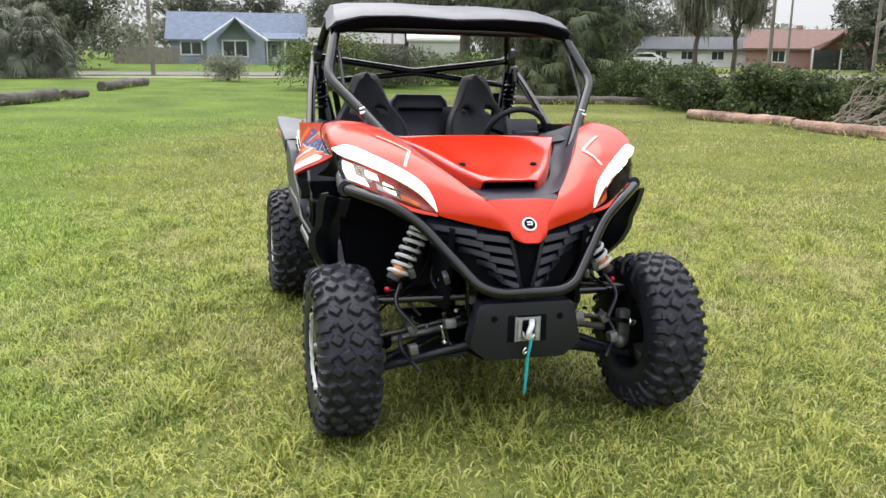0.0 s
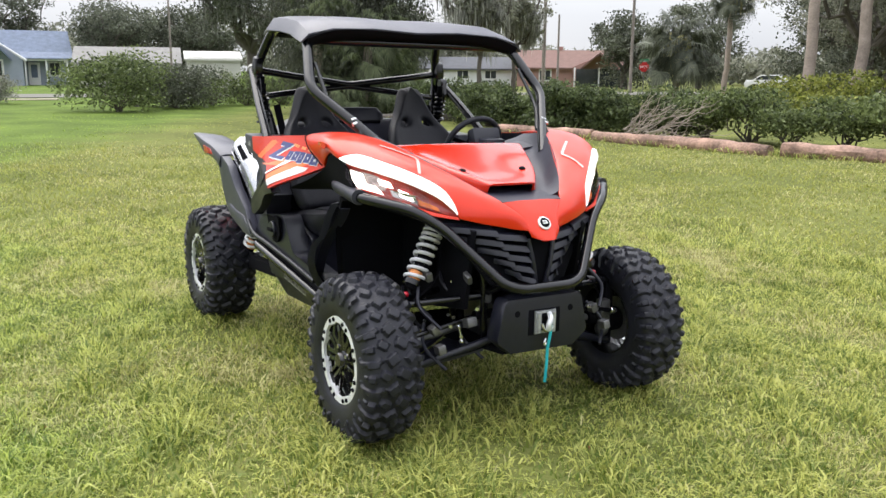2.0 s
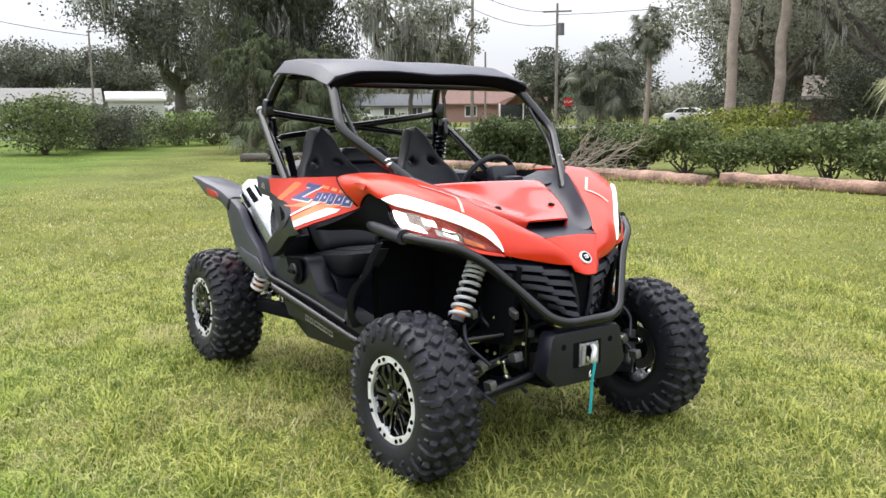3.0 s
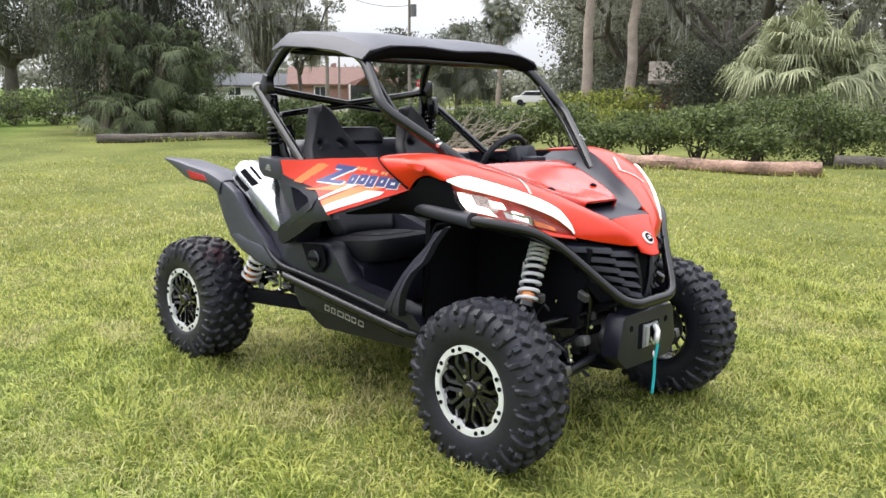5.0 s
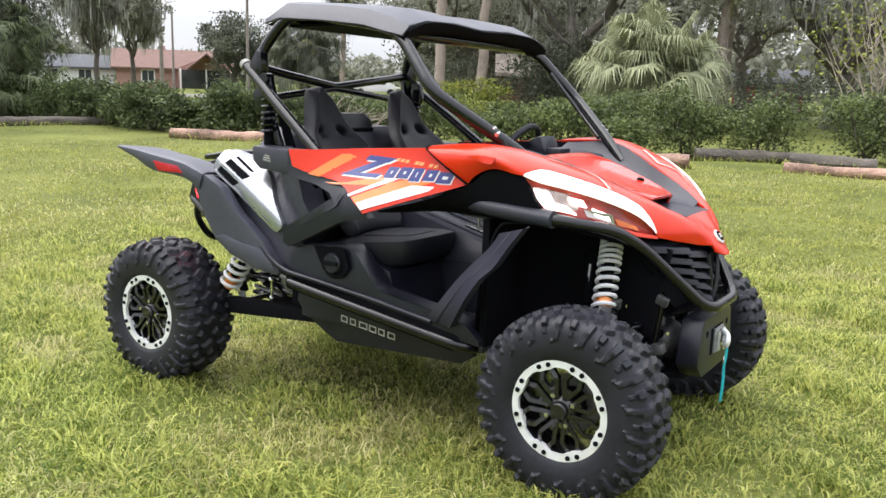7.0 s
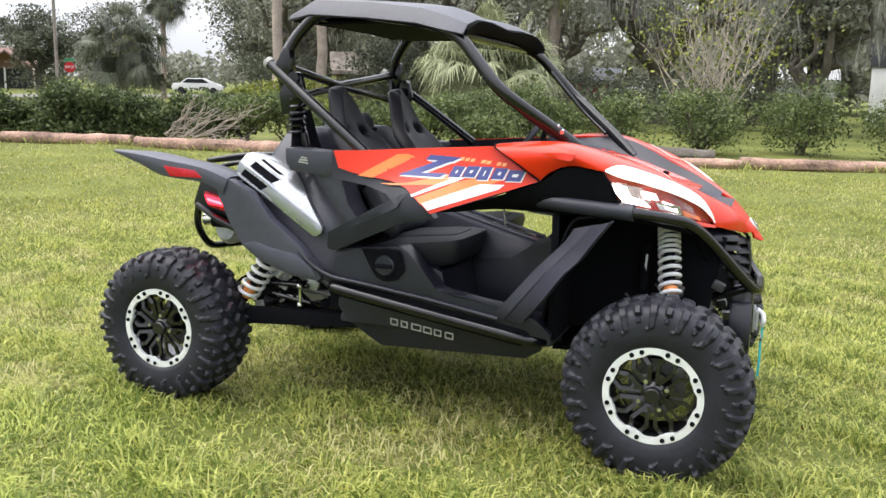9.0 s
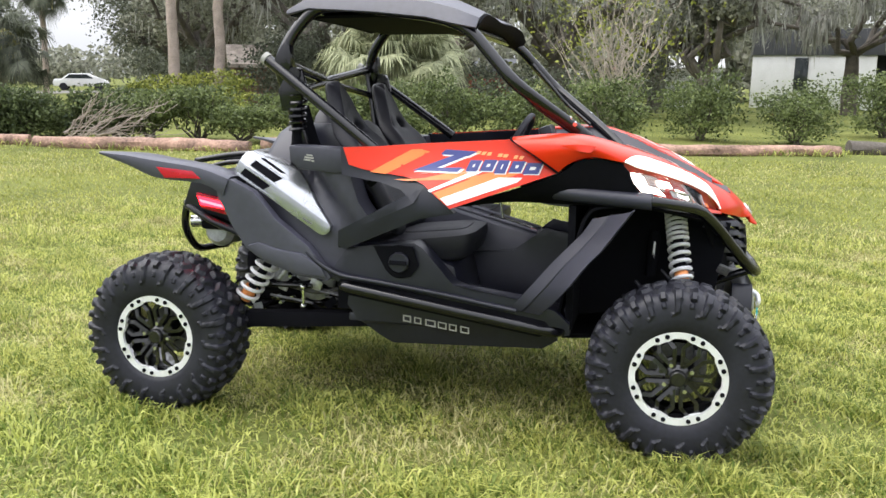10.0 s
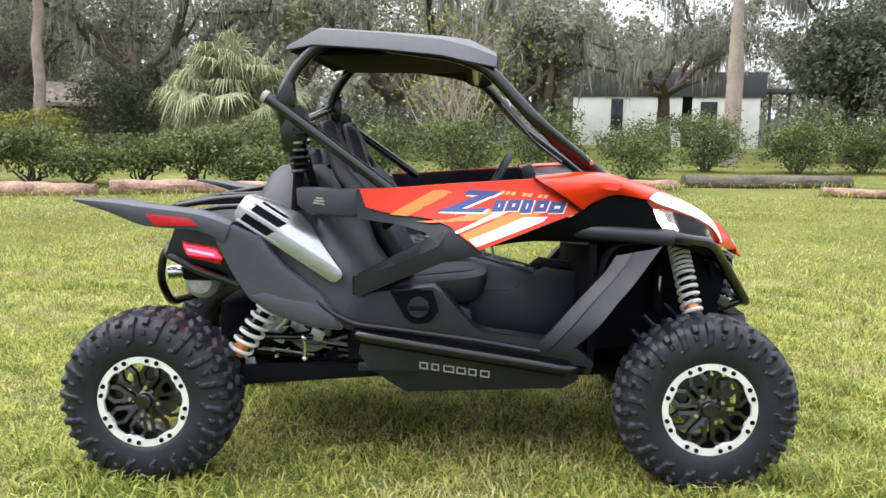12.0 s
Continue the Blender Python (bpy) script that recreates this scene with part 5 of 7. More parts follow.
# -- cabin
for yc in (-0.33, 0.33):
    seat = part("seat", loft([rounded(-1.10, yc, z, hx, hy, 28, 5.0, t) for z, hx, hy, t in ((0.70, 0.18, 0.19, 0.12), (0.725, 0.21, 0.22, 0.12), (0.785, 0.225, 0.235, 0.12), (0.815, 0.22, 0.23, 0.12), (0.832, 0.18, 0.19, 0.10))]), FABRIC, vehicle, "black vinyl bucket seat")
    part("seat_insert", loft([rounded(-1.08, yc, z, hx, hy, 24, 5.0, 0.10) for z, hx, hy in ((0.81, 0.155, 0.135), (0.838, 0.15, 0.13), (0.846, 0.125, 0.11))]), FABRIC, seat)
    us = (-1.0, -0.84, -0.64, -0.30, 0.0, 0.30, 0.64, 0.84, 1.0)
    spec = ((0.80, -1.27, 0.20), (0.86, -1.30, 0.235), (0.98, -1.36, 0.245), (1.10, -1.44, 0.245), (1.19, -1.50, 0.225), (1.235, -1.525, 0.195), (1.278, -1.548, 0.165), (1.33, -1.57, 0.135), (1.40, -1.59, 0.110), (1.46, -1.605, 0.090), (1.49, -1.61, 0.062))
    bm = bmesh.new()
    vs = [[bm.verts.new((x + 0.06 * abs(u) ** 3 * (1 if z < 1.22 else 0.25) - 0.015 * (1 - u * u), yc + u * w, z)) for u in us] for z, x, w in spec]
    for i in range(len(vs) - 1):
        for j in range(len(us) - 1):
            if not (i == 5 and j in (2, 5)):
                bm.faces.new((vs[i][j], vs[i][j + 1], vs[i + 1][j + 1], vs[i + 1][j]))
    bmesh.ops.recalc_face_normals(bm, faces=bm.faces)
    bmesh.ops.solidify(bm, geom=bm.faces[:], thickness=0.07)
    back = part("backrest", bm, FABRIC, seat, sharp=180)
    sub = back.modifiers.new("round", "SUBSURF")
    sub.levels = sub.render_levels = 2
    part("stitch_line", tube([(-1.345, yc, 1.02), (-1.425, yc, 1.14), (-1.47, yc, 1.20)], 0.004, 0.05, 6), STEEL, seat)
part("cabin_floor", block((-0.93, 0, 0.46), (0.98, 1.24, 0.04), 0.01), GREYPL, vehicle)
part("toe_board", slab_flat([(-0.43, -0.62), (-0.43, 0.62), (-0.46, 0.62), (-0.46, -0.62)], 0.99, 0.99, 0.52, -1, 1), DARK, vehicle)
tunnel = part("centre_tunnel", loft([rounded(-0.95, 0, z, hx, hy, 24, 7.0, t) for z, hx, hy, t in ((0.47, 0.44, 0.17, 0.0), (0.74, 0.40, 0.15, -0.12), (0.85, 0.38, 0.12, -0.27), (0.862, 0.36, 0.10, -0.27))]), GREYPL, vehicle, "charcoal plastic centre console sloping to the front")
for y in (-0.075, 0.075):
    part("console_trim", tube([(-1.22, y, 0.938), (-0.95, y, 0.868), (-0.66, y, 0.790)], 0.009, 0.05, 8), MIDGREY, tunnel)
part("shift_gate", block((-0.80, 0.0, 0.826), (0.22, 0.06, 0.012), 0.004, pose(0, 0, 0, 0, 15, 0)), GLOSSBLK, tunnel)
part("shift_lever", tube([(-0.84, 0.0, 0.83), (-0.86, 0.0, 0.95)], 0.006, 0.02), CHROME, tunnel)
part("warning_mark", block((-0.68, -0.055, 0.800), (0.035, 0.016, 0.004), 0, pose(0, 0, 0, 0, 15, 0)), REDREF, tunnel)
for side, word in SIDES:
    part("footwell_panel", slab([(-0.76, 0.715), (-0.70, 0.745), (-0.613, 0.826), (-0.56, 0.815), (-0.44, 0.80), (-0.44, 0.47), (-0.98, 0.47), (-0.98, 0.70)], lambda x, z: 0.172 + 0.10 * max(0.0, 0.72 - z), 0.015, side, 0.1, 0.005), PLASTIC, vehicle)
    part("seat_base", slab([(-1.36, 0.50), (-1.36, 0.80), (-1.10, 0.76), (-0.95, 0.70), (-0.90, 0.50)], 0.57, 0.40, side, 0, 0.01), PLASTIC, vehicle)
part("dashboard", sheet(mirrored_rows([
    [(-0.40, 0.0, 1.19), (-0.40, 0.30, 1.19), (-0.44, 0.60, 1.225)],
    [(-0.58, 0.0, 1.205), (-0.58, 0.30, 1.205), (-0.60, 0.61, 1.235)],
    [(-0.68, 0.0, 1.180), (-0.68, 0.30, 1.180), (-0.68, 0.61, 1.19)],
    [(-0.69, 0.0, 1.08), (-0.69, 0.30, 1.08), (-0.68, 0.60, 1.09)],
    [(-0.60, 0.0, 0.99), (-0.60, 0.30, 0.99), (-0.60, 0.58, 1.00)],
    [(-0.45, 0.0, 0.97), (-0.45, 0.30, 0.97), (-0.45, 0.58, 0.98)]]), 0.012, 4, 3), PLASTIC, vehicle, "black plastic dashboard")
part("instrument_pod", join(block((-0.665, 0.30, 1.235), (0.07, 0.17, 0.10), 0.02, pose(0, 0, 0, 0, -20, 0)), block((-0.60, 0.30, 1.21), (0.10, 0.12, 0.05), 0.015)), PLASTIC, vehicle)
wheel_m = pose(-0.835, 0.335, 1.185, 0, -62, 0)
ring = [wheel_m @ Vector((0.165 * math.cos(a), 0.165 * math.sin(a), 0)) for a in [2 * math.pi * i / 36 for i in range(37)]]
steer = part("steering_wheel", sweep(bmesh.new(), ring, 0.016, 10, caps=False), FABRIC, vehicle, "black leather-rimmed steering wheel")
for a in (0.3, math.pi - 0.3, -math.pi / 2):
    part("wheel_spoke", tube([wheel_m @ Vector((0, 0, -0.02)), wheel_m @ Vector((0.16 * math.sin(a), 0.16 * math.cos(a), 0))], 0.014, 0.02, 8, 0.5), DARK, steer)
part("wheel_boss", cyl(wheel_m @ Vector((0, 0, -0.03)), wheel_m @ Vector((0, 0, 0.012)), 0.045, 18, 0.008), DARK, steer)
part("steering_column", tube([wheel_m @ Vector((0, 0, -0.02)), (-0.60, 0.335, 1.06)], 0.022, 0.02), DARK, vehicle)

# -- engine bay and tail
intake = part("air_intake_box", loft([rounded(-1.70, 0.01, z, hx, hy, 24, 6.0) for z, hx, hy in ((1.02, 0.08, 0.20), (1.20, 0.08, 0.20), (1.325, 0.065, 0.175), (1.365, 0.045, 0.14))]), PLASTIC, vehicle, "black louvred air intake box between the seats")
for i in range(4):
    part("louvre", block((-1.618, 0.01, 1.13 + 0.05 * i), (0.018, 0.27, 0.022), 0.004, pose(0, 0, 0, 0, 25, 0)), DARK, intake)
part("engine_cover", loft([rounded(-1.72, 0, z, hx, hy, 28, 5.0) for z, hx, hy in ((0.95, 0.20, 0.60), (1.15, 0.17, 0.55), (1.26, 0.12, 0.46), (1.295, 0.08, 0.40))]), GREYPL, vehicle, "charcoal engine cover behind the seats")
part("firewall", slab_flat([(-1.40, -0.64), (-1.40, 0.64), (-1.46, 0.64), (-1.46, -0.64)], 1.12, 1.12, 0.62, -1, 1), DARK, vehicle)
part("cargo_tray", slab_flat([(-1.75, -0.50), (-1.75, 0.50), (-2.22, 0.50), (-2.22, -0.50)], 1.06, 1.06, 0.05, -1, 1), PLASTIC, vehicle)
for y in (-0.28, 0.0, 0.28):
    part("rack_bar", tube([(-2.26, y, 1.118), (-2.02, y, 1.13), (-1.80, y, 1.15)], 0.011, 0.05), TUBE, vehicle)
part("rack_bar", tube([(-2.262, -0.32, 1.118), (-2.262, 0.32, 1.118)], 0.014, 0.03), TUBE, vehicle)
part("engine_block", block((-1.72, 0.0, 0.62), (0.50, 0.56, 0.36), 0.03), DARK, vehicle)
part("gearbox", block((-2.02, 0.0, 0.52), (0.26, 0.34, 0.26), 0.04), DARK, vehicle)
part("rear_keel", slab_flat([(-1.40, -0.45), (-1.40, 0.45), (-2.15, 0.22), (-2.15, -0.22)], 0.385, 0.385, 0.015, -1, 1), DARK, vehicle)
part("rear_crossmember", block((-2.12, 0, 0.90), (0.16, 1.02, 0.20), 0.02), DARK, vehicle)
muffler = part("muffler", lathe([(0.050, -0.24), (0.076, -0.21), (0.080, 0.17), (0.05, 0.21)], 28), CAST, vehicle, "grey metal exhaust silencer", at=pose(-2.13, -0.24, 0.79, 0, 0, 0))
part("strap_band", lathe([(0.082, -0.12), (0.082, -0.09)], 28, close=False), DARK, muffler)
part("exhaust_tip", tube([(-2.17, -0.36, 0.80), (-2.22, -0.42, 0.83), (-2.285, -0.43, 0.825)], 0.030, 0.03, 14), CHROME, vehicle)
for side, word in SIDES:
    part("rear_bumper", tube([(-2.285, side * 0.10, 0.66), (-2.30, side * 0.38, 0.68), (-2.315, side * 0.46, 0.80), (-2.29, side * 0.46, 0.93), (-2.20, side * 0.44, 0.99)], 0.018, 0.06), TUBE, vehicle)
    part("crankcase_cover", lathe([(0.095, 0.0), (0.095, 0.02), (0.075, 0.035), (0.03, 0.04)], 24), CAST, vehicle, at=pose(-1.66, side * 0.40, 0.565, 0, 0, 0 if side > 0 else 180))
    part("chain_guard", block((-1.84, side * 0.38, 0.60), (0.16, 0.10, 0.10), 0.025, pose(0, 0, 0, 0, 20, 0)), CAST, vehicle)
    part("coolant_pipe", tube([(-1.45, side * 0.45, 0.56), (-1.62, side * 0.48, 0.52), (-1.85, side * 0.40, 0.545)], 0.013, 0.08), STEEL, vehicle)
    part("brake_hose", tube([(-1.50, side * 0.52, 0.62), (-1.72, side * 0.53, 0.565), (-1.98, side * 0.56, 0.60), (-2.05, side * 0.57, 0.47)], 0.007, 0.08, 7), DARK, vehicle)
    part("sway_link", join(cyl((-1.655, side * 0.575, 0.565), (-1.655, side * 0.575, 0.485), 0.008), join(lathe_at((-1.655, side * 0.575, 0.57), 0.016), lathe_at((-1.655, side * 0.575, 0.48), 0.015))), CHROME, vehicle)
    part("sway_bar", tube([(-1.95, side * 0.30, 0.56), (-1.90, side * 0.55, 0.565), (-1.62, side * 0.555, 0.57)], 0.011, 0.05), TUBE, vehicle)
    part("frame_rail", tube([(-0.45, side * 0.40, 0.43), (-1.40, side * 0.45, 0.45), (-1.95, side * 0.25, 0.43)], 0.022, 0.1), TUBE, vehicle)
    part("subframe_tube", tube([(-1.45, side * 0.55, 0.62), (-1.80, side * 0.50, 0.84), (-2.20, side * 0.42, 0.92)], 0.018, 0.1), TUBE, vehicle)

    # small fittings, rods and hoses seen below the mudguard
    fit = random.Random(31)
    for i in range(26):
        x, z, y = fit.uniform(-1.95, -1.42), fit.uniform(0.45, 0.60), side * fit.uniform(0.44, 0.54)
        kind = i % 4
        if kind == 0:
            part("bracket", block((x, y, z), (fit.uniform(0.03, 0.06), 0.012, fit.uniform(0.03, 0.05)), 0.003, pose(0, 0, 0, 0, fit.uniform(-40, 40), 0)), CAST if i % 8 else DARK, vehicle)
        elif kind == 1:
            part("bolt", cyl((x, y, z), (x, y + side * 0.03, z), 0.009, 8, 0.002), CHROME, vehicle)
        elif kind == 2:
            part("hose", tube([(x - 0.12, y, z + 0.05), (x, y + side * 0.02, z - 0.02), (x + 0.11, y, z + fit.uniform(-0.03, 0.06))], 0.008, 0.05, 8), DARK, vehicle)
        else:
            part("rod", tube([(x - 0.09, y, z), (x + 0.09, y, z - 0.025)], 0.006, 0.02, 8), STEEL, vehicle)
    part("spring_link", cyl((-1.78, side * 0.56, 0.60), (-1.70, side * 0.56, 0.68), 0.012, 10), CAST, vehicle)
    part("pillar_plate", slab([(-0.40, 1.262), (-0.45, 1.33), (-0.49, 1.33), (-0.46, 1.262)], 0.535, 0.012, side, 0, 0.003), TUBE, vehicle)
    part("inner_brace", tube([(-0.47, side * 0.50, 1.285), (-0.62, side * 0.60, 1.40), (-0.80, side * 0.60, 1.60)], 0.010, 0.06), TUBE, vehicle)

# ---- lawn ----
def smoothstep(a, b, v):
    t = np.clip((v - a) / (b - a), 0, 1)
    return t * t * (3 - 2 * t)


def ground_z(x, y):
    """Lies under the four wheels and runs out level beyond them, with slight unevenness."""
    near = -0.014 - 0.01745 * y + 0.01187 * x
    far = -0.03 + 0.02 * np.sin(x * 0.9 + 1.3) * np.sin(y * 0.7) + 0.012 * np.sin(x * 2.3) * np.sin(y * 1.9 + 0.6)
    k = smoothstep(2.2, 6.0, np.hypot((x + 1.1) * 0.8, y))
    return near * (1 - k) + far * k


def mesh_from_arrays(name, verts, sizes, index):
    """A mesh from vertex places, the corner counts of its faces and their vertex numbers."""
    me = bpy.data.meshes.new(name)
    me.vertices.add(len(verts))
    me.vertices.foreach_set("co", np.ascontiguousarray(verts, dtype=np.float32).ravel())
    me.loops.add(len(index))
    me.loops.foreach_set("vertex_index", np.ascontiguousarray(index, dtype=np.int32))
    me.polygons.add(len(sizes))
    starts = np.concatenate(([0], np.cumsum(sizes)[:-1])).astype(np.int32)
    me.polygons.foreach_set("loop_start", starts)
    me.update(calc_edges=True)
    return me


ticks = np.concatenate((-np.geomspace(900, 14, 26), np.linspace(-13.5, 13.5, 109), np.geomspace(14, 900, 26)))
gx, gy = np.meshgrid(ticks - 1.0, ticks + 1.0, indexing="ij")
gz = ground_z(gx, gy)
n = len(ticks)
cell = (np.arange(n - 1)[:, None] * n + np.arange(n - 1)[None]).ravel()
ground_me = mesh_from_arrays("ground", np.stack((gx, gy, gz), -1).reshape(-1, 3), np.full(len(cell), 4), np.stack((cell, cell + n, cell + n + 1, cell + 1), -1).ravel())
ground_me.polygons.foreach_set("use_smooth", [True] * len(ground_me.polygons))
GROUNDM = mat("lawn_soil_and_thatch", (0.098, 0.126, 0.030), 0.95, vary=0.25, scale=0.5, detail_scale=14.0, color2=(0.195, 0.208, 0.062), bump=1.0, bump_scale=22, spec=0.1)
lusher(GROUNDM, (0.76, 1.01, 0.67))
ground_me.materials.append(GROUNDM)
ground = tagged(new("ground", ground_me), "mown green lawn with dry straw patches", "lawn", kind="structure")
rng = np.random.default_rng(5)


def lumps(x, y, s, seed):
    """A cheap smooth noise from a few sines, about 0 to 1."""
    r = np.random.default_rng(seed)
    v = 0
    for i in range(6):
        a, b, c = r.uniform(-1, 1), r.uniform(-1, 1), r.uniform(0, 6)
        v = v + np.sin((a * x + b * y) * s * (1 + 0.5 * i) + c)
    return np.clip(v / 6 * 1.1 + 0.5, 0, 1)


def blades(name, x, y, height, width, material, label):
    """Bent blades of grass, each of its own lean, joined into one mesh."""
    k = len(x)
    z = ground_z(x, y)
    turn, lean = rng.uniform(0, 2 * math.pi, k), rng.uniform(0.3, 1.7, k)
    way = rng.uniform(0, 2 * math.pi, k)
    h = height * rng.uniform(0.5, 1.15, k)
    side = np.stack((np.cos(turn), np.sin(turn), 0 * x), -1) * (width * rng.uniform(0.6, 1.3, k))[:, None] / 2
    out = np.stack((np.cos(way), np.sin(way), 0 * x), -1)
    base = np.stack((x, y, z - 0.008), -1)
    mid = base + out * (h * lean * 0.35)[:, None] + np.array((0, 0, 1.0)) * (h * 0.62)[:, None]
    tip = base + out * (h * lean * 1.05)[:, None] + np.array((0, 0, 1.0)) * (h * (1.02 - 0.4 * lean))[:, None]
    verts = np.stack((base - side, base + side, mid + side * 0.8, mid - side * 0.8, tip), 1).reshape(-1, 3)
    b = np.arange(k)[:, None] * 5
    index = np.concatenate((b + np.array((0, 1, 2, 3)), b + np.array((3, 2, 4))), 1).ravel()
    me = mesh_from_arrays(name, verts, np.tile((4, 3), k), index)
    me.materials.append(material)
    return tagged(new(name, me), label, "grass", kind="stuff")


def scatter(count, box, keep):
    x, y = rng.uniform(box[0], box[1], count), rng.uniform(box[2], box[3], count)
    ok = rng.uniform(0, 1, count) < keep(x, y)
    return x[ok], y[ok]


NEAR = (-6.9, 3.2, -4.1, 5.3)


def inner(x, y):
    """1 well inside the near stretch, falling to 0 at its edge."""
    d = np.minimum(np.minimum(x - NEAR[0], NEAR[1] - x), np.minimum(y - NEAR[2], NEAR[3] - y))
    return smoothstep(0.0, 2.0, d)


gx1, gy1 = scatter(510000, NEAR, lambda x, y: inner(x, y) * (0.35 + 0.65 * lumps(x, y, 3.6, 3)))
blades("grass", gx1, gy1, 0.04 + 0.095 * lumps(gx1, gy1, 6.5, 8) ** 2, 0.0092, GRASSM, "short green grass blades, uneven and tufted")
dx1, dy1 = scatter(185000, NEAR, lambda x, y: inner(x, y) * np.clip(lumps(x, y, 2.2, 21) * 1.5 - 0.40 + 0.3 * smoothstep(-1.0, 4.0, y), 0.04, 1))
blades("dry_grass", dx1, dy1, 0.04 + 0.06 * lumps(dx1, dy1, 5.1, 9), 0.007, DRYM, "straw-coloured dry grass blades among the green")


def outside(x, y):
    return 1 - inner(x, y)


gx2, gy2 = scatter(340000, (-17, 7, -9, 14), lambda x, y: outside(x, y) * (0.35 + 0.65 * lumps(x, y, 1.2, 5)) * np.clip(1.3 - np.hypot(x + 1.5, y - 1) / 13, 0.0, 1))
blades("grass", gx2, gy2, 0.045 + 0.045 * lumps(gx2, gy2, 2.0, 6), 0.018, GRASSFAR, "green lawn grass running out to the logs")
dx2, dy2 = scatter(200000, (-17, 7, -9, 14), lambda x, y: outside(x, y) * np.clip(lumps(x, y, 1.1, 31) * 1.5 - 0.3, 0.05, 1) * np.clip(1.3 - np.hypot(x + 1.5, y - 1) / 13, 0.0, 1))
blades("dry_grass", dx2, dy2, 0.05 + 0.03 * lumps(dx2, dy2, 2.0, 16), 0.011, DRYM, "straw-coloured lawn grass in patches")
gx3, gy3 = scatter(60000, (-40, 22, -16, 24), lambda x, y: np.clip((np.hypot(x + 1.5, y - 1) - 8) / 6, 0, 1) * np.clip(2.2 - np.hypot(x + 1.5, y - 1) / 14, 0, 1))
blades("grass", gx3, gy3, 0.022 + 0.015 * lumps(gx3, gy3, 0.6, 7), 0.03, GRASSFAR, "distant lawn grass")
lx, ly = scatter(900, (-6, 4, -4, 5), lambda x, y: 0.06 + 0 * x)
blades("fallen_leaf", lx, ly, 0.03 + 0 * lx, 0.03, mat("dead_leaf", (0.26, 0.1, 0.05), 0.8, vary=0.3, scale=3), "small reddish-brown fallen leaves in the grass")

# ---- logs round the lawn ----
def log(a, b, r, dark=False):
    a, b = Vector((*a, 0)), Vector((*b, 0))
    mid = (a + b) / 2
    length = (b - a).length
    m = pose(mid.x, mid.y, float(ground_z(np.float64(mid.x), np.float64(mid.y))) + r * 0.72, 0, 0, math.degrees(math.atan2((b - a).y, (b - a).x)))
    bm = bmesh.new()
    k = max(6, int(length / 0.12))
    seedv = rng.uniform(0, 50)
    rings = []
    for i in range(k + 1):
        x = -length / 2 + length * i / k
        rr = r * (1 + 0.06 * math.sin(x * 1.3 + seedv) + 0.1 * (0.5 - i / k))
        rings.append([bm.verts.new((x, rr * math.cos(q) * (1 + 0.20 * noise.noise((x * 2.5, math.cos(q) * 1.5, math.sin(q) * 1.5 + seedv))) + 0.07 * math.sin(x * 1.4 + seedv), rr * math.sin(q) * (1 + 0.26 * noise.noise((x * 2.5 + 9, math.cos(q) * 1.5, math.sin(q) * 1.5 + seedv))))) for q in [2 * math.pi * j / 14 for j in range(14)]])
    for p, q in zip(rings, rings[1:]):
        for j in range(14):
            bm.faces.new((p[j], p[(j + 1) % 14], q[(j + 1) % 14], q[j]))
    bm.faces.new(rings[0])
    bm.faces.new(rings[-1])
    ob = part("log", bm, BARK if dark else LOGBARK, at=m)
    tagged(ob, "grey weathered fallen log lying on the lawn" if dark else "reddish-brown weathered log lying along the lawn edge", "log", "logs edging the lawn")


TUFTS = []
for a, b, r, d in (((-22.2, 7.4), (-20.6, 12.2), 0.17, True), ((-15.7, 10.35), (-12.9, 11.2), 0.17, False), ((-12.7, 11.2), (-8.1, 11.75), 0.18, False), ((-7.9, 11.8), (-3.9, 13.1), 0.18, False),
                   ((-4.4, 15.1), (-2.6, 16.0), 0.17, True), ((-2.5, 15.4), (-0.9, 15.7), 0.2, True), ((-2.3, 13.9), (-0.2, 14.2), 0.14, False), ((-0.3, 14.4), (3.6, 15.45), 0.16, False), ((3.9, 16.1), (8.2, 17.2), 0.2, True), ((6.4, 14.4), (10.4, 14.0), 0.13, False),
                   ((-20.2, -8.2), (-25.3, -5.7), 0.26, True), ((-26.0, -5.6), (-27.2, -5.2), 0.19, True), ((-31.0, -5.1), (-36.0, -3.9), 0.24, True)):
    log(a, b, r * 0.82, d)
    t = rng.uniform(-0.02, 1.02, int(170 * math.dist(a, b)))
    off = rng.normal(0, 0.13, len(t))
    along = np.array(b) - np.array(a)
    perp = np.array((-along[1], along[0])) / np.linalg.norm(along)
    tx, ty = a[0] + along[0] * t + perp[0] * off, a[1] + along[1] * t + perp[1] * off
    TUFTS.append(np.stack((tx, ty), -1))


tuft = np.concatenate(TUFTS)
blades("tall_grass", tuft[:, 0], tuft[:, 1], 0.10 + 0.16 * lumps(tuft[:, 0], tuft[:, 1], 1.7, 41), 0.018, GRASSM, "longer grass tufts growing along the logs")


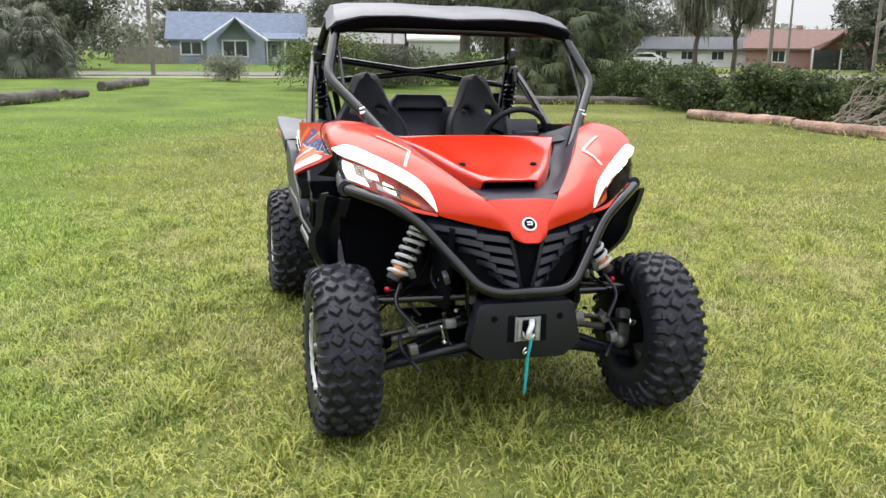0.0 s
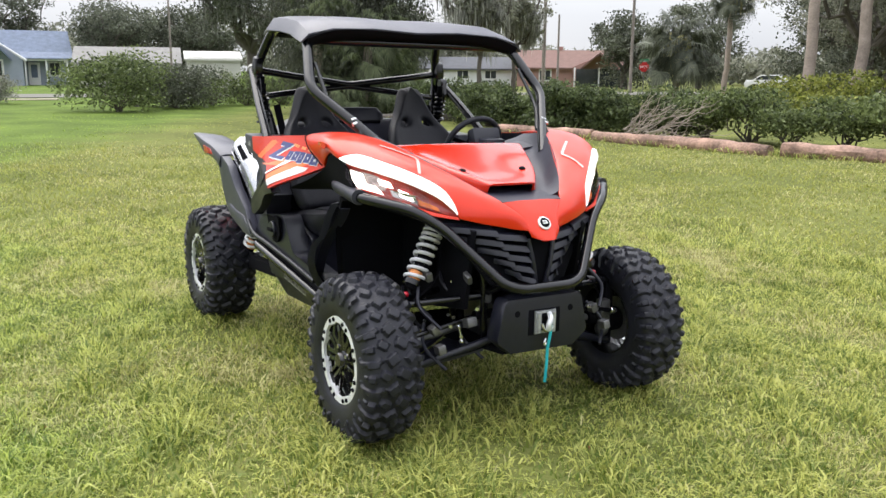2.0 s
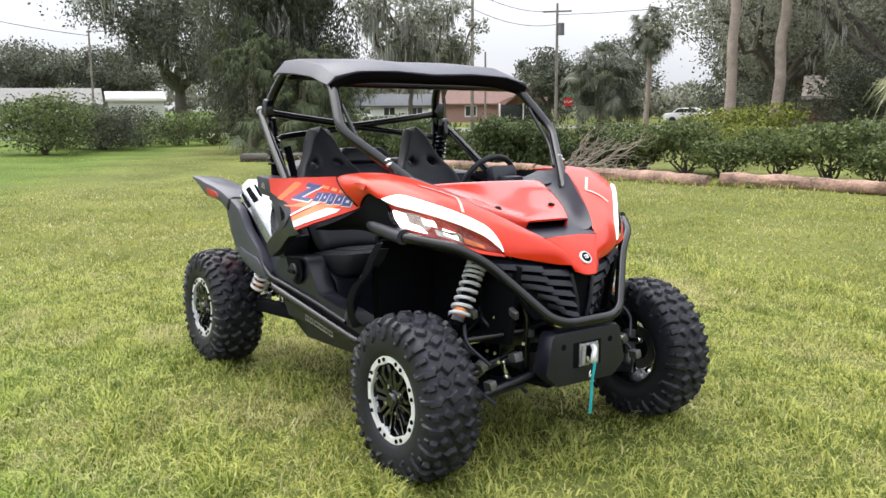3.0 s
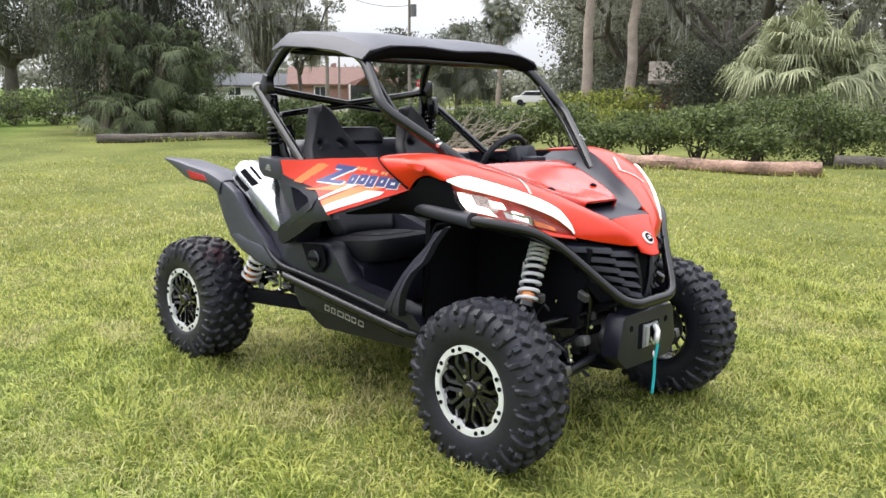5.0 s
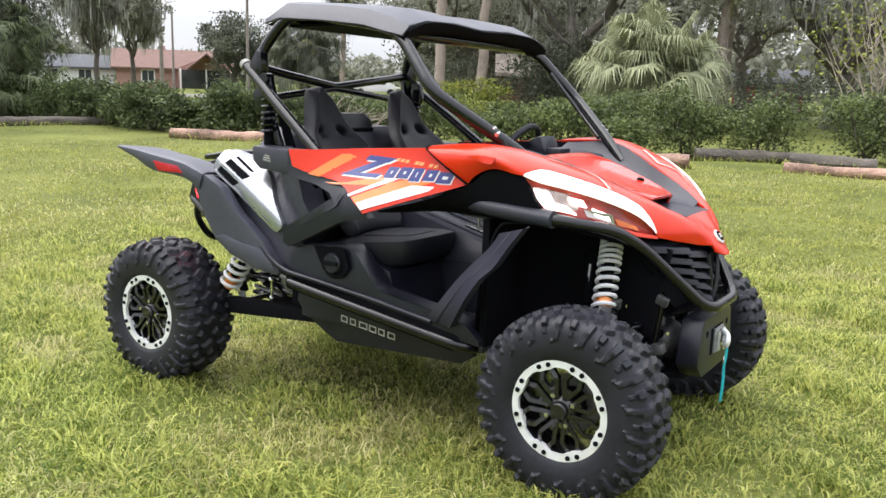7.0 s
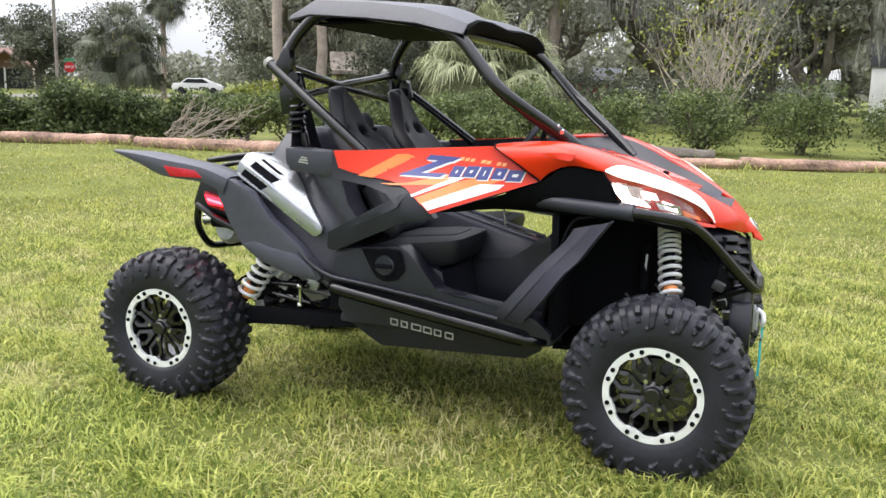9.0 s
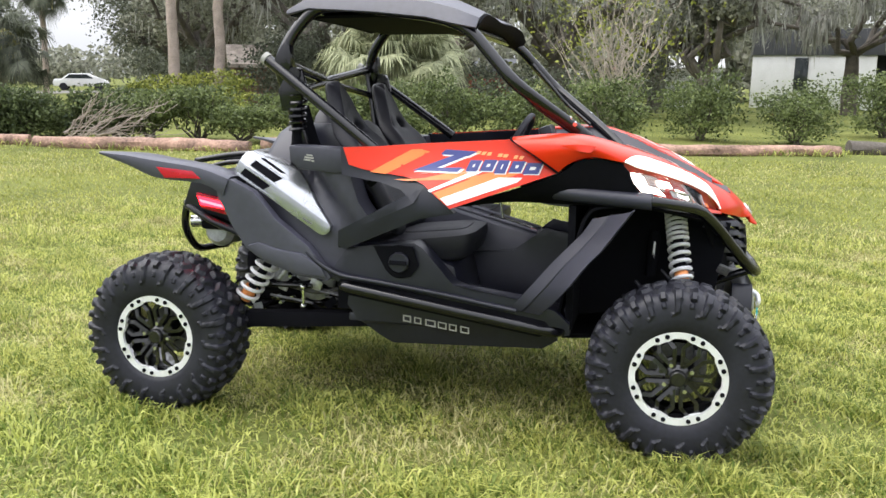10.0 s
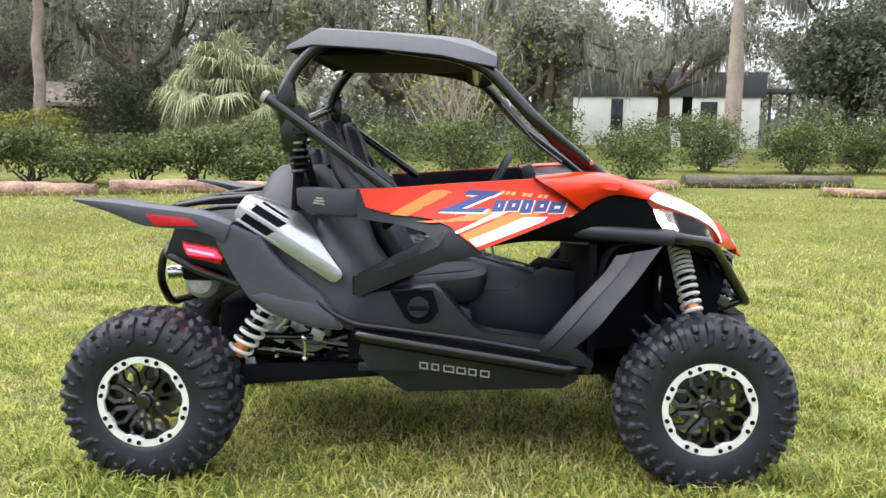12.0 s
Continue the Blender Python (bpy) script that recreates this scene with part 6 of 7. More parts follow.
# ---- plants ----
def leaf_cloud(name, blobs, size, material, parent, label="", droop=0.0, aspect=0.55, seed=1, loose=0.40):
    """Many small leaves in ragged clumps; blobs are (centre, radii, number)."""
    r = np.random.default_rng(seed)
    pts = []
    for c, rad, num in blobs:
        clumps = max(3, num // 45)
        d = r.normal(size=(clumps, 3))
        d /= np.linalg.norm(d, axis=1)[:, None]
        cc = np.array(c) + d * np.array(rad) * (r.uniform(0.35, 1.05, clumps) ** 0.7)[:, None]
        which = r.integers(0, clumps, num)
        spread = loose * np.array(rad) * r.uniform(0.5, 1.4, clumps)[which][:, None]
        pts.append(cc[which] + np.clip(r.normal(size=(num, 3)), -1.35, 1.35) * spread)
    p = np.concatenate(pts)
    k = len(p)
    u = r.normal(size=(k, 3))
    u /= np.linalg.norm(u, axis=1)[:, None]
    u[:, 2] -= droop
    u /= np.linalg.norm(u, axis=1)[:, None]
    w = np.cross(u, r.normal(size=(k, 3)))
    w /= np.linalg.norm(w, axis=1)[:, None]
    s = size * r.uniform(0.6, 1.4, k)[:, None]
    verts = np.stack((p - u * s * 0.5, p + w * s * aspect * 0.5, p + u * s * 0.5, p - w * s * aspect * 0.5), 1).reshape(-1, 3)
    me = mesh_from_arrays(name, verts, np.full(k, 4), np.arange(4 * k))
    me.materials.append(material)
    ob = new(name, me)
    ob.parent = parent
    return tagged(ob, label, kind="stuff")


def strands(name, tops, lengths, width, material, parent, label="", seed=2):
    """Hanging moss: thin tapering strips below the limbs."""
    r = np.random.default_rng(seed)
    p = np.array(tops)
    k = len(p)
    a = r.uniform(0, math.pi, k)
    s = np.stack((np.cos(a), np.sin(a), 0 * a), -1) * (width * r.uniform(0.5, 1.5, k))[:, None]
    ln = np.array(lengths)[:, None]
    sway = r.normal(size=(k, 3)) * 0.06
    down = np.array((0, 0, -1.0))
    mid, low = p + down * ln * 0.5 + sway, p + down * ln + 2 * sway
    verts = np.stack((p - s * 0.5, p + s * 0.5, mid + s * 0.7, mid - s * 0.7, low), 1).reshape(-1, 3)
    b = np.arange(k)[:, None] * 5
    me = mesh_from_arrays(name, verts, np.tile((4, 3), k), np.concatenate((b + np.array((0, 1, 2, 3)), b + np.array((3, 2, 4))), 1).ravel())
    me.materials.append(material)
    ob = new(name, me)
    ob.parent = parent
    return tagged(ob, label, kind="stuff")


def bend(a, b, r0, r1, seed, wob=0.12, k=7):
    """A crooked tapering limb between two points."""
    r = random.Random(seed)
    a, b = Vector(a), Vector(b)
    size = (b - a).length
    pts = []
    for i in range(k + 1):
        t = i / k
        off = Vector((r.uniform(-1, 1), r.uniform(-1, 1), r.uniform(-1, 1))) * size * wob * math.sin(math.pi * t)
        pts.append(a.lerp(b, t) + off)
    return pts, [r0 + (r1 - r0) * i / k for i in range(k + 1)]


def oak(name, x, y, height, spread, seed, leaf=OAKLEAF, leaf_size=0.2, leaves=9000, moss=0, label="spreading live oak with dark leaves", trunk_r=0.4, low=0.35, bark=BARK, wide=1.0, low_blobs=0, droop=0.0, low_top=0.4):
    r = random.Random(seed)
    tree = thing(name, pose(x, y, -0.05, 0, 0, r.uniform(0, 360)), label, "tree")
    fork = height * low
    bm = sweep(bmesh.new(), *bend((0, 0, 0), (r.uniform(-0.3, 0.3), r.uniform(-0.3, 0.3), fork), trunk_r * 1.25, trunk_r * 0.8, seed, 0.022 if low < 0.6 else 0.012), 10)
    part("trunk", bm, bark, tree)
    blobs, tops = [], []
    limbs = 7
    for i in range(limbs):
        a = 2 * math.pi * i / limbs + r.uniform(-0.3, 0.3)
        d = spread * r.uniform(0.45, 0.85)
        end = (math.cos(a) * d, math.sin(a) * d * wide, fork + (height - fork) * r.uniform(0.3, 0.9))
        pts, rad = bend((0, 0, fork * 0.92), end, trunk_r * 0.55, 0.05, seed * 31 + i, 0.12)
        bm = sweep(bmesh.new(), pts, rad, 8)
        for j in range(3):
            s = pts[3 + j]
            e = s + Vector((r.uniform(-1, 1), r.uniform(-1, 1), r.uniform(0.1, 0.9))) * spread * 0.28
            p2, r2 = bend(s, e, rad[3 + j] * 0.6, 0.025, seed * 7 + i * 5 + j, 0.15, 5)
            sweep(bm, p2, r2, 6)
            blobs.append((tuple(e), (spread * 0.22, spread * 0.22, spread * 0.15), leaves // (limbs * 4)))
            tops += [tuple(p) for p in p2[2:]]
        blobs.append((end, (spread * 0.28, spread * 0.28, spread * 0.2), leaves // (limbs * 4)))
        tops += [tuple(p) for p in pts[3:]]
        part("limb", bm, bark, tree)
    blobs.append(((0, 0, height * 0.88), (spread * 0.45, spread * 0.45, height * 0.14), leaves // 5))
    for i in range(low_blobs):
        a = 2 * math.pi * i / low_blobs + r.uniform(-0.3, 0.3)
        d = spread * r.uniform(0.35, 0.7)
        blobs.append(((math.cos(a) * d, math.sin(a) * d, r.uniform(1.2, height * low_top)), (spread * 0.3, spread * 0.3, 1.6), leaves // 24))
    leaf_cloud("crown", blobs, leaf_size, leaf, tree, droop=droop, aspect=0.55 if droop < 0.5 else 0.28, seed=seed)
    if moss:
        rr = np.random.default_rng(seed + 5)
        knots = np.array(tops)[rr.integers(0, len(tops), max(4, moss // 14))]
        which = rr.integers(0, len(knots), moss)
        long = rr.uniform(0.4, 1.7, len(knots))[which] * rr.uniform(0.4, 1.0, moss)
        strands("hanging_moss", knots[which] + rr.normal(size=(moss, 3)) * np.array((0.24, 0.24, 0.12)), long, 0.045, MOSS, tree, "grey-green hanging moss", seed)
    return tree


def fan_palm(name, x, y, trunk_h, crown_r, fronds, seed, label, leaf=PALMLEAF, trunk_r=0.17, low=-0.55, skirt=0):
    """A sabal palm: stem, and fans of narrow drooping leaflets on bowed stalks."""
    r = np.random.default_rng(seed)
    palm = thing(name, pose(x, y, -0.05), label, "palm")
    pts, rad = bend((0, 0, 0), (0.1, 0.1, max(trunk_h, 0.3)), trunk_r * 1.15, trunk_r, seed, 0.02)
    part("trunk", sweep(bmesh.new(), pts, rad, 10), PINEBARK if trunk_h > 2 else BARK, palm)
    top = np.array((0.1, 0.1, trunk_h))
    V, S, I = [], [], []
    count = 0
    stalks = bmesh.new()
    for f in range(fronds):
        az = 2.399963 * f + r.uniform(-0.25, 0.25)
        el = math.radians(85) - (math.radians(85) - low) * (f / max(1, fronds - 1)) ** 0.8 + r.uniform(-0.30, 0.30)
        out = np.array((math.cos(az), math.sin(az), 0.0))
        reach = crown_r * r.uniform(0.28, 0.78)
        hub = top + (out * math.cos(el) + np.array((0, 0, math.sin(el)))) * reach + np.array((0, 0, -0.08 * crown_r))
        sweep(stalks, [top, (top + hub) / 2 + np.array((0, 0, 0.06 * crown_r)), hub], 0.018, 5)
        tip = el - r.uniform(0.0, 0.9)
        along = out * math.cos(tip) + np.array((0, 0, math.sin(tip)))
        across = np.cross(along, np.array((-out[1], out[0], 0.0)))
        lateral = np.array((-out[1], out[0], 0.0))
        roll = r.uniform(-0.9, 0.9)
        lateral, across = lateral * math.cos(roll) + across * math.sin(roll), across * math.cos(roll) - lateral * math.sin(roll)
        for q in range(27):
            a = (q - 13) / 13 * 1.75
            d = along * math.cos(a) + lateral * math.sin(a)
            d = d / np.linalg.norm(d)
            ln = crown_r * r.uniform(0.30, 0.42) * (1 - 0.22 * abs(a) / 1.75)
            wd = np.cross(d, across)
            wd = wd / (np.linalg.norm(wd) + 1e-9) * 0.0135 * crown_r / 1.5
            p1 = hub + d * ln * 0.55 + np.array((0, 0, -0.04 * ln))
            p2 = hub + d * ln * 0.92 + np.array((0, 0, -0.5 * ln * r.uniform(0.4, 1.7)))
            V += [hub - wd * 0.4, hub + wd * 0.4, p1 + wd, p1 - wd, p2]
            I += [count, count + 1, count + 2, count + 3, count + 3, count + 2, count + 4]
            S += [4, 3]
            count += 5
    tagged(part("stalk_tangle", stalks, leaf, palm), kind="stuff")
    me = mesh_from_arrays("frond_crown", np.array(V), np.array(S), np.array(I))
    me.materials.append(leaf)
    ob = tagged(new("frond_crown", me), kind="stuff")
    ob.parent = palm
    if skirt:
        tops = top + r.normal(size=(skirt, 3)) * np.array((0.22, 0.22, 0.2)) * crown_r / 2
        strands("dead_fronds", tops, r.uniform(0.6, 1.7, skirt), 0.09, DRYM, palm, "grey-brown dead fronds", seed)
    return palm


def shrub(height, radius, seed, leaf=HEDGELEAF, leaves=3000, size=0.075, label="dense green hedge shrub with bare stems", group="hedge shrubs", full=True):
    r = random.Random(seed)
    bush = thing("shrub", pose(0, 0, -0.04), label, "shrub", group)
    blobs = []
    bm = bmesh.new()
    for i in range(9):
        a = 2 * math.pi * i / 9 + r.uniform(-0.3, 0.3)
        end = Vector((math.cos(a) * radius * r.uniform(0.3, 0.75), math.sin(a) * radius * r.uniform(0.3, 0.75), height * r.uniform(0.45, 0.9)))
        pts, rad = bend((r.uniform(-0.12, 0.12), r.uniform(-0.12, 0.12), 0), end, 0.028, 0.008, seed * 13 + i, 0.12, 6)
        sweep(bm, pts, rad, 6)
        blobs.append((tuple(end), (radius * 0.42, radius * 0.42, height * 0.2), leaves // 12))
    tagged(part("branchwork", bm, BARK, bush), kind="stuff")
    blobs.append(((0, 0, height * 0.62), (radius * 0.7, radius * 0.7, height * 0.3), leaves // 4))
    if full:
        blobs.append(((0, 0, height * 0.30), (radius * 0.72, radius * 0.72, height * 0.22), leaves // 3))
    leaf_cloud("foliage", blobs, size, leaf, bush, seed=seed)
    return bush


hedge_kinds = [shrub(1.2, 1.0, 40 + i, leaves=4200, size=0.095, leaf=DEEPHEDGE) for i in range(3)]
open_kinds = [shrub(1.12, 0.95, 50 + i, leaves=4400, size=0.085, label="green hedge shrub on bare stems with grass beneath", group="hedge shrubs", full=False) for i in range(3)]
loose_kinds = [shrub(1.75, 1.15, 60 + i, leaves=4700, size=0.085, label="green garden shrub with several stems, grass showing beneath", group="garden shrubs") for i in range(3)]


def put(kinds, places):
    used = set()
    for i, (x, y, s) in enumerate(places):
        k = i % len(kinds)
        m = pose(x, y, -0.04, 0, 0, 137 * i % 360) @ Matrix.Diagonal((s, s, s * (0.95 + 0.1 * math.sin(i * 2.1)), 1))
        if k in used:
            c = copy_thing(kinds[k], m)
            c.scale = m.to_scale()
        else:
            used.add(k)
            kinds[k].matrix_basis = m


hedge_line = [(-29.0 + 1.05 * i, 12.2 + 0.3 * math.sin(i * 1.7) + max(0.0, (i - 10) * 0.02), 0.98 + 0.08 * math.sin(i * 3.1)) for i in range(14)]
open_line = [(-11.6 + 1.12 * i, 13.6 + 0.19 * i + 0.2 * math.sin(i * 2.3), 0.98 + 0.08 * math.sin(i * 1.9)) for i in range(6)]
hedge_line += [(-16.2 + 0.95 * i, 12.75 + 0.16 * i + 0.2 * math.sin(i * 2.3), 0.92 + 0.08 * math.sin(i * 1.9)) for i in range(5)]
put(hedge_kinds, hedge_line)
put(open_kinds, open_line)
put(loose_kinds, [(-6.2, 15.4, 0.86), (-4.9, 16.1, 0.9), (-3.3, 16.6, 0.95), (-1.4, 18.0, 0.95), (0.9, 19.3, 1.0), (3.2, 18.9, 1.0), (6.1, 22.8, 1.08), (8.9, 22.8, 1.1), (11.2, 23.4, 1.1), (13.6, 23.8, 1.1), (16.0, 24.5, 1.1)])
far_hedge = [shrub(1.5, 1.5, 90, leaves=1900, size=0.12, label="clipped green boundary hedge shrub", group="far hedge")]
put(far_hedge, [(-35.5, 5.0 + 1.6 * i, 0.95) for i in range(9)])
put([shrub(2.1, 2.0, 95, leaves=6500, size=0.11, label="large rounded garden bush on the lawn", group="")], [(-31.2, 3.5, 1.08)])
put([shrub(1.7, 1.9, 94, leaves=6000, size=0.11, leaf=DARKLEAF, label="dark rounded garden bush at the lawn's far edge", group="")], [(-33.5, 6.2, 1.0)])
put([shrub(1.5, 1.6, 96, leaves=3000, size=0.12, leaf=OAKLEAF, label="sparse grey-green bush by the path", group="")], [(-41.0, -0.3, 0.9)])
put([shrub(1.3, 1.3, 97, leaves=2000, size=0.11, leaf=YELLOWLEAF, label="yellow-green ornamental grass clump behind the hedge", group="")], [(-18.3, 25.0, 1.2), (-16.6, 26.2, 1.25), (-14.2, 21.5, 0.9)])
put([shrub(1.9, 1.7, 98, leaves=3600, size=0.1, leaf=DARKLEAF, label="dark shrub behind the hedge", group="")], [(-16.0, 31.5, 1.5), (-21.5, 31.0, 1.3), (-6.5, 30.5, 1.2), (-1.0, 33.0, 1.25), (14.5, 30.5, 1.7), (19.0, 29.0, 1.6), (-2.8, 28.0, 1.0)])

# pile of pruned branches against the hedge
pile = thing("brush_pile", pose(-12.2, 12.0, 0.0, 0, 0, 20), "heap of bare dead branches against the hedge", "brush pile")
pr = random.Random(3)
for i in range(24):
    base = Vector((pr.uniform(-0.6, 0.6), pr.uniform(-0.2, 0.3), pr.uniform(0.0, 0.25)))
    tip = base + Vector((pr.uniform(0.4, 2.0), pr.uniform(-0.5, 0.4), pr.uniform(-0.1, 0.95)))
    pts, rad = bend(base, tip, 0.016, 0.005, i, 0.08, 6)
    bm = sweep(bmesh.new(), pts, rad, 5)
    for j in (2, 3, 4):
        p2, r2 = bend(pts[j], pts[j] + Vector((pr.uniform(0.1, 0.6), pr.uniform(-0.4, 0.4), pr.uniform(-0.1, 0.5))), 0.008, 0.003, i * 9 + j, 0.1, 4)
        sweep(bm, p2, r2, 4)
    part("branch", bm, TWIG, pile)

# trees at the back of the lawn, then those behind the hedge
oak("mossy_tree", -28.0, 11.3, 13.0, 3.6, 11, WEEPLEAF, 0.16, 46000, 1400, "large dark evergreen tree with weeping foliage and moss", 0.35, 0.22, low_blobs=22, droop=1.3, low_top=0.55)
for px_, py_, trunk_h, crown_r, fronds, seed in ((-26.0, 10.0, 1.2, 1.9, 46, 3), (-25.4, 12.4, 0.9, 1.8, 40, 4), (-25.9, 11.3, 2.7, 1.8, 54, 12), (-26.4, 9.6, 3.6, 1.6, 46, 13), (-26.2, 12.7, 2.5, 1.6, 44, 14)):
    fan_palm("sabal_palm", px_, py_, trunk_h, crown_r, fronds, seed, "sabal palm with drooping dark green fans under the large tree", leaf=GREENPALM, low=-0.9)
fan_palm("sabal_palm", -9.9, 26.6, 2.0, 3.1, 330, 5, "large bushy sabal palm with silvery-green fans", low=-1.15)
fan_palm("sabal_palm", -39.2, 44.7, 7.0, 2.3, 70, 6, "tall sabal palm with a round dark crown", leaf=DARKLEAF, low=-0.9, skirt=60)
fan_palm("sabal_palm", -33.6, 34.5, 3.2, 2.9, 100, 7, "sabal palm with a skirt of dead fronds", leaf=DARKLEAF, low=-1.0, skirt=200)
fan_palm("sabal_palm", -8.6, 31.4, 6.6, 2.2, 30, 8, "leaning palm with a pale stem and dead fronds", low=-1.1, skirt=260, trunk_r=0.16)
fan_palm("sabal_palm", -46.5, -10.2, 1.6, 3.2, 74, 9, "shaggy dark green palm clump beside the path", leaf=DARKLEAF, low=-0.8)
fan_palm("sabal_palm", -50.0, -13.5, 2.6, 3.0, 66, 10, "shaggy dark green palm clump beside the path", leaf=DARKLEAF, low=-0.8, skirt=120)
for i, (x, y, h) in enumerate(((-18.9, 26.8, 12), (-17.6, 28.0, 12), (7.9, 26.8, 13), (8.9, 29.5, 11))):
    pine = oak("pine_tree", x, y, h, 2.6, 100 + i, DARKLEAF, 0.2, 2600, 60, "tall slender tree with a bare pinkish trunk", 0.19, 0.78, PINEBARK)
for i, (x, y, h, s, mo, lf, lv) in enumerate((
        (-44.9, 13.1, 9.5, 6.0, 900, DARKLEAF, 9000), (-15.0, 33.5, 10.0, 9.5, 1100, OAKLEAF, 8500), (-24.0, 38.0, 10.0, 7.5, 380, OAKLEAF, 9500), (-5.0, 36.5, 10.5, 10.0, 2200, OAKLEAF, 4200), (1.3, 30.5, 6.2, 3.0, 260, OAKLEAF, 4200),
        (8.8, 41.5, 10.5, 7.0, 2600, OAKLEAF, 3600), (16.5, 37.0, 10.0, 6.5, 2600, OAKLEAF, 3600), (14.2, 31.8, 6.0, 3.2, 60, DARKLEAF, 8000), (24.0, 34.0, 10.0, 6.5, 1500, OAKLEAF, 5000), (-0.5, 44.0, 11.0, 7.0, 1700, OAKLEAF, 4600),
        (-12.0, 48.0, 12.0, 8.0, 300, OAKLEAF, 9000), (-36.5, 22.9, 9.0, 3.2, 1050, OAKLEAF, 3000), (-38.5, 26.6, 8.6, 3.1, 900, OAKLEAF, 2600), (-34.0, 52.0, 10.0, 7.0, 200, DARKLEAF, 10000), (-28.0, 46.0, 8.0, 4.5, 100, OAKLEAF, 7000), (26.0, 54.0, 10.0, 8.0, 300, DARKLEAF, 5000))):
    oak("oak_tree", x, y, h, s, 200 + i, lf, 0.2, int(lv * 1.8), int(mo * 1.6), "spreading oak hung with grey moss behind the hedge" if mo > 150 else "leafy broad-crowned tree behind the hedge", 0.52 if s > 9 else 0.34 if s > 3.2 or x > -20 else 0.13, 0.25 if s > 9 else 0.3)
for i, (x, y, h, s) in enumerate(((-89.0, 13.0, 7.5, 4.6), (-92.0, 23.0, 8.0, 5.0), (-98.0, 14.0, 8.5, 5.5), (-96.0, 21.0, 8.0, 5.0), (-104.0, 5.0, 12.0, 5.5), (-62.0, -17.0, 8.5, 5.0), (-66.0, -11.0, 8.0, 4.5), (-84.0, -16.0, 9.0, 5.0), (-70.0, 33.0, 7.5, 5.0), (-100.0, -3.0, 8.0, 4.0), (-62.0, 66.0, 8.5, 5.5), (-61.0, 55.0, 7.0, 4.0), (-98.0, 60.0, 10.0, 6.5), (-92.0, 48.0, 9.0, 5.0), (-86.0, 38.0, 9.0, 6.0))):
    oak("distant_tree", x, y, h, s, 300 + i, DARKLEAF, 0.26, 8000, 0, "distant leafy tree behind the houses", 0.3, 0.25, low_blobs=5)
oak("oak_tree", -10.2, 37.0, 14.0, 5.0, 231, OAKLEAF, 0.18, 9000, 900, "tall oak with a thick pale trunk behind the palm", 0.36, 0.62, PINEBARK)
put([shrub(3.6, 1.15, 99, leaves=7000, size=0.1, leaf=DARKLEAF, label="dark ivy-clad stump beside the palm", group="")], [(-15.0, 30.0, 1.1)])
# bare bush with fine twigs
bare = thing("bare_bush", pose(-1.6, 24.2, 0.0), "bare many-stemmed bush with pale twigs", "bush")
for i in range(46):
    a = pr.uniform(0, 6.28)
    tip = Vector((math.cos(a) * pr.uniform(0.4, 2.9), math.sin(a) * pr.uniform(0.3, 1.8), pr.uniform(2.4, 4.8)))
    pts, rad = bend((pr.uniform(-0.2, 0.2), pr.uniform(-0.2, 0.2), 0), tip, 0.03, 0.006, 500 + i, 0.07, 6)
    bm = sweep(bmesh.new(), pts, rad, 5)
    for j in (3, 4, 5):
        p2, r2 = bend(pts[j], pts[j] + Vector((pr.uniform(-0.5, 0.5), pr.uniform(-0.5, 0.5), pr.uniform(0.2, 0.7))), 0.011, 0.004, 800 + i * 5 + j, 0.1, 4)
        sweep(bm, p2, r2, 4)
    part("stem", bm, TWIG, bare)
leaf_cloud("sparse_leaves", [((0, 0, 3.4), (2.6, 2.0, 1.7), 1500)], 0.13, YELLOWLEAF, bare, seed=9)
# far woods that close the view
woods = []
wr = np.random.default_rng(12)
for i in range(84):
    a = math.radians(66 + 136 * (i + wr.uniform(-0.4, 0.4)) / 64) if i < 64 else math.radians(wr.uniform(205, 420))
    d = wr.uniform(108, 135)
    h = wr.uniform(6.5, 9.5) if 2.72 < a < 3.6 else wr.uniform(3.5, 8.0) if 1.95 < a < 3.6 else wr.uniform(8.0, 13.0)
    woods.append(((d * math.cos(a), d * math.sin(a), h * 0.5), (wr.uniform(5, 8), wr.uniform(5, 8), h * 0.42), 950 if i < 64 else 200))
for i in range(28):
    a, d, h = math.radians(wr.uniform(77, 124)), wr.uniform(62, 84), wr.uniform(8.0, 12.5)
    woods.append(((d * math.cos(a), d * math.sin(a), h * 0.5), (wr.uniform(3, 5), wr.uniform(3, 5), h * 0.45), 900))
woods_ob = thing("far_woods", pose(0, 0, 0), "distant dark line of woods", "woods", kind="stuff")
leaf_cloud("foliage", woods, 0.75, OAKLEAF, woods_ob, seed=77, loose=0.2)

# ---- buildings and street ----
def siding(name, color, scale=1.5):
    return mat(name, color, 0.75, vary=0.06, scale=scale, bump=0.15, bump_scale=30)


PANE = mat("dark_window_glass", (0.03, 0.035, 0.04), 0.08, vary=0.2, scale=1.0, spec=0.7)
TRIM = siding("white_trim", (0.72, 0.72, 0.72))


def gable_roof(w, d, eave, ridge, over=0.5, along=True):
    """A pitched roof slab; along: the ridge runs along the front."""
    bm = bmesh.new()
    prof = [(-d / 2 - over, eave - 0.12), (0, ridge), (d / 2 + over, eave - 0.12), (d / 2 + over, eave - 0.3), (0, ridge - 0.2), (-d / 2 - over, eave - 0.3)]
    ends = (-w / 2 - over, w / 2 + over)
    rings = [[bm.verts.new((e, q, z) if along else (q, e, z)) for q, z in prof] for e in ends]
    for j in range(6):
        k = (j + 1) % 6
        bm.faces.new((rings[0][j], rings[0][k], rings[1][k], rings[1][j]))
    bm.faces.new(rings[0])
    bm.faces.new(rings[1])
    return bm


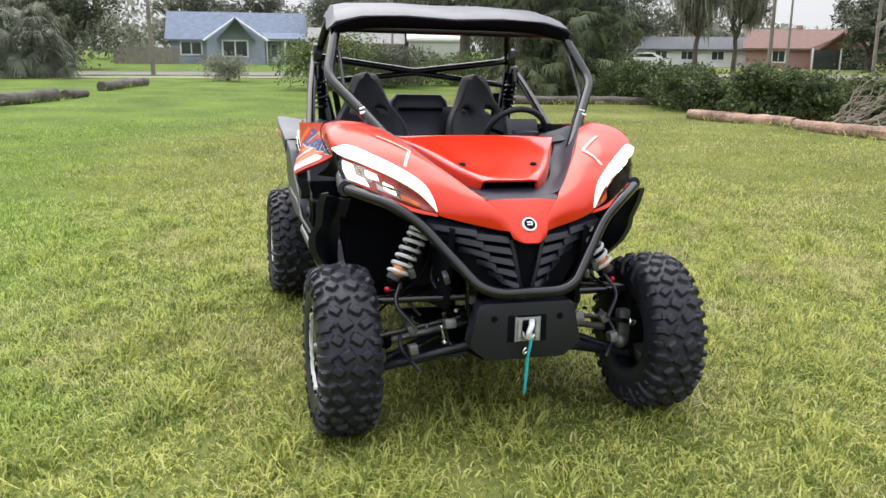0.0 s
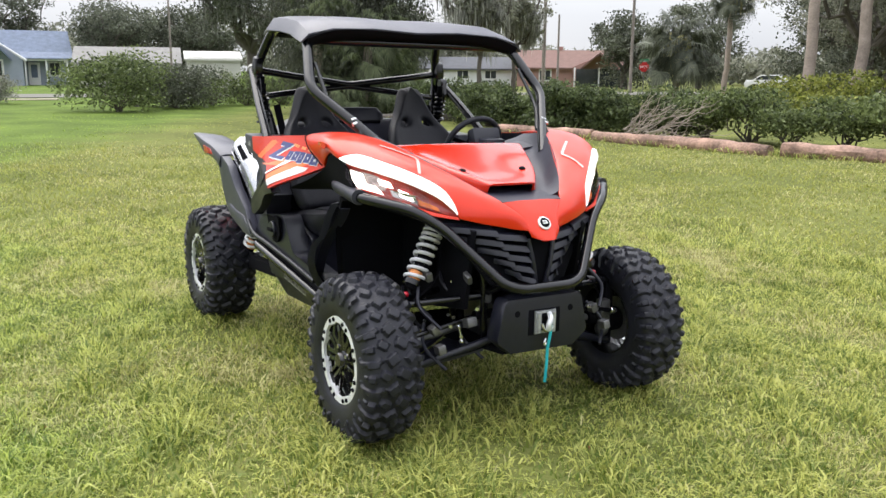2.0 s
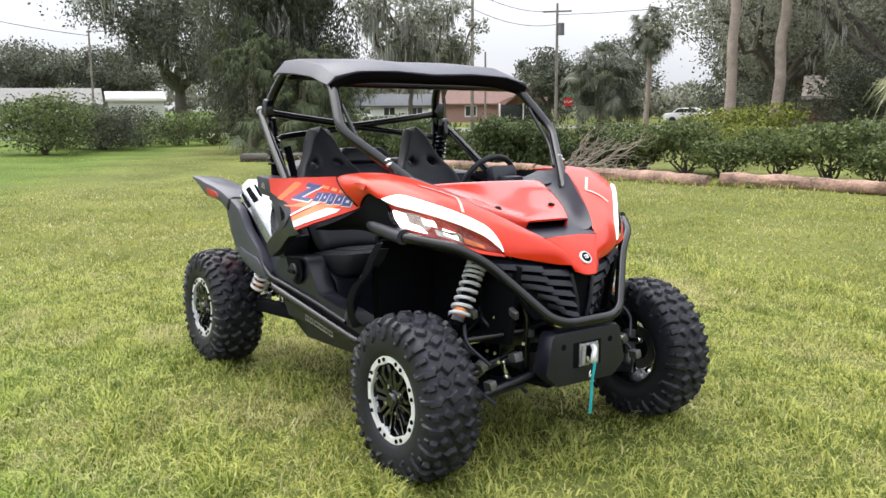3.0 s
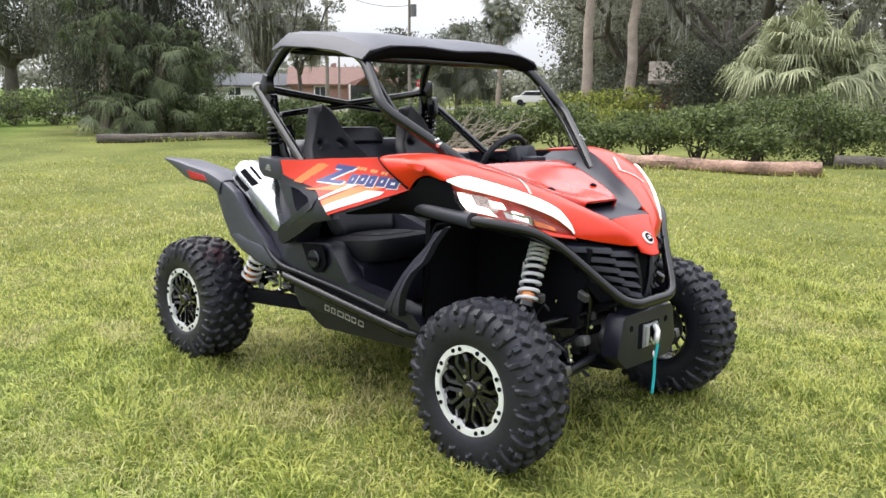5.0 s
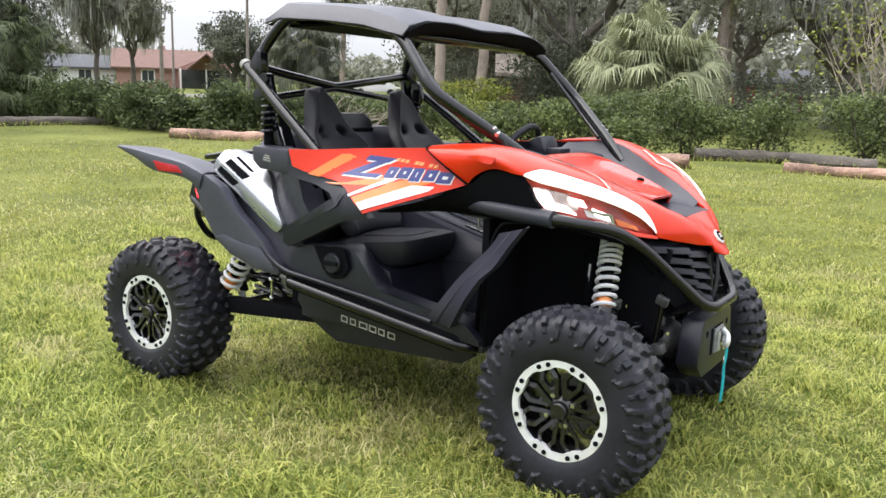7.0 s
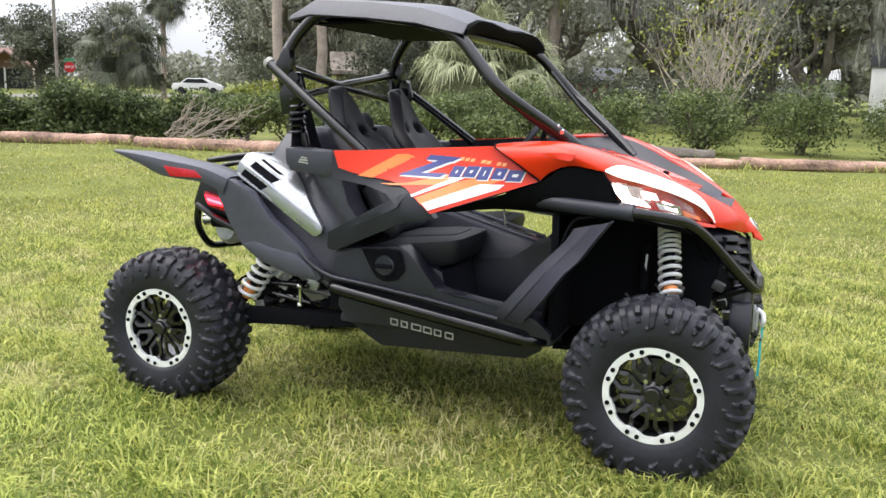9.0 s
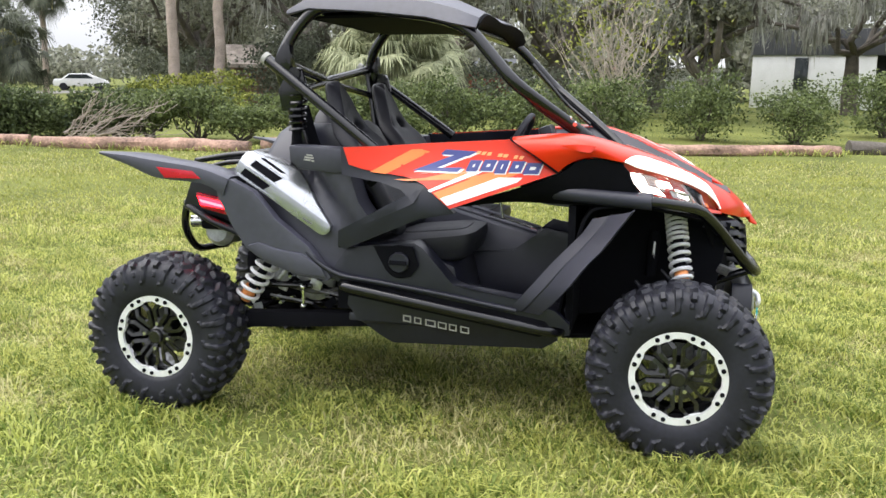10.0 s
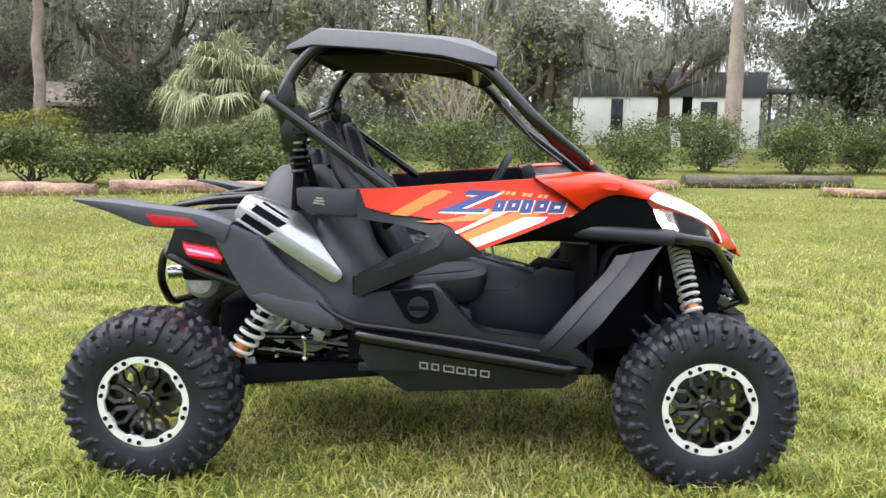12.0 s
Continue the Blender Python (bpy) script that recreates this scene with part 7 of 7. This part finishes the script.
def house_window(parent, x, y, z, w, h):
    win = part("window", block((x, y, z), (w + 0.2, 0.08, h + 0.2), 0.01), TRIM, parent)
    for k in (-0.25, 0.25):
        part("pane", block((x + k * w, y - 0.05, z), (w * 0.44, 0.03, h * 0.92), 0), PANE, win)
    return win


def wall_prism(w, d, eave, ridge, along=False):
    """House walls up to the eaves, with gable ends."""
    bm = bmesh.new()
    if along:
        prof = [(-d / 2, -0.2), (d / 2, -0.2), (d / 2, eave), (0, ridge - 0.25), (-d / 2, eave)]
        rings = [[bm.verts.new((e, q, z)) for q, z in prof] for e in (-w / 2, w / 2)]
    else:
        prof = [(-w / 2, -0.2), (w / 2, -0.2), (w / 2, eave), (0, ridge - 0.25), (-w / 2, eave)]
        rings = [[bm.verts.new((q, e, z)) for q, z in prof] for e in (-d / 2, d / 2)]
    for j in range(5):
        k = (j + 1) % 5
        bm.faces.new((rings[0][j], rings[0][k], rings[1][k], rings[1][j]))
    bm.faces.new(rings[0])
    bm.faces.new(rings[1])
    return bm


# the house blues are paled, with distance haze put into the colour
BLUEWALL, BLUEROOF = siding("blue_grey_siding", (0.27, 0.30, 0.36)), mat("blue_shingles", (0.13, 0.16, 0.22), 0.9, vary=0.15, scale=2, bump=0.4, bump_scale=12)
h = thing("blue_house", pose(-92.0, 2.0, 0, 0, 0, 88), "single-storey blue-grey house with a blue gabled roof and white trim", "house")
part("wall", wall_prism(13.2, 8.0, 2.5, 5.2, True), BLUEWALL, h)
part("roof", gable_roof(13.2, 8.0, 2.5, 5.2), BLUEROOF, h)
part("wall", wall_prism(5.6, 3.0, 2.5, 4.5), BLUEWALL, h, at=pose(-0.2, -4.6, 0))
part("roof", gable_roof(5.6, 3.0, 2.5, 4.5, 0.35, False), BLUEROOF, h, at=pose(-0.2, -4.6, 0))
part("barge_board", tube([(-3.3, -6.5, 2.25), (-0.2, -6.5, 4.42), (2.9, -6.5, 2.25)], 0.12, 0.1, 6), TRIM, h)
house_window(h, -0.3, -6.15, 1.5, 2.4, 1.5)
house_window(h, -4.6, -4.05, 1.5, 2.0, 1.2)
door = part("door", block((3.6, -4.1, 1.05), (1.0, 0.1, 2.1), 0.01), TRIM, h)
part("pane", block((3.6, -4.18, 1.3), (0.55, 0.04, 1.2), 0), BLUEROOF, door)
house_window(h, 5.4, -4.05, 1.5, 0.9, 1.2)
for x in (2.8, 4.6, 6.4):
    part("porch_post", block((x, -5.6, 1.15), (0.14, 0.14, 2.3), 0.01), TRIM, h)
part("porch_beam", block((4.6, -5.6, 2.35), (3.9, 0.2, 0.22), 0.02), TRIM, h)
part("porch_roof", slab_flat([(2.5, -5.9), (6.9, -5.9), (6.9, -3.8), (2.5, -3.8)], 2.5, 3.1, 0.1, -5.9, -3.8), BLUEROOF, h)

fence = thing("wooden_fence", pose(-86.0, -7.0, 0, 0, 0, 88), "weathered grey board fence", "fence")
for i in range(34):
    part("board", block((-2.9 + 0.18 * i, 0, 0.78), (0.16, 0.03, 1.6 + 0.05 * math.sin(i * 2.7)), 0), POLE, fence)

GREYROOF, WHITEWALL = mat("grey_shingles", (0.072, 0.075, 0.085), 0.9, vary=0.15, scale=2, bump=0.4, bump_scale=12), siding("white_siding", (0.62, 0.63, 0.64))
BEIGE = siding("beige_siding", (0.44, 0.43, 0.40))
h = thing("white_cottage", pose(-78.0, 17.0, 0, 0, 0, 78), "off-white cottage with a pale grey roof", "house")
part("wall", wall_prism(8.0, 6.0, 2.2, 3.4, True), BEIGE, h, at=pose(-4.6, 0, 0))
part("roof", gable_roof(8.0, 6.0, 2.2, 3.5), mat("pale_shingles", (0.20, 0.195, 0.185), 0.9, vary=0.12, scale=2), h, at=pose(-4.6, 0, 0))
part("wall", block((2.6, -1.0, 1.3), (4.6, 5.0, 2.6), 0.02), BEIGE, h)
part("roof", gable_roof(4.6, 5.0, 2.6, 3.2, 0.2), BEIGE, h, at=pose(2.6, -1.0, 0))
house_window(h, -4.0, -3.05, 1.3, 1.4, 1.1)
h = thing("grey_house", pose(-85.5, 52.5, 0, 0, 0, 56), "low white house with a dark grey shingle roof", "house")
part("wall", wall_prism(11.0, 8.0, 1.95, 3.2, True), WHITEWALL, h)
part("roof", gable_roof(11.0, 8.0, 2.0, 3.25), GREYROOF, h)
for x in (-3.4, -0.6, 2.6):
    house_window(h, x, -4.05, 1.2, 1.3, 0.9)
PINKWALL, PINKROOF = siding("salmon_pink_stucco", (0.31, 0.180, 0.155)), mat("terracotta_shingles", (0.165, 0.098, 0.083), 0.9, vary=0.12, scale=2, bump=0.4, bump_scale=12)
h = thing("pink_house", pose(-76.0, 60.0, 0, 0, 0, 52), "single-storey salmon-pink house with a terracotta roof and porch", "house")
part("wall", wall_prism(11.4, 8.0, 2.1, 3.9, True), PINKWALL, h)
part("roof", gable_roof(11.4, 8.0, 2.15, 4.0), PINKROOF, h)
part("gable", wall_prism(5.6, 3.0, 2.1, 3.6), PINKWALL, h, at=pose(3.2, -3.2, 0.0) @ Matrix.Diagonal((1, 1, 1, 1)))
part("roof", gable_roof(5.6, 3.4, 2.15, 3.65, 0.3, False), PINKROOF, h, at=pose(3.2, -3.4, 0))
# dark slab that stands in for the shade within the porch
part("porch_shade", block((3.2, -4.75, 0.95), (4.9, 0.1, 1.9), 0), PANE, h)
for x in (0.6, 3.2, 5.8):
    part("porch_post", block((x, -5.2, 1.0), (0.16, 0.16, 2.1), 0.01), TRIM, h)
house_window(h, -2.6, -4.05, 1.2, 1.2, 1.1)
part("chimney", block((-1.0, 0.2, 4.1), (0.5, 0.5, 0.6), 0.02), PINKWALL, h)

DARKCLAD = siding("dark_grey_cladding", (0.045, 0.048, 0.056))
h = thing("modern_building", pose(10.8, 50.8, 0, 0, 0, -13), "white single-storey building with a dark grey upper band", "building")
part("wall", block((-2.4, 2.0, 1.5), (6.8, 4.0, 3.2), 0.02), WHITEWALL, h)
part("wall", block((3.6, 2.0, 1.5), (4.0, 4.0, 3.2), 0.02), WHITEWALL, h)
part("recess", block((1.3, 2.6, 1.5), (1.0, 2.6, 3.2), 0.0), DARKCLAD, h)
part("parapet", block((0.0, 2.1, 3.85), (11.8, 4.4, 1.5), 0.02), DARKCLAD, h)
part("window", block((-3.0, -0.02, 1.95), (0.75, 0.1, 2.0), 0.01), PANE, h)
part("window", block((2.6, -0.02, 2.2), (1.0, 0.1, 1.2), 0.01), PANE, h)
for x in (6.2, 7.3, 8.4):
    part("carport_post", block((x, 0.6, 1.7), (0.16, 0.16, 3.4), 0.01), DARKCLAD, h)
part("carport_roof", block((7.2, 2.0, 3.5), (3.4, 3.6, 0.25), 0.02), DARKCLAD, h)
part("carport_wall", block((7.3, 3.4, 0.9), (3.0, 0.2, 1.8), 0.01), WHITEWALL, h)
part("wall", block((11.0, 2.4, 0.95), (2.6, 3.0, 1.9), 0.02), WHITEWALL, h)
h = thing("white_shed", pose(1.5, 47.5, 0), "small white outbuilding among the trees", "shed")
part("wall", block((0, 0, 1.15), (3.0, 3.0, 2.3), 0.02), WHITEWALL, h)
part("roof", gable_roof(3.0, 3.0, 2.35, 2.9, 0.2), TRIM, h)
h = thing("brown_shed", pose(-19.8, 37.0, 0, 0, 0, 30), "weathered brown shed with a pale leaf-strewn roof", "shed")
part("wall", wall_prism(3.4, 3.4, 2.1, 2.9, True), siding("brown_boards", (0.13, 0.075, 0.05)), h)
part("roof", gable_roof(3.4, 3.4, 2.15, 3.0, 0.3), mat("leaf_strewn_roof", (0.3, 0.26, 0.23), 0.95, vary=0.3, scale=3), h)
h = thing("red_shed", pose(-14.5, 66.0, 0, 0, 0, 10), "small dull red shed far behind the trees", "shed")
part("wall", wall_prism(5.0, 4.0, 2.2, 3.0, True), siding("dull_red_boards", (0.25, 0.045, 0.04)), h)
part("roof", gable_roof(5.0, 4.0, 2.25, 3.1, 0.3), GREYROOF, h)


def utility_pole(x, y, height, label, box=False, lean=0.0, r=0.13):
    p = thing("utility_pole", pose(x, y, -0.05, lean, 0, 40), label, "utility pole", "utility poles")
    part("shaft", sweep(bmesh.new(), [(0, 0, 0), (0, 0, height)], [r, r * 0.7], 10), POLE, p)
    if box:
        part("cross_arm", block((0, 0, height - 0.6), (2.2, 0.1, 0.12), 0.01), POLE, p)
        part("transformer", cyl((0.35, -0.2, height - 2.4), (0.35, -0.2, height - 1.5), 0.24, 14, 0.03), STEEL, p)
    return p


utility_pole(-50.0, -4.3, 9.5, "dark wooden utility pole beside the path", lean=1.0)
utility_pole(-47.5, 43.6, 9.5, "grey wooden utility pole with a transformer", True)
utility_pole(-42.5, 31.6, 9.5, "leaning grey wooden utility pole", False, -1.0)
utility_pole(-47.0, 36.2, 5.6, "short grey lamp pole by the street", r=0.09)
utility_pole(-60.0, 12.0, 7.0, "thin grey utility pole near the cottage", r=0.09)
for i, (a, b, sag) in enumerate((((-47.5, 43.6, 8.9), (-42.5, 31.6, 9.0), 0.5), ((-42.5, 31.6, 9.0), (-60.0, 12.0, 6.9), 0.8), ((-47.5, 43.6, 8.6), (20.0, 33.0, 9.5), 1.6), ((-60.0, 12.0, 6.6), (-50.0, -4.3, 8.8), 0.5), ((-47.5, 43.6, 7.9), (-42.5, 31.6, 7.9), 0.5), ((-50.0, -4.3, 8.4), (-46.0, -40.0, 8.4), 0.6))):
    pts = [Vector(a).lerp(Vector(b), t / 12) - Vector((0, 0, sag * 4 * (t / 12) * (1 - t / 12))) for t in range(13)]
    w = part("overhead_wire", sweep(bmesh.new(), pts, 0.018, 5), DARK)
    tagged(w, "thin dark overhead wire between poles", "wire", "overhead wires")
sign = thing("stop_sign", pose(-49.0, 46.3, 0, 0, 0, 48), "red octagonal stop sign on a grey post", "road sign")
part("post", block((0, 0.04, 1.0), (0.06, 0.04, 2.1), 0), STEEL, sign)
oct_bm = bmesh.new()
ring_f = [oct_bm.verts.new((0.40 * math.cos(math.pi / 8 + math.pi / 4 * i), 0, 2.0 + 0.40 * math.sin(math.pi / 8 + math.pi / 4 * i))) for i in range(8)]
oct_bm.faces.new(ring_f)
bmesh.ops.solidify(oct_bm, geom=oct_bm.faces[:], thickness=0.02)
part("sign_plate", oct_bm, mat("sign_red", (0.5, 0.03, 0.03), 0.5, vary=0.05), sign)
curve = bpy.data.curves.new("lettering", "FONT")
curve.body, curve.size, curve.align_x, curve.align_y, curve.extrude = "STOP", 0.27, "CENTER", "CENTER", 0.004
text_ob = bpy.data.objects.new("lettering", curve)
scene.collection.objects.link(text_ob)
bpy.context.view_layer.update()
text_me = bpy.data.meshes.new_from_object(text_ob.evaluated_get(bpy.context.evaluated_depsgraph_get()))
bpy.data.objects.remove(text_ob)
text_me.materials.clear()
text_me.materials.append(TRIM)
letters = new("lettering", text_me)
letters.parent, letters.matrix_basis = sign, pose(0, -0.03, 2.0, 90, 0, 0)
part("street_plate", block((0, -0.02, 2.55), (0.7, 0.03, 0.18), 0), mat("street_plate_green", (0.03, 0.2, 0.09), 0.5), sign)


def parked_car(x, y, yaw, paint, label):
    car = thing("parked_car", pose(x, y, 0.0, 0, 0, yaw), label, "car", "parked cars")
    prof = [(-2.2, 0.35), (-2.25, 0.7), (-2.1, 0.95), (-1.5, 1.0), (-0.9, 1.42), (0.6, 1.45), (1.3, 1.0), (2.1, 0.85), (2.25, 0.6), (2.2, 0.35)]
    part("body", slab(prof, 0.85, 1.7, 1, 0, 0.08), paint, car)
    for s in (-1, 1):
        part("side_window", slab([(-1.3, 1.02), (-0.85, 1.36), (0.5, 1.38), (1.05, 1.02)], 0.86, 0.02, s, 0, 0), PANE, car)
        for wx in (-1.4, 1.4):
            part("car_wheel", lathe([(0.2, -0.1), (0.32, -0.1), (0.33, 0.1), (0.2, 0.1)], 20), RUBBER, car, at=pose(wx, s * 0.8, 0.33))
    return car


CARWHITE, CARGREY = mat("white_car_paint", (0.7, 0.7, 0.7), 0.25, vary=0.03, coat=0.6), mat("grey_car_paint", (0.25, 0.26, 0.28), 0.25, vary=0.05, coat=0.6)
parked_car(-49.0, 61.5, 30, CARWHITE, "white hatchback parked far behind the hedge")
parked_car(-44.0, 66.0, 10, CARGREY, "grey car parked far behind the hedge")
parked_car(-79.0, 43.0, 60, CARWHITE, "white van parked in front of the low house")
street = thing("road", pose(0, 0, 0), "grey asphalt street beyond the hedge", "road", kind="structure")
ROADM = mat("asphalt", (0.13, 0.125, 0.11), 0.9, vary=0.12, scale=0.6, bump=0.4, bump_scale=40)
part("carriageway", slab_flat([(-64, -60), (-57, -60), (-40, 75), (-47, 75)], 0.0, 0.0, 0.04, -60, 75), ROADM, street)
path_ob = part("pavement", slab_flat([(-47.0, -40), (-45.5, -40), (-45.5, 3), (-47.0, 3)], 0.0, 0.0, 0.04, -40, 3), mat("sandy_path", (0.30, 0.26, 0.2), 0.95, vary=0.15, scale=1, bump=0.3, bump_scale=30))
tagged(path_ob, "pale sandy path along the lawn edge", "path", kind="structure")
